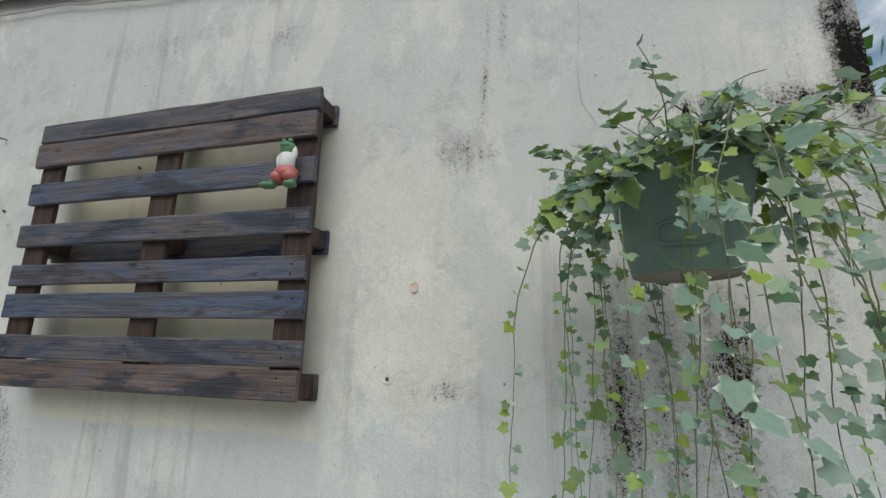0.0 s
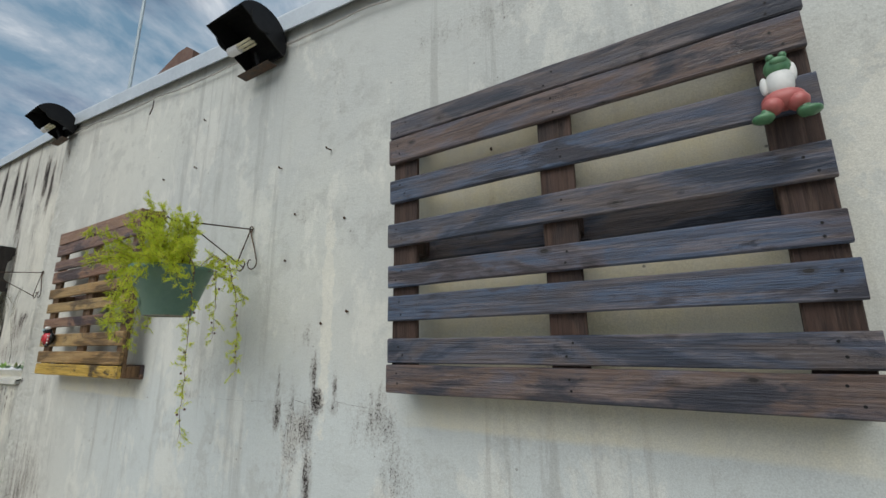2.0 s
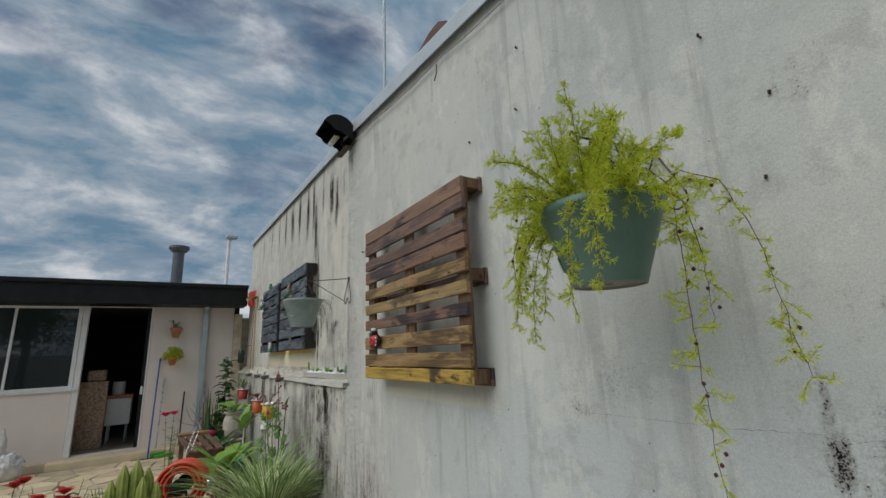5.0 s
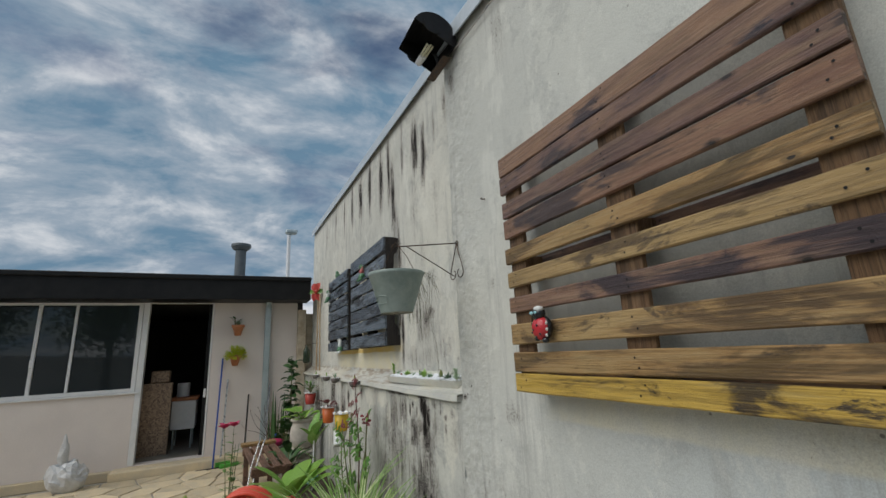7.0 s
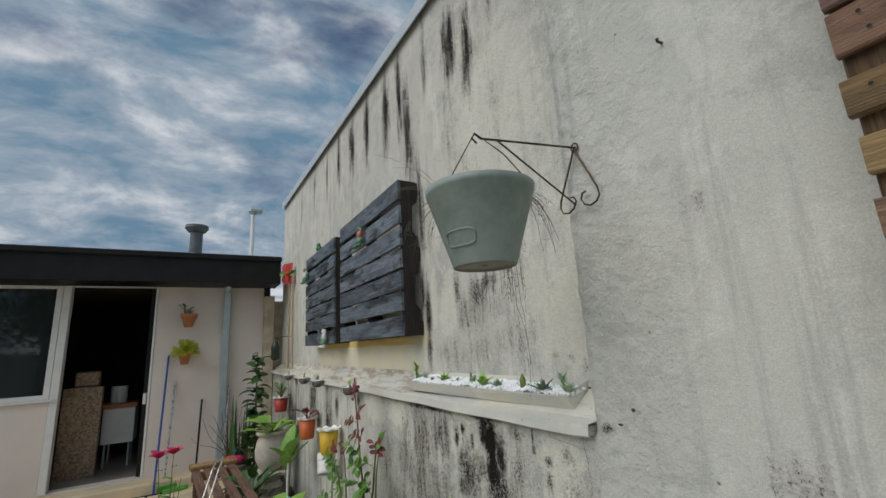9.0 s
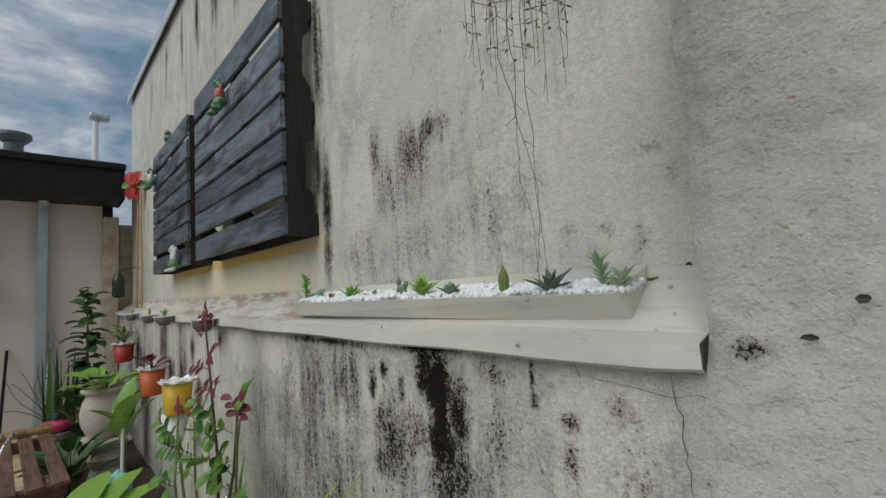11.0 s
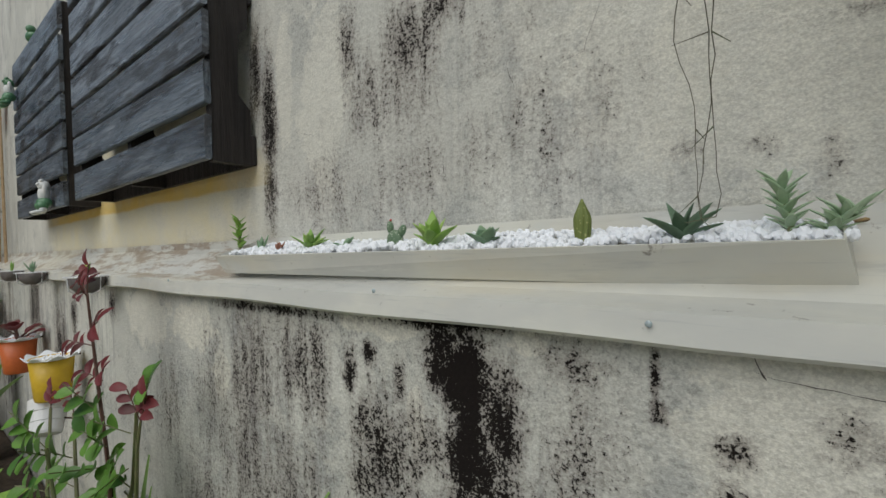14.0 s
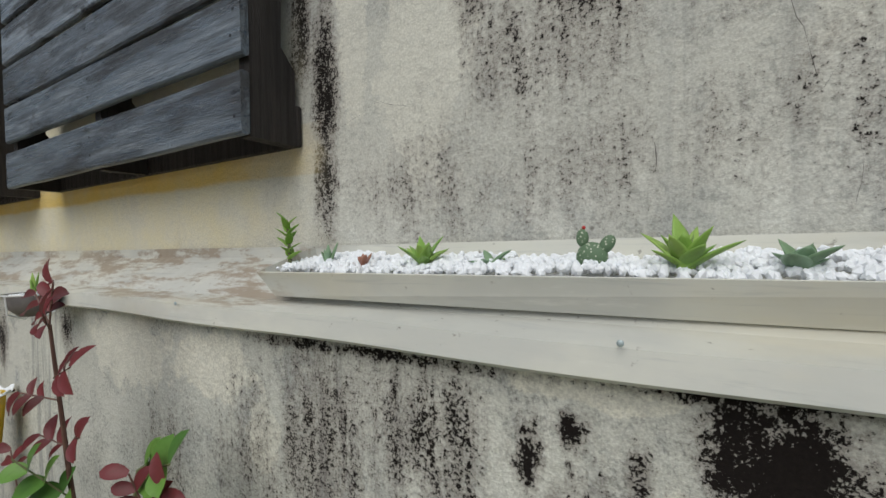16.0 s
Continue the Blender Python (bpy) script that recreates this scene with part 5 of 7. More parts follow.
random.seed(5)
fern = thing("asparagus_fern", pose(-3.55, 1.17, 1.885), "bright yellow-green asparagus fern with trailing berried stems", "plant")
st, nd, bb = Raw(), Raw(), bmesh.new()
for k in range(46):
    a = rnd(0, 2 * math.pi)
    if k < 20:
        out, n, fall = (rnd(-0.55, 0.30), rnd(-0.45, 0.35), rnd(0.9, 1.5)), random.randint(9, 14), rnd(0.0, 0.05)
    else:
        out, n, fall = (math.cos(a) * rnd(0.5, 1.0), math.sin(a) * rnd(0.4, 0.8), rnd(0.3, 0.9)), random.randint(8, 13), rnd(0.08, 0.16)
    pts = drape((0.09 * math.cos(a), 0.09 * math.sin(a), -0.01), out, n, 0.021, fall, 0.08)
    pts = [Vector((p.x, min(p.y, 0.34), p.z)) for p in pts]
    fern_stem(st, nd, pts, 0.055, 0.9)
for a, n, fall in ((-1.0, 12, 0.30), (-1.25, 14, 0.32), (-2.9, 16, 0.22), (-3.1, 18, 0.22), (2.9, 15, 0.24), (-2.6, 12, 0.30)):
    pts = drape((0.13 * math.cos(a), 0.13 * math.sin(a), 0.0), (math.cos(a), math.sin(a), 0.30), n, 0.022, fall, 0.06)
    fern_stem(st, nd, pts, 0.045, 0.75)
trails = (
    ((0.12, -0.03, 0.02), (0.17, -0.03, 0.06), (0.215, -0.02, 0.0), (0.205, -0.01, -0.20), (0.20, 0.0, -0.42), (0.205, 0.0, -0.66)),
    ((0.13, 0.05, 0.02), (0.20, 0.07, 0.06), (0.27, 0.10, 0.02), (0.31, 0.12, -0.10), (0.33, 0.13, -0.25), (0.355, 0.13, -0.42)),
    ((0.12, 0.08, 0.0), (0.18, 0.10, 0.0), (0.20, 0.10, -0.15), (0.20, 0.10, -0.30)),
    ((-0.12, -0.02, 0.02), (-0.20, -0.03, 0.04), (-0.26, -0.04, -0.04), (-0.28, -0.04, -0.20)),
    ((-0.10, -0.10, 0.0), (-0.19, -0.12, 0.02), (-0.23, -0.13, -0.08), (-0.20, -0.13, -0.26)),
)
for way in trails:
    x = way[0][0]
    pts = []
    for p0, p1 in zip(way, way[1:]):
        m = max(2, int((Vector(p1) - Vector(p0)).length / 0.024))
        pts += [Vector(p0).lerp(Vector(p1), j / m) + Vector((rnd(-0.004, 0.004), rnd(-0.004, 0.004), 0)) for j in range(m)]
    st.stem(pts, 0.0016)
    for i in range(2, len(pts)):
        for _ in range(2):
            if random.random() < 0.72:
                branchlet(st, nd, pts[i], (rnd(-1, 1), rnd(-0.8, 0.5), rnd(-0.7, 0.5)), rnd(0.022, 0.062), 6, 0.016)
        if random.random() < 0.24:
            bmesh.ops.create_icosphere(bb, subdivisions=1, radius=0.0050, matrix=Matrix.Translation(pts[i] + Vector((rnd(-0.02, 0.02), rnd(-0.02, 0.01), rnd(-0.014, 0.0)))))
st.ob("stem", M_TWIG, fern, "thin brown stems", "stuff")
nd.ob("foliage", L_FERN, fern, "feathery yellow-green needles", "stuff")
part("berries", bb, M_BERRY, fern, "dark red berries")["kind"] = "stuff"
fern.scale = (0.90, 0.90, 1.0)

random.seed(9)
dry = thing("trailing_dry_plant", pose(-6.372, 1.165, 1.985), "sparse grey trailing plant hanging from the pot", "plant")
st, nd, bb = Raw(), Raw(), bmesh.new()
for k in range(60):
    a = rnd(1.95, 2.55) if k < 40 else (rnd(1.25, 1.6) if k < 50 else rnd(2.6, 4.2))
    pts = drape((0.13 * math.cos(a), 0.13 * math.sin(a), 0.02), (math.cos(a) * 1.1, math.sin(a) * 1.1, rnd(0.1, 0.7)), random.randint(10, 20) if k < 40 else random.randint(6, 11), 0.020, rnd(0.22, 0.42), 0.07)
    pts = [Vector((p.x, min(p.y, 0.42), p.z)) for p in pts]
    st.stem(pts, 0.0011, 3)
    for i in range(3, len(pts)):
        if random.random() < 0.35:
            d = Vector((rnd(-1, 1), rnd(-1, 1), rnd(-1, 0.3))).normalized()
            st.stem([pts[i], pts[i] + d * rnd(0.01, 0.035)], 0.0007, 3)
        if k < 22 and random.random() < 0.30:
            needle_tuft(nd, pts[i], 4, 0.012)
        if random.random() < 0.05:
            bmesh.ops.create_icosphere(bb, subdivisions=1, radius=0.0022, matrix=Matrix.Translation(pts[i]))
for x0, x1 in ((-0.265, -0.25), (-0.295, -0.262), (-0.215, -0.258)):
    pts = [Vector((x0 + (x1 - x0) * f + 0.016 * noise.noise((f * 6, x0 * 90, 4)) + 0.006 * noise.noise((f * 19, x0 * 90, 8)), 0.33 - 0.02 * math.sin(f * 5), 0.10 - 0.66 * f)) for f in (k / 30 for k in range(31))]
    st.stem(pts, 0.0011, 4)
    for i in random.sample(range(10, 31), 7):
        d = Vector((rnd(-1, 1), rnd(-0.4, 0.2), rnd(-1, 0.1))).normalized()
        st.stem([pts[i], pts[i] + d * rnd(0.012, 0.035)], 0.0008, 3)
for k in range(5):
    pts = drape((-0.10, -0.04, 0.02), (-0.8, rnd(-0.6, 0.1), rnd(0.7, 1.6)), 14, 0.022, rnd(0.05, 0.10), 0.05)
    st.stem(pts, 0.0009, 3)
st.ob("stem", L_DRY, dry, "thin dry stems", "stuff")
nd.ob("foliage", L_DRY, dry, "small grey-green needles", "stuff")
part("berries", bb, M_BERRY, dry, "small dark berries")["kind"] = "stuff"


def strap_plant(m, count, lengths, width, material, label, name="spider_plant", spread=0.12, lean=(0.25, 0.9), seed=3):
    random.seed(seed)
    top = thing(name, m, label, "plant")
    meshes = [leaf_mesh("leaf", material, lengths[0] + (lengths[1] - lengths[0]) * k / 5, width, strap, 0.7 + 0.35 * k, 9, 0.22) for k in range(6)]
    for k in range(count):
        a = rnd(0, 2 * math.pi)
        t = rnd(*lean)
        d = Vector((math.cos(a) * t, math.sin(a) * t, 1.0))
        r = spread * math.sqrt(random.random())
        piece("leaf", random.choice(meshes), top, aim((r * math.cos(a), r * math.sin(a), 0), d, (math.cos(a) * 0.2 - d.x, math.sin(a) * 0.2 - d.y, 1), rnd(0.8, 1.1)))
    return top


strap_plant(pose(-7.28, 1.16, 0.10), 290, (0.72, 1.22), 0.027, L_SPIDER, "large spider plant with striped green and cream leaves", spread=0.18, lean=(0.08, 0.62))


# --- planter trough on the ledge with gravel and succulents
planter = thing("planter_trough", pose(-7.09, 1.6, 1.352), "long cream painted metal trough filled with white gravel", "planter")
bm = bmesh.new()
L, H = 0.585, 0.068
lo = [(-L + 0.018, -0.058), (L - 0.007, -0.012), (L - 0.012, 0.050), (-L + 0.018, 0.050)]
hi = [(-L - 0.010, -0.073), (L - 0.020, -0.045), (L - 0.008, 0.064), (-L - 0.010, 0.064)]
a = [bm.verts.new((x, y, 0.0)) for x, y in lo]
b = [bm.verts.new((x, y, H * (0.62 if k < 2 else 1.25) + (0.006 if k in (1, 2) else 0))) for k, (x, y) in enumerate(hi)]
bm.faces.new(a[::-1])
for k in range(4):
    bm.faces.new((a[k], a[(k + 1) % 4], b[(k + 1) % 4], b[k]))
body = part("trough", bm, M_FLASH, planter)
mod = body.modifiers.new("thick", "SOLIDIFY")
mod.thickness, mod.offset = 0.0025, 0
bm = boxes((-L + 0.02, L - 0.02, -0.005, 0.045, 0.02, 0.040))
part("gravel_bed", bm, M_WHITE, planter, "white gravel bed")
M_GRAVEL = simple("white_marble_gravel", (0.90, 0.92, 0.95), (0.82, 0.84, 0.87), 40.0, 0.6, 0.0, 0.2)
random.seed(21)
bm = bmesh.new()
for k in range(2300):
    x = rnd(-L + 0.005, L - 0.008)
    y = rnd(-0.058 + 0.026 * (x + L) / (2 * L), 0.058)
    zt = 0.046 + 0.008 * noise.noise((x * 9, y * 9, 2)) + 0.16 * max(0, y + 0.05) + rnd(-0.003, 0.004)
    s = rnd(0.0045, 0.0092)
    r = bmesh.ops.create_icosphere(bm, subdivisions=1, radius=s, matrix=Matrix.LocRotScale((x, y, zt), Euler((rnd(0, 3), rnd(0, 3), rnd(0, 3))), (1, rnd(0.6, 0.9), rnd(0.55, 0.8))))
ob = part("gravel", bm, M_GRAVEL, planter, "rounded white pebbles")
ob["kind"] = "stuff"


def fat_leaf(name, material, length, width, thick, curve=0.25):
    bm = bmesh.new()
    rings = []
    for i in range(7):
        f = i / 6
        w = width * 0.5 * (0.35 + 0.65 * math.sin(math.pi * min(1, f * 0.75 + 0.22))) * (1 - f ** 5)
        t = thick * 0.5 * (1 - 0.7 * f) + 0.0003
        z = curve * length * f * f
        if i == 6:
            rings.append([bm.verts.new((0, length, z))])
        else:
            rings.append([bm.verts.new((w * math.cos(q), length * f, z + t * math.sin(q) + (0.25 * w * abs(math.cos(q))))) for q in (2 * math.pi * k / 8 for k in range(8))])
    for p, q in zip(rings, rings[1:]):
        for k in range(8):
            if len(q) == 1:
                bm.faces.new((p[k], p[(k + 1) % 8], q[0]))
            else:
                bm.faces.new((p[k], p[(k + 1) % 8], q[(k + 1) % 8], q[k]))
    return mesh_of(name, bm, material, True)


def rosette(p, n, length, width, material, label, tilt=(0.2, 1.5), thick=0.006, curve=0.15, name="succulent", seed=1):
    random.seed(seed)
    top = thing(name, pose(*p), label, "succulent", "succulents in the trough")
    me = [fat_leaf("leaf", material, length * s, width, thick, curve) for s in (0.75, 1.0)]
    for k in range(n):
        f = k / n
        a = k * 2.399 + rnd(-0.2, 0.2)
        t = tilt[0] + (tilt[1] - tilt[0]) * f
        d = Vector((math.cos(a) * t, math.sin(a) * t, 1))
        piece("leaf", me[k % 2], top, aim((0, 0, 0.002), d, (-d.x, -d.y, 1.2), rnd(0.85, 1.1)))
    return top


def sprig(p, h, n, length, width, material, label, lean=(0, 0), seed=2):
    """An upright stem with leaves all along it."""
    random.seed(seed)
    top = thing("succulent", pose(*p), label, "succulent", "succulents in the trough")
    part("stem", tube(bmesh.new(), [(0, 0, 0), (lean[0] * 0.4, lean[1] * 0.4, h * 0.5), (lean[0], lean[1], h)], [0.0035, 0.003, 0.002], 6), M_STEM, top)
    me = fat_leaf("leaf", material, length, width, 0.003, -0.15)
    for k in range(n):
        f = 0.15 + 0.85 * k / n
        a = k * 2.399
        d = Vector((math.cos(a), math.sin(a), 0.5 + 0.9 * f))
        piece("leaf", me, top, aim((lean[0] * f, lean[1] * f, h * f), d, (-d.x, -d.y, 1.5), rnd(0.75, 1.1)))
    return top


GZ = 1.352 + 0.050
sprig((-7.668, 1.585, GZ), 0.085, 13, 0.034, 0.015, L_BRIGHT, "upright leafy green succulent in white gravel", (-0.006, 0.0))
rosette((-7.575, 1.59, GZ), 5, 0.042, 0.014, L_SUCG, "small grey-green spiky succulent in white gravel", (0.2, 0.9), seed=4)
rosette((-7.49, 1.585, GZ), 7, 0.024, 0.012, simple("reddish_succulent", (0.30, 0.12, 0.08), (0.36, 0.18, 0.11), 30, 0.5), "small reddish succulent in white gravel", (0.5, 1.5), seed=6)
rosette((-7.375, 1.59, GZ), 12, 0.058, 0.021, L_SUC, "bright green rosette succulent in white gravel", (0.15, 1.7), seed=7, curve=-0.12)
rosette((-7.265, 1.595, GZ), 5, 0.048, 0.013, L_SUCG, "low trailing toothed succulent in white gravel", (0.9, 2.6), seed=8, curve=-0.2)
rosette((-7.028, 1.585, GZ), 15, 0.062, 0.024, L_SUC, "large bright green rosette succulent in white gravel", (0.10, 1.6), seed=9, curve=-0.10)
rosette((-6.930, 1.59, GZ), 9, 0.042, 0.025, L_SUCG, "olive broad-leaved succulent in white gravel", (0.3, 1.9), seed=10, curve=-0.1)
rosette((-6.660, 1.59, GZ), 9, 0.058, 0.019, L_SUCD, "grey-green broad spreading succulent in white gravel", (0.15, 1.9), seed=12, curve=-0.15)
sprig((-6.560, 1.600, GZ), 0.055, 26, 0.030, 0.010, L_PALE, "silvery green feathery succulent in white gravel", (-0.010, 0.0), seed=13)
sprig((-6.535, 1.585, GZ), 0.022, 22, 0.032, 0.010, L_PALE, "silvery green feathery succulent in white gravel", (0.02, -0.01), seed=14)


def cactus_skin(name, a, b):
    n = Nodes(name, 0.6)
    vo_ = n.t.nodes.new("ShaderNodeTexVoronoi")
    vo_.inputs["Scale"].default_value = 170
    n.link(n.co.outputs["Object"], vo_.inputs["Vector"])
    return n.done(n.mix(n.ramp(vo_.outputs["Distance"], 0.12, 0.3, 1.0, 0.0), a, b))


paddle = thing("paddle_cactus", pose(-7.13, 1.60, GZ) @ Matrix.Diagonal((0.82, 0.82, 0.82, 1)), "small paddle cactus with pale spots and two ears", "cactus", "succulents in the trough")
M_PAD = cactus_skin("spotted_cactus_skin", (0.11, 0.18, 0.10), (0.60, 0.62, 0.50))
part("pad", ball(bmesh.new(), (0, 0, 0.018), 0.024, 1, 0.5, 1.0), M_PAD, paddle, smooth=True)
part("ear", ball(bmesh.new(), (-0.014, 0, 0.048), 0.012, 0.8, 0.5, 1.2), M_PAD, paddle, smooth=True)
part("ear", ball(bmesh.new(), (0.022, 0, 0.038), 0.013, 0.8, 0.5, 1.2, rot=pose(0, 0, 0, 0, 35, 0)), M_PAD, paddle, smooth=True)
part("bud", ball(bmesh.new(), (-0.012, 0, 0.064), 0.003), L_REDF, paddle, "red bud")
col = thing("column_cactus", pose(-6.78, 1.60, GZ), "short ribbed yellow-green column cactus", "cactus", "succulents in the trough")
bm = bmesh.new()
rings = []
for i in range(10):
    f = i / 9
    r = 0.0095 * (0.9 + 0.2 * math.sin(f * 3)) * (1 - 0.85 * max(0, f - 0.6) / 0.4)
    rings.append([bm.verts.new(((r * (1 + 0.16 * math.cos(8 * q))) * math.cos(q + f * 0.5), (r * (1 + 0.16 * math.cos(8 * q))) * math.sin(q + f * 0.5), 0.060 * f)) for q in (2 * math.pi * k / 32 for k in range(32))])
for p, q in zip(rings, rings[1:]):
    for k in range(32):
        bm.faces.new((p[k], p[(k + 1) % 32], q[(k + 1) % 32], q[k]))
bm.faces.new(rings[-1])
part("column", bm, cactus_skin("ribbed_cactus_skin", (0.16, 0.20, 0.05), (0.36, 0.36, 0.14)), col, smooth=True)


# --- small bowls on the ledge, pots on the lower wall
def rim_gravel(parent, r, z, n, seed):
    random.seed(seed)
    bm = bmesh.new()
    for k in range(n):
        a, q = rnd(0, 6.283), r * math.sqrt(random.random())
        bmesh.ops.create_icosphere(bm, subdivisions=1, radius=rnd(0.004, 0.007), matrix=Matrix.Translation((q * math.cos(a), q * math.sin(a), z + rnd(-0.002, 0.003))))
    part("gravel", bm, M_GRAVEL, parent, "white gravel")["kind"] = "stuff"


M_BOWL = simple("dark_grey_bowl", (0.10, 0.09, 0.085), (0.17, 0.15, 0.14), 20.0, 0.6)
for k, (x, s) in enumerate(((-8.475, 1.0), (-9.38, 0.95), (-9.92, 0.9), (-10.72, 0.9))):
    bowl = thing("wall_bowl", pose(x, 1.452, 1.275), "dark half bowl of white gravel in wire holder", "bowl", "bowls on the ledge")
    part("bowl", lathe(bmesh.new(), [(0, 0), (0.028 * s, 0.0), (0.046 * s, 0.018), (0.056 * s, 0.055), (0.053 * s, 0.055), (0.044 * s, 0.03), (0, 0.03)], 22), M_BOWL, bowl, smooth=True)
    rim_gravel(bowl, 0.046 * s, 0.050, 60, k)
    for q in range(4):
        a = q * math.pi / 2 + 0.4
        part("holder_wire", tube(bmesh.new(), [(0.064 * math.cos(a), 0.064 * math.sin(a), 0.056), (0.060 * math.cos(a), 0.060 * math.sin(a), 0.01), (0.02 * math.cos(a), 0.02 * math.sin(a), -0.006)], 0.002, 5), M_WHITE, bowl)
    hoop = [(0.063 * math.cos(q), 0.063 * math.sin(q), 0.056) for q in (2 * math.pi * j / 20 for j in range(21))]
    part("hoop", tube(bmesh.new(), hoop, 0.0022, 5), M_WHITE, bowl)
    if k == 1:
        rosette((x, 1.452, 1.33), 10, 0.055, 0.013, L_SUCG, "small branching succulent in a ledge bowl", (0.1, 1.2), seed=31)
    else:
        rosette((x, 1.452, 1.325), 4, 0.058, 0.014, L_SUC, "single shooted young succulent in a ledge bowl", (0.0, 0.5), seed=30 + k)


def wall_pot(p, r, h, material, label, seed):
    top = thing("wall_pot", pose(*p), label, "flower pot", "plastic pots on the lower wall")
    part("body", lathe(bmesh.new(), [(0, 0), (r * 0.72, 0), (r * 0.76, 0.006), (r * 0.95, h * 0.93), (r * 0.90, h * 0.93), (r * 0.88, h * 0.85), (0, h * 0.85)], 30), material, top, smooth=True)
    bm = bmesh.new()
    ring0 = [bm.verts.new((r * 0.93 * math.cos(q), r * 0.93 * math.sin(q), h * 0.92)) for q in (2 * math.pi * k / 48 for k in range(48))]
    ring1 = [bm.verts.new(((r * 1.14 + 0.05 * r * math.cos(8 * q)) * math.cos(q), (r * 1.14 + 0.05 * r * math.cos(8 * q)) * math.sin(q), h * (0.98 + 0.045 * math.cos(8 * q)))) for q in (2 * math.pi * k / 48 for k in range(48))]
    for k in range(48):
        bm.faces.new((ring0[k], ring0[(k + 1) % 48], ring1[(k + 1) % 48], ring1[k]))
    lip = part("scalloped_rim", bm, M_GRAVEL, top, "white scalloped rim")
    m_ = lip.modifiers.new("thick", "SOLIDIFY")
    m_.thickness = 0.003
    rim_gravel(top, r * 0.85, h * 0.90, 110, seed)
    part("hook", tube(bmesh.new(), [(0, r * 0.9, h * 0.9), (0, 1.53 - p[1], h * 0.9)], 0.004, 5), M_WIRE, top)
    return top


M_YEL = simple("yellow_plastic", (0.62, 0.40, 0.02), (0.54, 0.34, 0.02), 8.0, 0.45)
M_ORA = simple("orange_plastic", (0.58, 0.13, 0.03), (0.50, 0.11, 0.025), 8.0, 0.45)
M_REDP = simple("red_plastic", (0.45, 0.05, 0.03), (0.38, 0.04, 0.03), 8.0, 0.45)
wall_pot((-8.95, 1.435, 0.815), 0.078, 0.185, M_YEL, "yellow plastic pot with white scalloped rim on the wall", 41)
wall_pot((-9.68, 1.435, 0.81), 0.078, 0.185, M_ORA, "orange plastic pot with white scalloped rim on the wall", 42)
wall_pot((-11.08, 1.435, 0.90), 0.085, 0.17, M_REDP, "red plastic pot with white scalloped rim on the wall", 43)
wp = thing("tipped_pot", pose(-8.98, 1.42, 0.735, 0, -28, -25), "white ribbed plastic pot hung tilted on the wall", "flower pot")
part("body", lathe(bmesh.new(), [(0, -0.07), (0.05, -0.07), (0.055, -0.06), (0.057, -0.02), (0.060, -0.018), (0.062, 0.02), (0.066, 0.022), (0.070, 0.07), (0.064, 0.07), (0.05, -0.06), (0, -0.06)], 26), M_WHITE, wp)
part("bracket", tube(bmesh.new(), [(0, 0.0, 0.0), (0.02, 0.11, -0.03)], 0.004, 5), M_WIRE, wp)


# --- rose bush by the lower wall
random.seed(17)
rose = thing("rose_bush", pose(-8.06, 1.38, 0.08), "young rose bush with dark red new shoots", "plant")
canes = [
    [(0, 0, 0), (0.02, 0.0, 0.40), (0.05, 0.0, 0.72), (0.02, -0.01, 0.96), (-0.01, -0.02, 1.22)],
    [(0.01, 0, 0), (0.10, 0.0, 0.34), (0.20, 0.01, 0.62), (0.27, 0.0, 0.86), (0.30, 0.0, 0.93)],
    [(0, 0, 0.3), (0.06, 0.02, 0.55), (0.13, 0.03, 0.72), (0.22, 0.02, 0.98), (0.30, 0.02, 1.03)],
    [(-0.01, 0, 0), (-0.10, -0.02, 0.35), (-0.20, -0.02, 0.60), (-0.30, 0.0, 0.82)],
    [(-0.01, 0, 0), (-0.22, -0.06, 0.28), (-0.42, -0.05, 0.55), (-0.50, -0.02, 0.80)],
    [(0, 0.0, 0), (0.03, -0.06, 0.3), (-0.04, -0.09, 0.58), (-0.10, -0.10, 0.80)],
]
for k, c in enumerate(canes):
    part("cane", tube(bmesh.new(), c, [0.008 - 0.0012 * i for i in range(len(c))], 7), M_TWIG if k in (0,) else M_STEM, rose)
R_GREEN, R_RED = leaf_mesh("leaf", L_MID, 0.058, 0.042, None, 0.4, 5, 0.14), leaf_mesh("leaf", L_RED, 0.062, 0.032, None, 0.6, 5, 0.2)


def rose_spray(p, d, n, red, s=1.0):
    d = Vector(d).normalized()
    for i in range(n):
        q = Vector(p) + d * 0.035 * s * (i // 2 + 1)
        side = d.cross(Vector((0.2, -1, 0.5))).normalized() * (1 if i % 2 else -1)
        piece("leaf", R_RED if red else R_GREEN, rose, aim(q, side + d * 0.7 + Vector((0, rnd(-0.4, 0.2), rnd(-0.3, 0.3))), (rnd(-0.4, 0.4), -1, 0.7), s * rnd(0.75, 1.15)))
    part("leaf_stalk", tube(bmesh.new(), [p, Vector(p) + d * 0.035 * s * (n // 2 + 1)], 0.0018, 4), M_TWIG if red else M_STEM, rose)


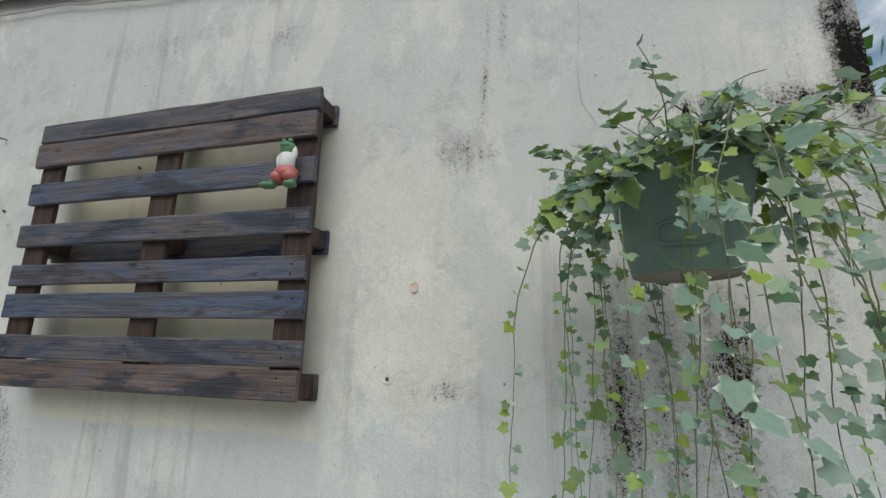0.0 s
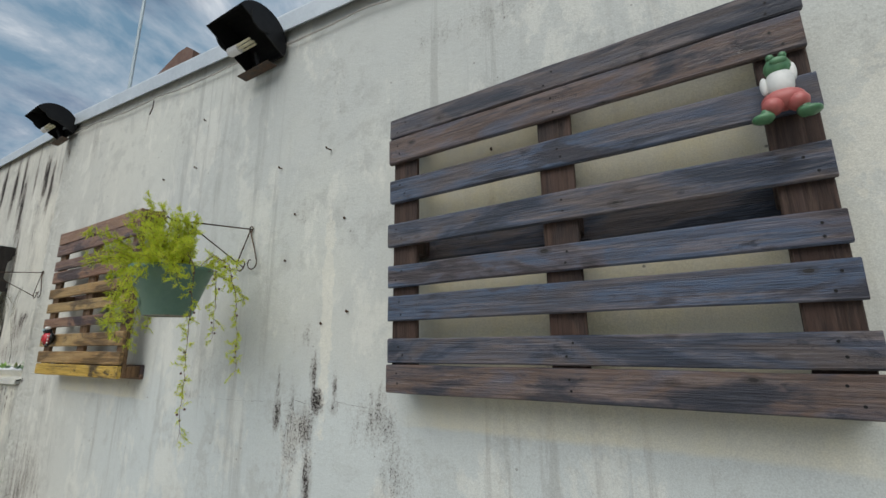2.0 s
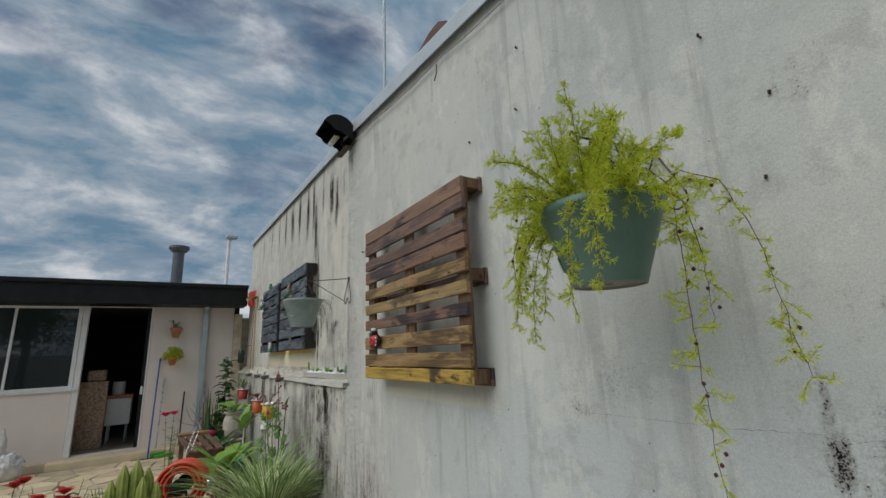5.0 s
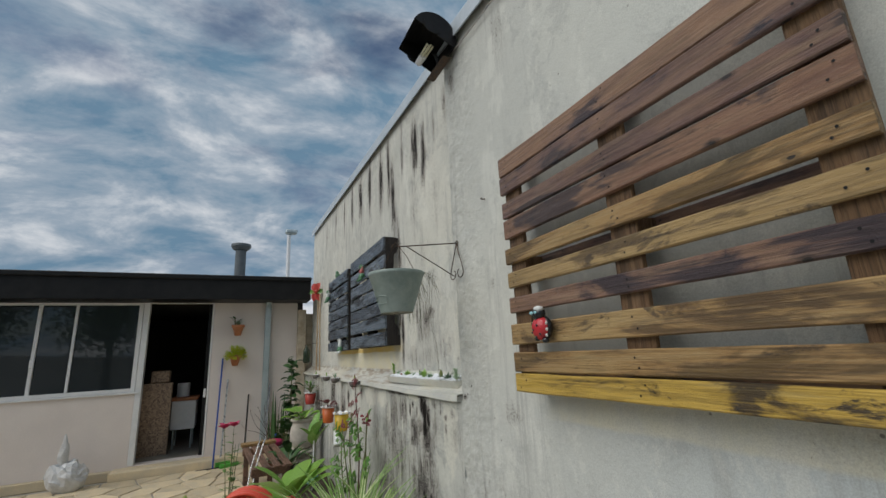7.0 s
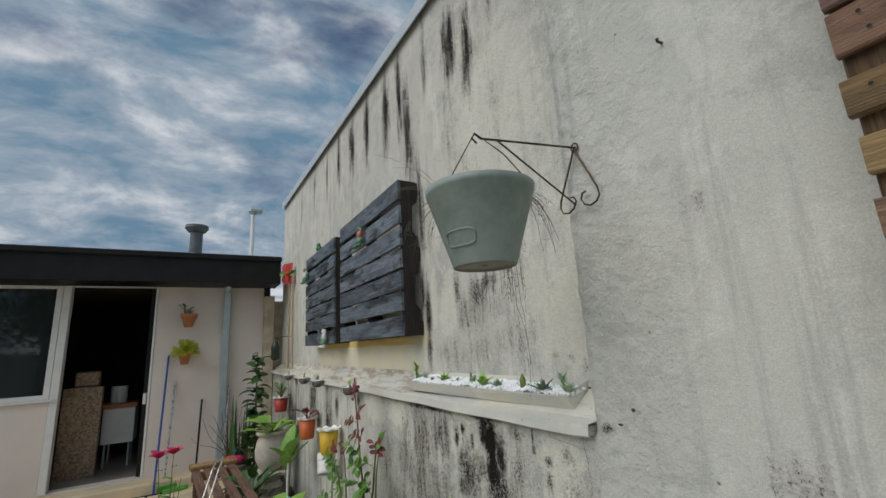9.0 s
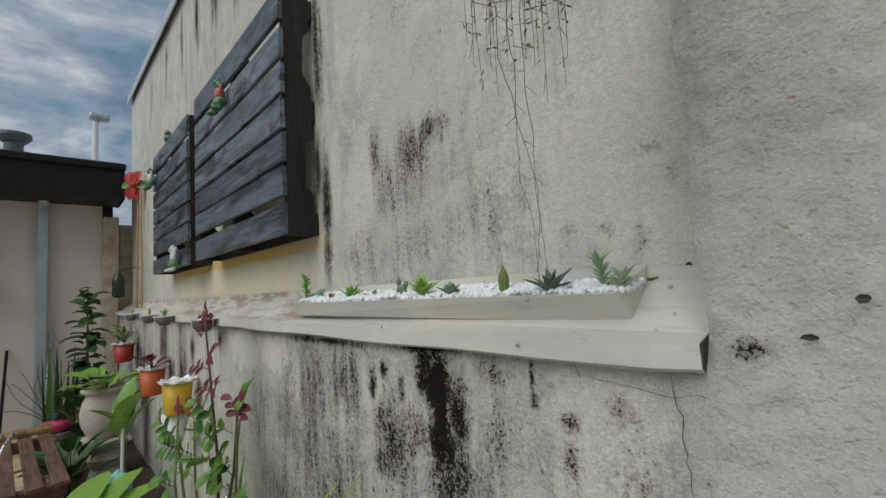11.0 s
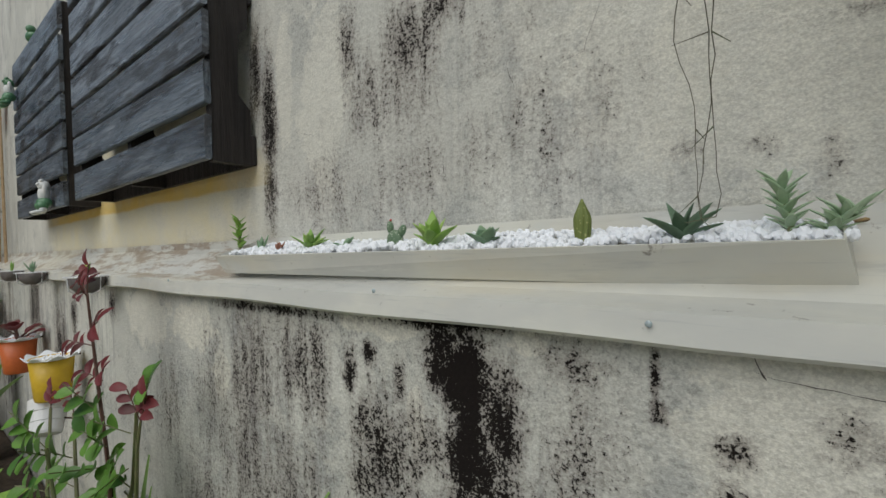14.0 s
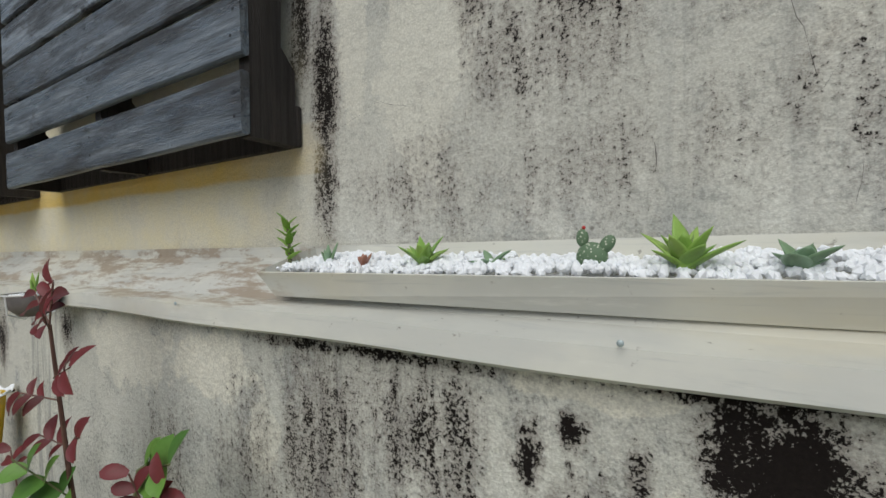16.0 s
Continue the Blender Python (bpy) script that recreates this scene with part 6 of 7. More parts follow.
for p, d in (((-0.01, -0.02, 1.22), (0.3, 0, 1)), ((-0.01, -0.02, 1.22), (-0.6, 0, 0.5)), ((-0.01, -0.02, 1.21), (0.7, -0.3, 0.4)), ((0.0, -0.02, 1.12), (0.9, 0, 0.35)), ((0.01, -0.02, 1.08), (-0.8, -0.3, 0.1)), ((0.02, 0, 1.0), (0.9, -0.2, 0.3)), ((0.02, 0, 0.98), (-0.9, -0.3, 0.25)), ((0.30, 0, 0.93), (0.5, 0, 0.8)), ((0.30, 0, 0.93), (-0.3, -0.2, 0.9)), ((-0.50, -0.02, 0.80), (0.3, 0, 0.9)), ((-0.30, 0, 0.82), (-0.4, 0, 0.9))):
    rose_spray(p, d, 5, True, 0.8)
for p, d in (((0.04, 0, 0.80), (0.6, -0.4, 0.5)), ((0.04, 0, 0.82), (-0.7, -0.5, 0.3)), ((0.05, 0, 0.75), (0.2, -0.8, 0.3)), ((0.03, 0, 0.88), (-0.4, -0.5, 0.7)), ((0.05, 0, 0.78), (0.8, -0.1, 0.1)), ((0.22, 0.02, 0.98), (0.9, -0.1, 0.35)), ((0.16, 0.02, 0.86), (-0.5, -0.6, 0.4)), ((0.13, 0.02, 0.76), (0.5, -0.6, 0.0)), ((0.24, 0, 0.70), (0.9, -0.2, -0.4)), ((0.16, 0, 0.55), (0.8, -0.2, 0.0)), ((-0.10, -0.02, 0.40), (-0.5, -0.6, 0.2)), ((-0.20, -0.02, 0.62), (-0.7, -0.4, 0.3)), ((-0.24, -0.02, 0.70), (0.5, -0.5, 0.5)), ((-0.42, -0.05, 0.55), (-0.6, -0.5, 0.2)), ((-0.04, -0.09, 0.58), (0.4, -0.8, 0.3)), ((-0.10, -0.10, 0.80), (-0.5, -0.4, 0.7)), ((-0.10, -0.10, 0.78), (0.6, -0.4, 0.4)), ((0.02, 0, 0.5), (-0.6, -0.6, 0.1))):
    rose_spray(p, d, random.randint(4, 7), False)
for k in range(22):
    c = canes[random.choice((0, 2, 3, 4, 5))]
    j = random.randrange(1, len(c) - 1)
    f = random.random()
    p = tuple(a + (b - a) * f for a, b in zip(c[j - 1], c[j]))
    rose_spray(p, (rnd(-1, 1), rnd(-1, 0.2), rnd(-0.1, 0.7)), random.randint(3, 6), False, rnd(0.7, 1.05))

tap = thing("garden_tap", pose(-8.22, 1.53, 0.60), "small chrome garden tap on the lower wall", "tap")
M_CHROME = simple("chrome", (0.62, 0.63, 0.64), (0.52, 0.53, 0.54), 20.0, 0.18, 1.0, 0.02)
part("body", tube(bmesh.new(), [(0, 0, 0), (0, -0.05, 0), (0, -0.07, -0.01), (0, -0.08, -0.04)], 0.011, 10), M_CHROME, tap)
part("handle", tube(bmesh.new(), [(-0.03, -0.05, 0.035), (0.03, -0.05, 0.035)], 0.006, 8), M_CHROME, tap)
part("spindle", tube(bmesh.new(), [(0, -0.05, 0.0), (0, -0.05, 0.035)], 0.006, 8), M_CHROME, tap)


# --- urn on its pedestal
M_URN = simple("weathered_cream_stone", (0.58, 0.53, 0.46), (0.44, 0.40, 0.34), 9.0, 0.85, 0.0, 0.35)
urn = thing("garden_urn", pose(-10.6, 1.27, 0.0), "round cream stone urn on a moulded pedestal", "urn")
part("pedestal", lathe(bmesh.new(), [(0, 0.02), (0.15, 0.02), (0.15, 0.07), (0.115, 0.10), (0.095, 0.16), (0.12, 0.24), (0.085, 0.29), (0.11, 0.33), (0.12, 0.345), (0, 0.345)], 32), M_URN, urn, smooth=False)
part("plinth", boxes((-0.15, 0.15, -0.15, 0.15, 0.346, 0.39), bevel=0.012), M_URN, urn)
part("bowl", lathe(bmesh.new(), [(0, 0.392), (0.08, 0.392), (0.125, 0.43), (0.158, 0.51), (0.165, 0.59), (0.150, 0.67), (0.128, 0.715), (0.132, 0.735), (0.158, 0.75), (0.162, 0.775), (0.145, 0.78), (0.125, 0.74), (0, 0.74)], 40), M_URN, urn, smooth=True)
part("soil", lathe(bmesh.new(), [(0, 0.76), (0.12, 0.755), (0.12, 0.742), (0, 0.742)], 20), M_SOIL, urn)


def leafy(m, mesh_, n, heights, spread, label, tilt=(0.4, 1.2), stem=M_STEM, seed=1, name="leafy_plant", size=(0.7, 1.15), stalk=0.7):
    """Leaves on stalks from one crown."""
    random.seed(seed)
    top = thing(name, m, label, "plant")
    for k in range(n):
        a = k * 2.399 + rnd(-0.3, 0.3)
        h = heights[0] + (heights[1] - heights[0]) * random.random()
        t = rnd(*tilt)
        q = Vector((spread * t * math.cos(a) * stalk, spread * t * math.sin(a) * stalk, h))
        part("stalk", tube(bmesh.new(), [(0, 0, 0), (q.x * 0.3, q.y * 0.3, h * 0.6), tuple(q)], [0.006, 0.005, 0.003], 5), stem, top)
        piece("leaf", mesh_, top, aim(q, (math.cos(a) * t, math.sin(a) * t, 0.6), (-math.cos(a) * 0.4, -math.sin(a) * 0.4 - 0.3, 1), rnd(*size)))
    return top


leafy(pose(-10.6, 1.27, 0.74), leaf_mesh("leaf", L_BRIGHT, 0.17, 0.10, None, 0.9), 14, (0.02, 0.12), 0.16, "bright leafy plant growing in the stone urn", (0.5, 1.3), seed=3)
leafy(pose(-9.76, 1.29, 0.08), leaf_mesh("leaf", L_DIEF, 0.33, 0.155, None, 0.45, 8, 0.16), 7, (0.48, 0.62), 0.10, "speckled dumb cane with tall leaves on a pale stem", (0.1, 0.55), seed=5, name="dumb_cane", size=(0.62, 0.95))
tb = thing("plastic_bag", pose(-9.645, 1.25, 0.16), "crumpled teal plastic bag at the foot of the stake", "bag")
bm = bmesh.new()
ball(bm, (0, 0, 0.10), 0.10, 1.0, 0.8, 1.0, 22)
for v in bm.verts:
    k = 1 + 0.30 * noise.noise(v.co * 14) + 0.15 * noise.noise(v.co * 35)
    v.co = Vector((v.co.x * k, v.co.y * k, max(0.0, v.co.z * k)))
part("body", bm, simple("teal_plastic_film", (0.12, 0.42, 0.36), (0.30, 0.58, 0.52), 14.0, 0.3, 0.0, 0.5), tb)
stk = thing("plant_stake", pose(-9.71, 1.27, 0.05), "pale white stake tied to the dumb cane", "stake")
part("rod", tube(bmesh.new(), [(0, 0, 0), (0.0, 0.01, 0.62)], 0.009, 8), M_WHITE, stk)
leafy(pose(-8.86, 0.95, 0.08), leaf_mesh("leaf", L_BRIGHT, 0.40, 0.20, None, 0.5, 8, 0.12), 11, (0.12, 0.32), 0.14, "broad bright green leaves low in the bed", (0.3, 0.9), seed=6, size=(0.75, 1.1))
leafy(pose(-10.15, 1.05, 0.06), leaf_mesh("leaf", L_DARK, 0.20, 0.09, None, 0.7), 22, (0.1, 0.42), 0.22, "dark low bushy plant in the bed", (0.3, 1.2), seed=8)
leafy(pose(-11.2, 1.12, 0.06), leaf_mesh("leaf", L_DARK, 0.17, 0.09, None, 0.8), 30, (0.1, 0.60), 0.22, "dark bushy plant beside the house corner", (0.3, 1.2), seed=9)

random.seed(23)
tall = thing("tall_leafy_plant", pose(-11.45, 1.2, 0.05), "tall dark plant with tiers of drooping leaves", "plant")
me = leaf_mesh("leaf", L_DARK, 0.22, 0.125, None, 1.0)
part("stem", tube(bmesh.new(), [(0, 0, 0), (0.02, 0, 0.8), (0.0, 0, 1.55)], [0.016, 0.012, 0.005], 7), M_STEM, tall)
for k in range(84):
    z = 0.35 + 1.2 * k / 84
    a = k * 2.399
    piece("leaf", me, tall, aim((rnd(-0.04, 0.05), rnd(-0.04, 0.04), z + rnd(-0.05, 0.05)), (math.cos(a), math.sin(a), rnd(-0.2, 0.8)), (rnd(-0.5, 0.5), rnd(-0.5, 0.5), 1), rnd(0.5, 1.1) * (1.05 - 0.35 * k / 84)))
snake = thing("snake_plant", pose(-11.5, 1.02, 0.05), "upright snake plant with dark banded leaves", "plant")
me = leaf_mesh("leaf", L_DARK, 1.05, 0.065, strap, 0.05, 7, 0.25)
for k in range(9):
    a = k * 2.4
    piece("leaf", me, snake, aim((0.07 * math.cos(a), 0.07 * math.sin(a), 0), (0.10 * math.cos(a), 0.10 * math.sin(a), 1), (math.cos(a), math.sin(a), 0.1), rnd(0.75, 1.1)))
random.seed(29)
bare = thing("bare_shrub", pose(-11.9, 1.0, 0.0), "thin bare twiggy shrub beside the rain pipe", "plant")
st = Raw()
for k in range(16):
    st.stem(drape((0, 0, 0.2), (rnd(-1, 1), rnd(-1, 1), 2.2), 10, 0.075, 0.0, 0.22), 0.005, 4)
st.ob("twig", M_TWIG, bare, "thin bare twigs", "stuff")
leafy(pose(-11.08, 1.435, 1.045), leaf_mesh("leaf", L_MID, 0.07, 0.03, None, 0.8), 22, (0.02, 0.16), 0.10, "small green plant growing in the red pot", (0.2, 1.2), seed=12, size=(0.7, 1.2))
leafy(pose(-9.68, 1.435, 0.965), leaf_mesh("leaf", L_RED, 0.10, 0.065, None, 0.5), 7, (0.02, 0.09), 0.06, "dark red leaves of a young plant in the orange pot", (0.6, 1.4), seed=14, stem=M_TWIG)

bottle = thing("plastic_bottle", pose(-11.82, 1.47, 1.50), "dark green plastic bottle hung upside down on the wall", "bottle")
part("bottle", lathe(bmesh.new(), [(0, -0.02), (0.03, -0.015), (0.055, 0.0), (0.06, 0.03), (0.055, 0.10), (0.06, 0.14), (0.05, 0.20), (0.02, 0.25), (0.018, 0.28), (0, 0.28)], 20), simple("dark_green_bottle", (0.02, 0.035, 0.02), (0.03, 0.045, 0.025), 9.0, 0.2), bottle, smooth=True)
part("hook", tube(bmesh.new(), [(0, 0.0, 0.27), (0, 0.10, 0.30), (0, 0.215, 0.30)], 0.004, 5), M_WIRE, bottle)

# --- pinwheel flower on two sticks
pin = thing("pinwheel", pose(-11.6, 1.60, 1.36), "red and green pinwheel flower on long wooden sticks", "pinwheel")
M_BAMBOO = simple("bamboo_stick", (0.42, 0.30, 0.17), (0.36, 0.24, 0.13), 20.0, 0.6)
part("stick", tube(bmesh.new(), [(-0.02, 0, 0), (-0.06, 0.02, 1.30)], 0.011, 7), M_BAMBOO, pin)
part("stick", tube(bmesh.new(), [(0.30, 0, 0), (0.10, 0.02, 1.25)], 0.010, 7), M_BAMBOO, pin)
me1, me2 = leaf_mesh("petal", L_REDF, 0.17, 0.11, None, 0.2, 5, 0.3), leaf_mesh("petal", L_MID, 0.15, 0.09, None, 0.2, 5, 0.3)
for k in range(6):
    a = k * math.pi / 3
    piece("petal", me1 if k % 3 else me2, pin, aim((-0.02, -0.02, 1.30), (0.5 * math.cos(a), math.cos(a) * 0.5, math.sin(a)), (0.8, -0.6, 0.2)))
part("hub", ball(bmesh.new(), (-0.0, -0.03, 1.30), 0.03), M_REDP, pin, smooth=True)


# --- painted figures on the pallets, each one plain mesh
def figure(name, m, balls, mats, label):
    bm = bmesh.new()
    for c, r, sx, sy, sz, k in balls:
        n0 = len(bm.faces)
        ball(bm, c, r, sx, sy, sz, 16)
        bm.faces.ensure_lookup_table()
        for f in bm.faces[n0:]:
            f.material_index, f.smooth = k, True
    me = bpy.data.meshes.new(name)
    bm.to_mesh(me)
    bm.free()
    for q in mats:
        me.materials.append(q)
    ob = new(name, me)
    ob.matrix_basis = m
    return tagged(ob, label, "figurine", "painted figurines on the pallets")


M_FG = simple("green_glazed_paint", (0.10, 0.24, 0.12), (0.07, 0.18, 0.09), 25.0, 0.35)
M_FW = simple("chalky_white_paint", (0.72, 0.72, 0.70), (0.60, 0.62, 0.60), 25.0, 0.5)
M_FR = simple("red_glazed_paint", (0.58, 0.04, 0.05), (0.48, 0.03, 0.04), 12.0, 0.22)
M_FP = simple("salmon_paint", (0.46, 0.13, 0.12), (0.40, 0.11, 0.10), 12.0, 0.4)
M_FB = simple("glossy_black_paint", (0.012, 0.014, 0.016), (0.02, 0.02, 0.022), 12.0, 0.2)
M_FC = simple("pale_blue_paint", (0.35, 0.62, 0.66), (0.30, 0.55, 0.60), 12.0, 0.4)
SMALL = Matrix.Diagonal((0.80, 0.88, 0.86, 1))
FROG = [((0, 0, 0.155), 0.032, 1.0, 0.85, 0.95, 0), ((-0.014, -0.01, 0.182), 0.010, 1, 1, 1, 0), ((0.014, -0.01, 0.182), 0.010, 1, 1, 1, 0), ((0, -0.024, 0.163), 0.017, 1.2, 0.5, 0.6, 0),
        ((0, 0, 0.108), 0.036, 0.92, 0.75, 1.30, 1), ((0.03, 0.0, 0.135), 0.014, 0.8, 0.8, 2.0, 1), ((-0.036, 0.0, 0.11), 0.013, 0.8, 0.8, 2.0, 1), ((0, 0, 0.062), 0.046, 1.1, 0.75, 0.62, 2), ((0.028, -0.012, 0.044), 0.026, 1, 1, 0.9, 2), ((-0.028, -0.012, 0.044), 0.026, 1, 1, 0.9, 2),
        ((0.036, -0.012, 0.020), 0.018, 0.9, 0.9, 1.2, 0), ((-0.044, -0.012, 0.022), 0.018, 0.9, 0.9, 1.2, 0), ((0.044, -0.03, 0.006), 0.018, 1.5, 1.3, 0.7, 0), ((-0.056, -0.03, 0.008), 0.018, 1.5, 1.3, 0.7, 0)]
figure("frog_figurine", pose(-1.473, 1.372, 2.050) @ SMALL, FROG, (M_FG, M_FW, M_FP), "painted frog figurine in white shirt and red shorts on the pallet")
figure("frog_figurine", pose(-8.335, 1.496, 2.30) @ SMALL, FROG, (M_FG, M_FP, M_FG), "painted frog figurine in a red shirt on the black pallet")
figure("frog_figurine", pose(-9.33, 1.496, 1.61) @ SMALL, FROG, (M_FW, M_FW, M_FG), "pale painted figurine low on the black pallet")
figure("frog_figurine", pose(-10.12, 1.496, 2.30) @ SMALL, FROG, (M_FG, M_FW, M_FG), "green and white figurine on the edge of the black pallet")
figure("frog_figurine", pose(-9.76, 1.55, 2.578), [((0, 0, 0.03), 0.04, 1.2, 0.8, 0.8, 0), ((0.02, -0.01, 0.065), 0.022, 1, 1, 1, 0)], (M_FG,), "small green figurine sitting on top of the black pallet")
LADY = [((0, 0, 0), 0.058, 0.95, 0.70, 0.92, 0), ((0, 0.012, 0.0), 0.056, 1.08, 0.55, 0.98, 1), ((-0.005, -0.008, 0.062), 0.036, 1.05, 0.85, 0.85, 1), ((0.004, -0.012, 0.084), 0.026, 1.1, 0.8, 0.55, 2), ((-0.018, -0.038, 0.066), 0.011, 1.5, 0.4, 0.7, 3), ((0.014, -0.036, 0.068), 0.009, 1.3, 0.4, 0.7, 3),
        ((-0.030, -0.005, -0.048), 0.014, 1, 1, 0.8, 1), ((0.040, -0.005, -0.052), 0.016, 1, 1, 0.8, 1), ((0.061, -0.01, 0.022), 0.007, 0.7, 0.8, 1.1, 2), ((0.064, -0.01, -0.004), 0.007, 0.7, 0.8, 1.1, 2), ((0.060, -0.01, -0.030), 0.007, 0.7, 0.8, 1.1, 2)]
for x, z in ((-0.03, 0.018), (0.022, 0.012), (-0.004, -0.008), (0.032, -0.026), (-0.032, -0.02), (0.004, 0.038), (0.0, -0.038)):
    LADY.append(((x, -0.0405 * math.sqrt(max(0.05, 1 - (x / 0.056) ** 2 - (z / 0.054) ** 2)), z), 0.0062, 1, 0.6, 1, 1))
figure("ladybird_figurine", pose(-5.425, 1.372, 1.640, 0, 4, -8) @ Matrix.Diagonal((0.76, 0.80, 0.80, 1)), LADY, (M_FR, M_FB, M_FW, M_FC), "shiny red ladybird figurine with black dots on the pallet")


# --- floodlights on the wall head
def floodlight(m, label):
    """Half-drum hood, mouth down and out; y runs out from the wall."""
    top = thing("floodlight", m, label, "floodlight", "floodlights on the wall")
    c, r = Vector((0, 0.125, 0.055)), 0.145
    arc = [(c.y - r * math.cos(a), c.z - r * math.sin(a)) for a in (math.radians(-153 + 180 * k / 14) for k in range(15))]
    bm = bmesh.new()
    g = grid_face(bm, [-0.14, 0.14], range(15), lambda x, k: (x, arc[k][0], arc[k][1]))
    hood = part("hood", bm, M_BLACK, top)
    q = hood.modifiers.new("thick", "SOLIDIFY")
    q.thickness = 0.004
    for s in (-0.142, 0.142):
        bm = bmesh.new()
        a = [bm.verts.new((s - 0.003, y, z)) for y, z in arc]
        b = [bm.verts.new((s + 0.003, y, z)) for y, z in arc]
        bm.faces.new(a)
        bm.faces.new(b[::-1])
        for k in range(15):
            bm.faces.new((a[k], b[k], b[(k + 1) % 15], a[(k + 1) % 15]))
        part("side_plate", bm, M_BLACK, top)
        part("side_disc", tube(bmesh.new(), [(s, c.y + 0.01, c.z + 0.055), (s * 1.06, c.y + 0.01, c.z + 0.055)], 0.062, 20), M_BLACK, top, "round bolted disc")
    for k in range(4):
        part("bulb_tube", tube(bmesh.new(), [(-0.055, 0.10 + 0.012 * k, 0.035 + 0.008 * (k % 2)), (0.05, 0.10 + 0.012 * k, 0.035 + 0.008 * (k % 2))], 0.006, 8), M_BULB, top, "unlit white fluorescent tube")
    part("socket", tube(bmesh.new(), [(0.05, 0.118, 0.04), (0.135, 0.118, 0.045)], 0.024, 12), M_WHITE, top)
    part("arm", tube(bmesh.new(), [(0, 0.0, -0.03), (0, 0.04, -0.02), (0, 0.06, 0.03)], 0.012, 8), M_BLACK, top)
    part("base_plate", boxes((-0.10, 0.16, -0.003, 0.055, -0.052, -0.046), bevel=0.002), M_WIRE, top, "rusty base plate")
    return top


M_BULB = simple("cream_bulb_glass", (0.70, 0.66, 0.48), (0.62, 0.58, 0.42), 20.0, 0.3)
floodlight(pose(-3.545, 1.50, 3.07, 0, 0, 180), "black hooded floodlight on the wall head")
floodlight(pose(-6.30, 1.50, 3.40, 0, 0, 180), "black hooded floodlight farther along the wall head")
cable = thing("wall_cable", pose(0, 1.53, 0), "thin grey cable clipped under the wall coping", "cable")
random.seed(33)
pts, x = [], -6.2
while x < -0.5:
    pts.append((x, -0.012, top_main(x) - 0.150 - 0.018 * abs(math.sin(x * 3.3)) - rnd(0, 0.008)))
    x += 0.12
part("cable", tube(bmesh.new(), pts, 0.0045, 5), simple("grey_cable", (0.42, 0.40, 0.37), (0.34, 0.32, 0.3), 20, 0.6), cable)
part("loose_end", tube(bmesh.new(), [(-4.80, -0.012, 3.27), (-4.80, -0.014, 3.21), (-4.83, -0.014, 3.17)], 0.004, 5), M_WIRE, cable)
for x, z, l in ((-3.051, 2.456, 0.03), (-3.392, 2.444, 0.015), (-4.178, 2.628, 0.012), (-4.138, 2.929, 0.010), (-4.542, 2.629, 0.008), (-2.947, 2.113, 0.006), (-3.263, 2.182, 0.006), (-2.253, 2.253, 0.008), (-6.0, 2.35, 0.02), (-0.62, 2.12, 0.035), (-2.911, 1.714, 0.010), (-3.058, 1.67, 0.006), (-3.312, 1.965, 0.006)):
    nail = thing("wall_nail", pose(x, 1.54, z), "rusty nail in the plaster", "nail", "nails in the wall")
    part("shank", tube(bmesh.new(), [(0, 0.004, 0), (0, -l, -0.004)], 0.0035, 6), M_WIRE, nail)
    part("head", tube(bmesh.new(), [(0, -l, -0.004), (0.003, -l - 0.004, 0.003)], 0.0042, 8), M_WIRE, nail)


# cracks, chips and holes in the plaster
def crack(name, pts, y, w, jag=0.012, seed=0):
    random.seed(seed)
    path = []
    for (x0, z0), (x1, z1) in zip(pts, pts[1:]):
        n = max(2, int(math.hypot(x1 - x0, z1 - z0) / 0.012))
        path += [(x0 + (x1 - x0) * i / n + 0.6 * rnd(-jag, jag), z0 + (z1 - z0) * i / n + 0.6 * rnd(-jag, jag)) for i in range(n)]
    path.append(pts[-1])
    bm = bmesh.new()
    prev = None
    for i, (x, z) in enumerate(path):
        ww = 0.42 * w * rnd(0.2, 1.0) * (0.3 if i in (0, len(path) - 1) else 1)
        row = (bm.verts.new((x - ww * 0.5, y, z - ww * 0.5)), bm.verts.new((x + ww * 0.5, y, z + ww * 0.5)))
        if prev:
            bm.faces.new((prev[0], prev[1], row[1], row[0]))
        prev = row
    setting(name, bm, M_CRACK, "dark jagged crack in the plaster")


M_CRACK = simple("crack_dirt", (0.035, 0.03, 0.027), (0.075, 0.065, 0.058), 40, 0.95)
crack("trim_crack_1", [(-6.447, 1.292), (-6.444, 1.256), (-6.436, 1.231), (-6.438, 1.207), (-6.43, 1.12), (-6.42, 0.9), (-6.40, 0.5)], 1.535, 0.0055, 0.0038, seed=1)
crack("trim_crack_2", [(-6.595, 1.272), (-6.56, 1.266), (-6.524, 1.264), (-6.48, 1.258), (-6.446, 1.255), (-6.41, 1.262), (-6.40, 1.26)], 1.535, 0.0022, 0.0020, seed=2)
crack("trim_crack_3", [(-6.70, 1.90), (-6.768, 1.752), (-6.794, 1.689), (-6.832, 1.682), (-6.882, 1.625), (-6.896, 1.601), (-6.942, 1.582)], 1.664, 0.0022, 0.0022, seed=3)
crack("trim_crack_4", [(-7.062, 1.565), (-7.060, 1.55), (-7.062, 1.525)], 1.664, 0.0040, 0.0015, seed=4)
crack("trim_crack_5", [(-7.62, 1.66), (-7.52, 1.70), (-7.45, 1.68), (-7.40, 1.71)], 1.664, 0.0016, 0.003, seed=5)
crack("trim_crack_6", [(-0.572, 2.75), (-0.572, 2.617), (-0.585, 2.45), (-0.58, 2.337), (-0.53, 2.23)], 1.5355, 0.0024, 0.004, seed=6)
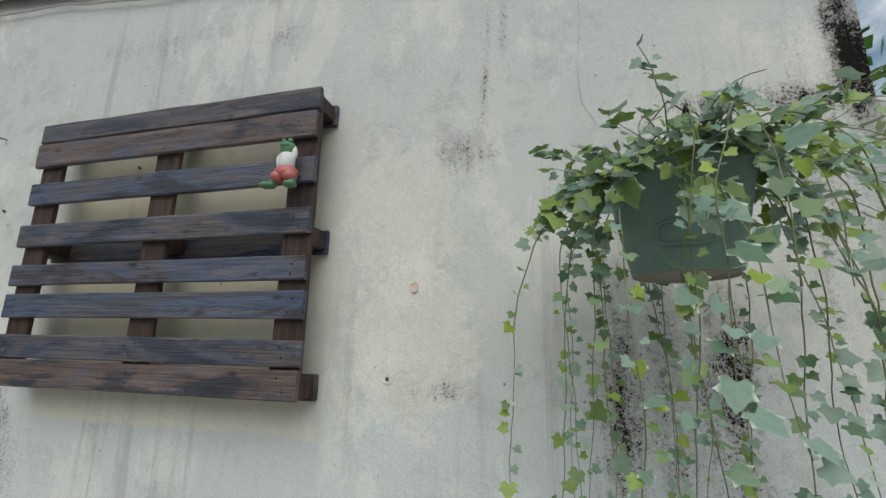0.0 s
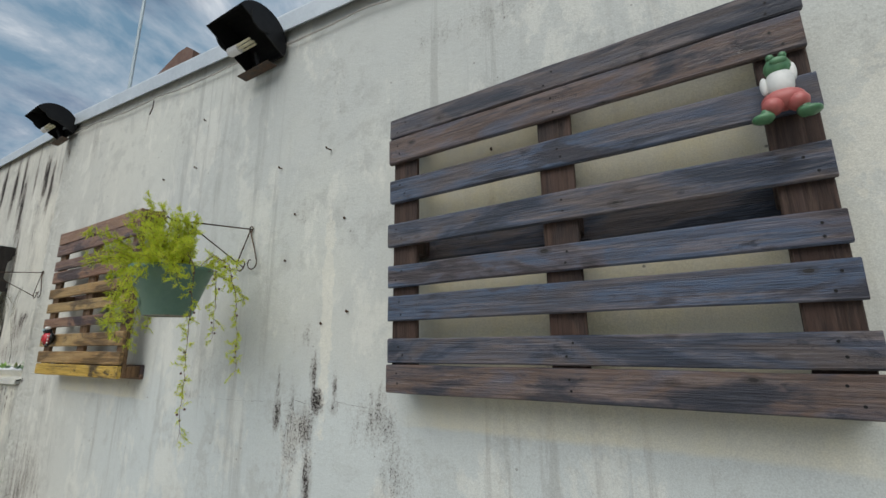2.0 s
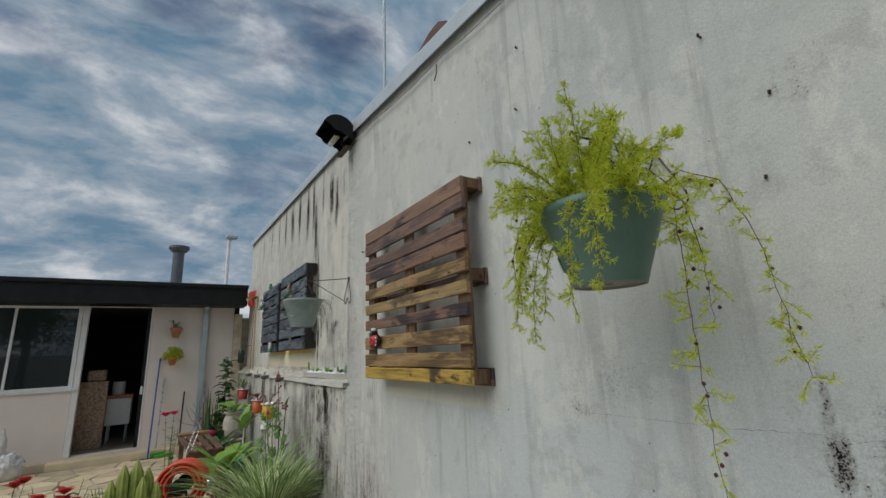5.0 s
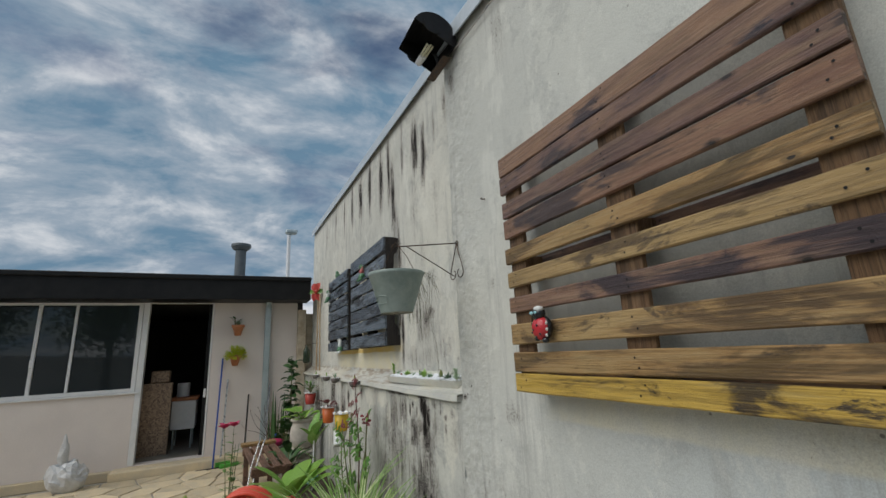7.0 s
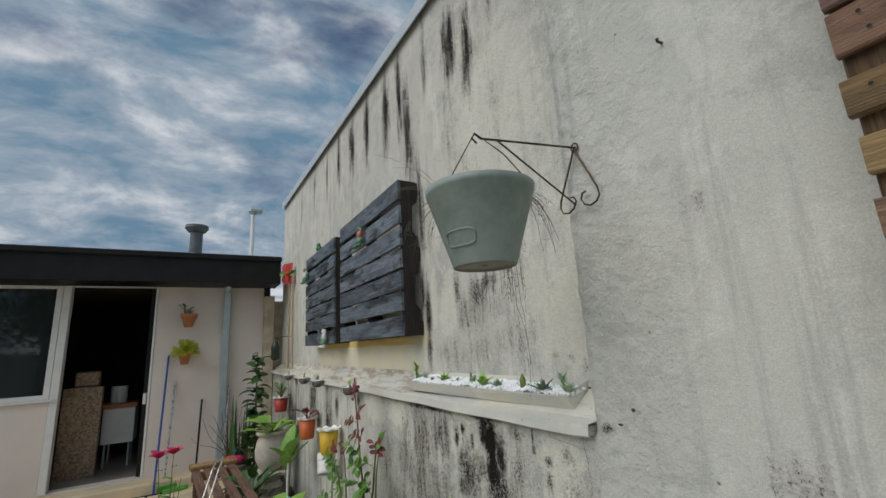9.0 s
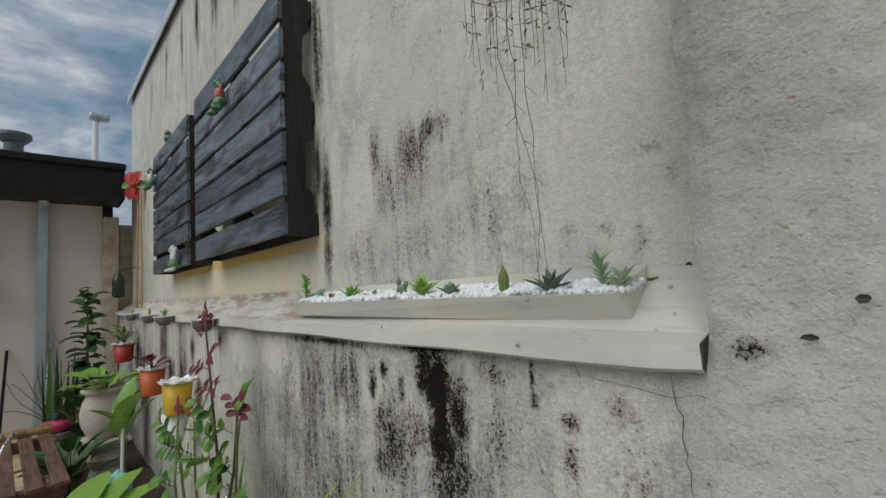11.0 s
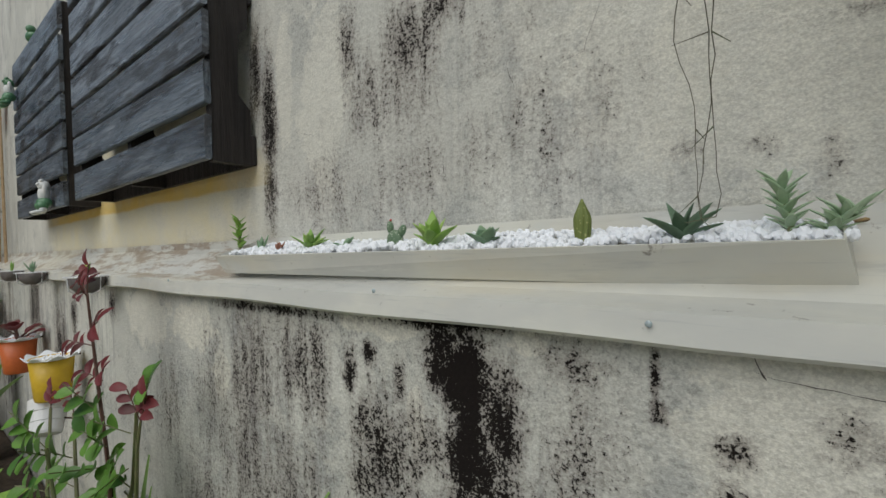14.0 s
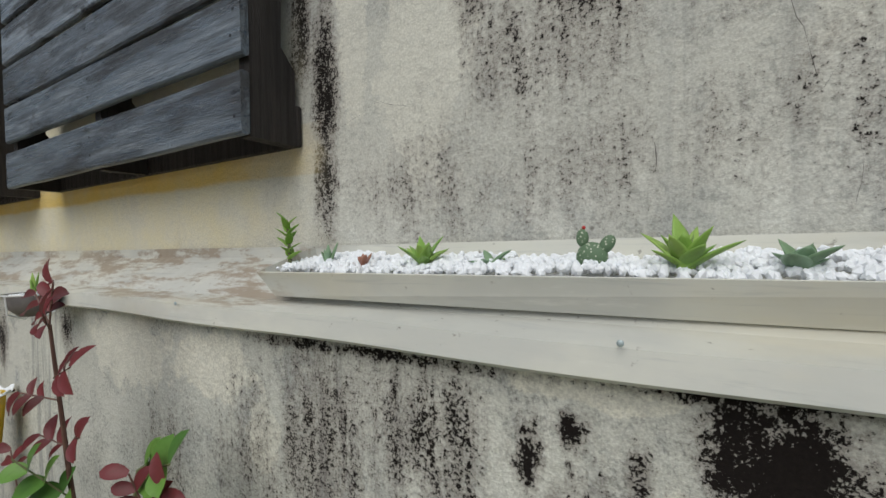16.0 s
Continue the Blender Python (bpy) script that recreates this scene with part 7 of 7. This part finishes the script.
crack("trim_crack_7", [(-3.518, 1.335), (-3.323, 1.346), (-3.28, 1.33), (-3.181, 1.356), (-3.12, 1.345), (-3.05, 1.342), (-2.947, 1.362), (-2.80, 1.35)], 1.5355, 0.0030, 0.004, seed=7)
crack("trim_crack_8", [(-6.923, 1.711), (-6.91, 1.66), (-6.899, 1.615), (-6.93, 1.57), (-6.976, 1.546)], 1.664, 0.0014, 0.003, seed=8)
crack("trim_crack_9", [(-4.0, 1.33), (-3.8, 1.335), (-3.518, 1.335)], 1.5355, 0.0018, 0.004, seed=9)
crack("trim_crack_10", [(-6.594, 1.29), (-6.590, 1.275), (-6.584, 1.266)], 1.535, 0.0036, 0.002, seed=10)
crack("trim_crack_11", [(-6.86, 1.60), (-6.868, 1.56), (-6.862, 1.52), (-6.87, 1.47)], 1.664, 0.0014, 0.002, seed=11)


def chip(name, x, z, y, rx, rz, material, label, seed=0):
    random.seed(seed)
    bm = bmesh.new()
    n = 14
    c = bm.verts.new((x, y + 0.001, z))
    ring = [bm.verts.new((x + rx * rnd(0.7, 1.1) * math.cos(2 * math.pi * k / n), y - 0.0015, z + rz * rnd(0.7, 1.1) * math.sin(2 * math.pi * k / n))) for k in range(n)]
    for k in range(n):
        bm.faces.new((c, ring[k], ring[(k + 1) % n]))
    setting(name, bm, material, label)


M_BRICKRED = simple("bare_brick_pink", (0.62, 0.48, 0.41), (0.56, 0.43, 0.36), 20, 0.9)
M_BAREW = simple("bare_pale_plaster", (0.72, 0.70, 0.65), (0.62, 0.6, 0.56), 20, 0.9)
chip("trim_chip_1", -1.098, 1.766, 1.536, 0.017, 0.019, M_BRICKRED, "chip showing pink brick", 1)
chip("trim_chip_2", -1.173, 1.49, 1.536, 0.016, 0.016, M_BAREW, "pale hole in the plaster", 2)
chip("trim_chip_3", -1.172, 1.49, 1.5345, 0.006, 0.008, M_CRACK, "dark hole in the plaster", 3)
chip("trim_chip_4", -6.291, 1.346, 1.526, 0.010, 0.004, M_CRACK, "dark slot in the plaster", 4)
chip("trim_chip_5", -6.244, 1.388, 1.526, 0.007, 0.006, M_CRACK, "dark hole in the plaster", 5)
chip("trim_chip_6", -6.28, 1.62, 1.526, 0.005, 0.003, M_BRICKRED, "chip showing pink brick", 6)
chip("trim_chip_7", -6.446, 1.436, 1.663, 0.006, 0.007, M_CRACK, "rusted hole above the flashing", 7)
chip("trim_chip_8", -6.420, 1.428, 1.663, 0.007, 0.012, M_CRACK, "dark hole beside the cables", 8)
chip("trim_chip_9", -6.30, 1.47, 1.526, 0.004, 0.004, M_BRICKRED, "chip showing brick", 9)
edge_wire = thing("edge_cable", pose(-6.424, 1.60, 1.43), "pale cable running up the plaster edge", "cable")
part("cable", tube(bmesh.new(), [(0.007, 0.03, -0.02), (0.010, 0.02, 0.08), (0.013, 0.02, 0.20), (0.004, 0.02, 0.6), (0.010, 0.02, 1.4), (0.010, 0.02, 2.1)], 0.0024, 6), M_BAREW, edge_wire)
part("second_cable", tube(bmesh.new(), [(0.012, 0.03, -0.02), (0.016, 0.025, 0.10), (0.014, 0.02, 0.22), (0.010, 0.02, 0.6), (0.016, 0.02, 1.4), (0.014, 0.02, 2.1)], 0.0022, 6), M_BAREW, edge_wire)
for x, z, y in ((-6.68, 1.318, 1.499), (-7.085, 1.335, 1.499), (-6.47, 1.405, 1.640), (-7.9, 1.33, 1.499)):
    scr = thing("flashing_screw", pose(x, y, z), "grey screw head in the flashing", "screw", "screws in the flashing")
    part("head", ball(bmesh.new(), (0, 0, 0), 0.0038, 1, 0.5, 1, 10), M_GALV, scr)

# --- things on the roofs behind the wall
ant = thing("antenna_pole", pose(-6.48, 1.96, 3.2), "tall thin grey antenna pole behind the wall", "pole")
part("pole", tube(bmesh.new(), [(0, 0, 0), (0.02, 0, 2.2), (0.05, 0, 4.5)], 0.016, 8), M_GALV, ant)
nr = thing("neighbour_roof", pose(-5.35, 2.3, 3.18), "dark brown tiled roof edge seen over the wall", "roof", "", "structure")
M_TILE = simple("dark_brown_tile", (0.11, 0.06, 0.045), (0.15, 0.085, 0.06), 12, 0.8)
bm = bmesh.new()
prof = [(0.0, 0.0), (0.02, 1.02), (-0.10, 1.10), (-0.25, 1.10), (-1.30, 0.78), (-1.3, 0.0)]
a = [bm.verts.new((x, -0.32, z)) for x, z in prof]
b = [bm.verts.new((x, 1.6, z)) for x, z in prof]
bm.faces.new(a)
bm.faces.new(b[::-1])
for k in range(len(prof)):
    bm.faces.new((a[k], b[k], b[(k + 1) % len(prof)], a[(k + 1) % len(prof)]))
part("roof_edge", bm, M_TILE, nr)
vent = thing("water_tank", pose(-7.15, 2.25, -0.03), "pale grey box tank behind the wall", "tank")
part("box", boxes((-0.30, 0.30, -0.25, 0.25, 0, 4.25), bevel=0.03), M_GALV, vent)


# --- by the house
def cone_pot(p, r, h, label):
    top = thing("terracotta_pot", pose(*p), label, "flower pot", "pots on the house front")
    part("body", lathe(bmesh.new(), [(0, 0), (r * 0.45, 0.0), (r * 0.82, h * 0.75), (r * 0.95, h * 0.78), (r, h), (r * 0.9, h), (r * 0.8, h * 0.85), (0, h * 0.85)], 24), M_TERRA, top, smooth=True)
    part("hook", tube(bmesh.new(), [(0, 0, h * 0.8), (-0.11, 0, h * 0.95)], 0.005, 5), M_WIRE, top)
    return top


cone_pot((-12.385, 0.405, 2.0), 0.105, 0.18, "terracotta pot with dark succulents on the house wall")
cone_pot((-12.385, 0.39, 1.50), 0.095, 0.17, "terracotta pot with bright fern on the house wall")
rosette((-12.385, 0.405, 2.17), 16, 0.09, 0.03, L_SUCG, "dark succulents in the terracotta pot", (0.2, 1.6), seed=50)
leafy(pose(-12.385, 0.36, 2.17), leaf_mesh("leaf", L_DARK, 0.05, 0.03, None, 0.5), 6, (0.06, 0.14), 0.10, "thin dark sprig in the terracotta pot", (0.5, 1.2), seed=51)
random.seed(52)
bf = thing("bushy_fern", pose(-12.385, 0.39, 1.66), "round bushy yellow-green fern in the terracotta pot", "plant")
st, nd = Raw(), Raw()
for k in range(70):
    a, e = rnd(0, 6.283), rnd(-0.35, 1.3)
    d = Vector((math.cos(a) * math.cos(e), math.sin(a) * math.cos(e), math.sin(e)))
    q = [d * 0.17 * j / 6 for j in range(7)]
    st.stem(q, 0.001, 3)
    for c in q[2:]:
        needle_tuft(nd, c, 22, 0.035, width=0.0016)
st.ob("stem", M_STEM, bf, "", "stuff")
nd.ob("foliage", L_FERN, bf, "soft yellow-green needles", "stuff")


def broom(p, lean, length, material, label, head=None, head_mat=None, cat="broom"):
    top = thing(cat.replace(" ", "_"), pose(*p), label, cat)
    part("handle", tube(bmesh.new(), [(0, 0, 0.02), (lean[0], lean[1], length)], 0.013, 8), material, top)
    if head:
        part("head", boxes(head, bevel=0.012), head_mat, top)
    return top


M_BLUE = simple("blue_plastic_handle", (0.02, 0.07, 0.34), (0.03, 0.09, 0.38), 10, 0.4)
M_GREENP = simple("bright_green_plastic", (0.10, 0.44, 0.06), (0.08, 0.38, 0.05), 10, 0.4)
M_PINKP = simple("hot_pink_plastic", (0.62, 0.05, 0.16), (0.55, 0.04, 0.14), 10, 0.4)
M_SILV = simple("silver_tube", (0.55, 0.55, 0.55), (0.45, 0.45, 0.45), 10, 0.3, 0.7)
broom((-12.12, 0.17, -0.03), (-0.37, 0.03, 0), 1.66, M_BLUE, "broom with a blue handle and black bristles against the house", (-0.03, 0.03, -0.24, 0.12, 0.0, 0.035), M_BLACK)
broom((-12.17, 0.27, 0.115), (-0.31, 0.03, 0), 1.17, M_SILV, "thin silver mop handle against the house", None, None, "mop")
broom((-12.17, 0.60, 0.115), (-0.31, 0.03, 0), 0.90, M_BLACK, "thin dark rod against the house", None, None, "rod")
broom((-12.17, 0.90, 0.115), (-0.31, 0.06, 0), 1.05, M_SILV, "silver handle leaning beside the rain pipe", None, None, "rod")
dp = thing("dustpan", pose(-12.08, 0.40, -0.03, 0, 0, 20), "bright green dustpan on the paving", "dustpan")
part("tray", boxes((-0.13, 0.13, -0.17, 0.17, 0.0, 0.022), (-0.13, -0.11, -0.17, 0.17, 0.02, 0.10), bevel=0.006), M_GREENP, dp)
part("bristles", boxes((-0.02, 0.02, -0.14, 0.14, 0.024, 0.08), bevel=0.01), M_GREENP, dp)

bag = thing("plastic_sack", pose(-12.05, -1.56, -0.03), "crumpled white plastic sack beside the house", "sack")
bm = bmesh.new()
ball(bm, (0, 0, 0.19), 0.22, 0.8, 1.0, 0.95, 26)
for v in bm.verts:
    k = 1 + 0.22 * noise.noise(v.co * 9) + 0.12 * noise.noise(v.co * 22)
    v.co = Vector((v.co.x * k, v.co.y * k, max(0.0, v.co.z * k)))
part("body", bm, simple("crinkled_white_plastic", (0.66, 0.66, 0.66), (0.5, 0.5, 0.5), 12, 0.35, 0.0, 0.6), bag)
bm = bmesh.new()
ball(bm, (0.02, -0.07, 0.50), 0.10, 0.5, 0.6, 1.8, 18)
for v in bm.verts:
    v.co *= 1 + 0.20 * noise.noise(v.co * 17)
part("neck", bm, bag.children[0].data.materials[0], bag)

W_BENCH = wood("reddish_bench_wood", [(0.17, 0.095, 0.070), (0.22, 0.125, 0.085), (0.14, 0.08, 0.065)], 0.6, stain=(0.05, 0.035, 0.03), stain_amount=0.4, wear=(0.3, 0.2, 0.14), wear_amount=0.3)
bench = thing("slatted_bench", pose(-10.25, 0.78, -0.03, 0, 0, 3), "low reddish-brown pallet bench with a bare plank", "bench")
for k in range(4):
    part("slat", board(1.45, 0.075, 0.022, 0.0, 60 + k), W_BENCH, bench).matrix_basis = pose(-0.72, -0.20 + 0.11 * k, 0.482, -90, 0, 0)
for x in (-0.62, 0.62):
    part("crossbar", boxes((x - 0.04, x + 0.04, -0.20, 0.20, 0.38, 0.456), bevel=0.006), W_BENCH, bench)
    for y in (-0.15, 0.15):
        part("leg", boxes((x - 0.03, x + 0.03, y - 0.03, y + 0.03, 0.0, 0.38), bevel=0.006), W_BENCH, bench)
part("plank", boxes((-0.78, -0.62, -0.22, 0.22, 0.484, 0.52), bevel=0.006), W_OCHRE, bench, "bare orange-brown plank")
chair = thing("folding_frame", pose(-9.75, 0.66, 0.44), "bent chrome tube frame leaning on the bench", "frame")
for y in (0.0, 0.05):
    part("tube", tube(bmesh.new(), [(0.35, -0.12 + y, -0.42), (0.10, -0.05 + y, 0.0), (-0.12, 0.03 + y, 0.20), (-0.22, 0.06 + y, 0.245), (-0.26, 0.07 + y, 0.22)], 0.008, 8), M_SILV, chair)
pp = thing("colourful_pot", pose(-11.45, 1.0, 0.02), "pink and blue plastic bucket by the bench", "bucket")
part("body", lathe(bmesh.new(), [(0, 0), (0.10, 0), (0.12, 0.3), (0, 0.3)], 18), M_CONC, pp)
part("cloth", ball(bmesh.new(), (0, 0, 0.36), 0.11, 1, 1.1, 0.6), M_PINKP, pp, "pink cloth", True)
part("lid", ball(bmesh.new(), (-0.03, 0, 0.43), 0.07, 1, 1, 0.5), M_BLUE, pp, "blue cloth", True)
setting("trim_bed_edge", boxes((-11.6, -9.6, 0.93, 1.0, -0.03, 0.30), bevel=0.02), M_CONC, "concrete edge of the planting bed")

# hose reel
reel = thing("hose_reel", pose(-8.0, 0.52, -0.03, 0, 0, -18), "red garden hose wound on a dark reel stand", "hose reel")
M_HOSE = simple("orange_red_hose", (0.72, 0.085, 0.045), (0.62, 0.07, 0.035), 14, 0.4)
for k in range(7):
    for j in range(3):
        r = 0.13 + 0.038 * j + 0.004 * (k % 2)
        x = -0.08 + 0.027 * k
        part("hose_turn", tube(bmesh.new(), [(x, r * math.cos(q), 0.46 + r * math.sin(q)) for q in (2 * math.pi * i / 26 for i in range(27))], 0.0125, 6, False), M_HOSE, reel, "", True)
for x in (-0.105, 0.105):
    part("flange", tube(bmesh.new(), [(x - 0.006, 0, 0.46), (x + 0.006, 0, 0.46)], 0.075, 24), M_BLACK, reel)
    part("stand", tube(bmesh.new(), [(x * 1.3, -0.24, 0.0), (x * 1.3, -0.05, 0.46), (x * 1.3, 0.05, 0.46), (x * 1.3, 0.24, 0.0)], 0.014, 8), M_BLACK, reel)
part("clip", boxes((-0.12, 0.12, -0.262, -0.225, 0.43, 0.50), bevel=0.01), M_CHROME, reel)
part("clip", boxes((-0.12, 0.12, 0.225, 0.262, 0.43, 0.50), bevel=0.01), M_CHROME, reel)


# flowers in front of the house
def flower_bush(p, h, n, petal, label, seed, leaf=L_MID, spread=0.25, blooms=3):
    random.seed(seed)
    top = thing("flowering_plant", pose(*p), label, "plant", "flowering plants")
    lm, pm = leaf_mesh("leaf", leaf, 0.078, 0.034, None, 0.5), leaf_mesh("petal", petal, 0.068, 0.060, None, 0.3, 4)
    for k in range(n):
        a = rnd(0, 6.283)
        tip = Vector((spread * rnd(0.2, 1) * math.cos(a), spread * rnd(0.2, 1) * math.sin(a), h * rnd(0.7, 1.0)))
        part("stalk", tube(bmesh.new(), [(0, 0, 0), tuple(tip * 0.5 + Vector((0, 0, 0.05))), tuple(tip)], [0.005, 0.004, 0.002], 5), M_STEM, top)
        for i in range(9):
            f = 0.3 + 0.7 * i / 9
            q = tip * f
            b = i * 2.4
            piece("leaf", lm, top, aim(q, (math.cos(b), math.sin(b), 0.4), (0, 0, 1), rnd(0.7, 1.1)))
        if k < blooms:
            for i in range(9):
                b = i * 2.4
                piece("petal", pm, top, aim(tip, (math.cos(b), math.sin(b), 0.3 + 0.12 * i), (0, 0, 1), rnd(0.9, 1.2)))
    return top


flower_bush((-9.0, 0.40, -0.03), 1.0, 5, L_PINK, "thin rose with pink blooms", 71, spread=0.10, blooms=2)
flower_bush((-7.5, -0.30, -0.03), 0.72, 24, L_REDF, "low bush with small red flowers", 72, L_DARK, 0.28, 4)
flower_bush((-7.5, -0.62, -0.03), 0.74, 24, L_REDF, "low bush with small red flowers", 73, L_DARK, 0.28, 3)
flower_bush((-7.7, 0.0, -0.03), 0.62, 18, L_REDF, "low dark green bush", 74, L_MID, 0.25, 1)
flower_bush((-8.3, 0.85, -0.03), 0.45, 10, L_REDF, "low bush with reddish leaves beside the hose", 75, L_RED, 0.18, 2)
rc = thing("ribbed_cactus", pose(-7.5, 0.16, -0.03), "clump of tall ribbed yellow-green cactus columns", "cactus")
M_RIB = simple("yellow_green_cactus", (0.22, 0.28, 0.05), (0.30, 0.34, 0.08), 18, 0.55)
for k, (x, y, h, r) in enumerate(((0, 0, 0.82, 0.045), (0.02, -0.085, 0.80, 0.042), (-0.05, 0.08, 0.74, 0.04), (0.05, 0.15, 0.64, 0.036), (0.03, -0.16, 0.70, 0.038), (0.08, 0.05, 0.70, 0.038))):
    bm = bmesh.new()
    rings = []
    for i in range(9):
        f = i / 8
        rr = r * (1 if f < 0.8 else math.sqrt(max(0.02, 1 - ((f - 0.8) / 0.2) ** 2)))
        rings.append([bm.verts.new((x + rr * (1 + 0.2 * math.cos(7 * q)) * math.cos(q), y + rr * (1 + 0.2 * math.cos(7 * q)) * math.sin(q), h * f)) for q in (2 * math.pi * j / 28 for j in range(28))])
    for a, b in zip(rings, rings[1:]):
        for j in range(28):
            bm.faces.new((a[j], a[(j + 1) % 28], b[(j + 1) % 28], b[j]))
    bm.faces.new(rings[-1])
    part("column", bm, M_RIB, rc, "", True)


# --- trees beyond, far off and in the panes
def tree(p, h, crown, label, seed, leaves=2600, tone=L_MID):
    random.seed(seed)
    top = thing("tree", pose(*p), label, "tree", "trees beyond the garden")
    tr = bmesh.new()
    tube(tr, [(0, 0, 0), (0.1, 0, h * 0.3), (0.0, 0.1, h * 0.6)], [0.22, 0.17, 0.10], 9)
    part("trunk", tr, M_TWIG, top, "", True)
    raw, limbs = Raw(), Raw()
    for k in range(16):
        a, e = rnd(0, 6.283), rnd(0.1, 1.3)
        tip = Vector((math.cos(a) * math.cos(e) * crown, math.sin(a) * math.cos(e) * crown, h * 0.55 + math.sin(e) * crown * 0.9))
        limbs.stem([(0, 0, h * rnd(0.3, 0.55)), tuple(tip * 0.6 + Vector((0, 0, h * 0.1))), tuple(tip)], 0.07, 5)
        for _ in range(leaves // 16):
            c = tip * rnd(0.6, 1.08) + Vector((rnd(-1, 1), rnd(-1, 1), rnd(-0.8, 0.8))) * crown * 0.28
            d = Vector((rnd(-1, 1), rnd(-1, 1), rnd(-1, 0.5))).normalized()
            s = d.cross(Vector((rnd(-1, 1), rnd(-1, 1), 1))).normalized() * 0.07
            raw.quad(c, c + d * 0.1 + s, c + d * 0.2, c + d * 0.1 - s)
    limbs.ob("limbs", M_TWIG, top, "", "stuff")
    raw.ob("crown", tone, top, "loose uneven crown of small leaves", "stuff")
    return top


tree((-31, -9.8, 0), 6.4, 1.9, "pale green tree far behind the house", 81)
tree((2.9, 4.6, 0), 4.6, 1.7, "leafy tree behind the garden wall", 82, 4200)
tree((9, -6.0, 0), 6.5, 2.6, "leafy tree at the end of the garden", 83, 3600, L_DARK)
tree((8, -12.0, 0), 7.5, 2.8, "leafy tree beyond the garden wall", 84, 3600, L_DARK)

# --- paving of irregular flat stones before the house
paving = thing("pavement_flagstones", pose(0, 0, -0.03), "irregular ochre flagstones with sandy joints", "paving", "", "structure")
random.seed(91)
X0, X1, Y0, Y1 = -12.18, -7.2, -3.4, 0.92
bmj = boxes((X0, X1, Y0, Y1, 0.0, 0.012))
part("joint_bed", bmj, M_CONC, paving, "sandy joints")
cells = []
nx, ny = 14, 12
sites = [(X0 + (X1 - X0) * (i + rnd(0.1, 0.9)) / nx, Y0 + (Y1 - Y0) * (j + rnd(0.1, 0.9)) / ny) for i in range(nx) for j in range(ny)]
for k, (sx, sy) in enumerate(sites):
    poly = [(X0, Y0), (X1, Y0), (X1, Y1), (X0, Y1)]
    for m, (ox, oy) in enumerate(sites):
        if m == k or abs(ox - sx) > 1.3 or abs(oy - sy) > 1.3:
            continue
        mx, my, ax, ay = (sx + ox) / 2, (sy + oy) / 2, ox - sx, oy - sy
        ln = math.hypot(ax, ay)
        mx, my = mx - ax / ln * 0.011, my - ay / ln * 0.011
        res = []
        for i in range(len(poly)):
            p, q = poly[i], poly[(i + 1) % len(poly)]
            dp_, dq = (p[0] - mx) * ax + (p[1] - my) * ay, (q[0] - mx) * ax + (q[1] - my) * ay
            if dp_ <= 0:
                res.append(p)
            if (dp_ < 0) != (dq < 0):
                f = dp_ / (dp_ - dq)
                res.append((p[0] + f * (q[0] - p[0]), p[1] + f * (q[1] - p[1])))
        poly = res
        if len(poly) < 3:
            break
    if len(poly) < 3:
        continue
    bm = bmesh.new()
    hgt = rnd(0.026, 0.034)
    a = [bm.verts.new((x - sx, y - sy, 0.010)) for x, y in poly]
    b = [bm.verts.new(((x - sx) * 0.97, (y - sy) * 0.97, hgt)) for x, y in poly]
    bm.faces.new(b)
    for i in range(len(poly)):
        j = (i + 1) % len(poly)
        bm.faces.new((a[i], a[j], b[j], b[i]))
    part("stone", bm, M_STONE, paving).location = (sx, sy, 0)
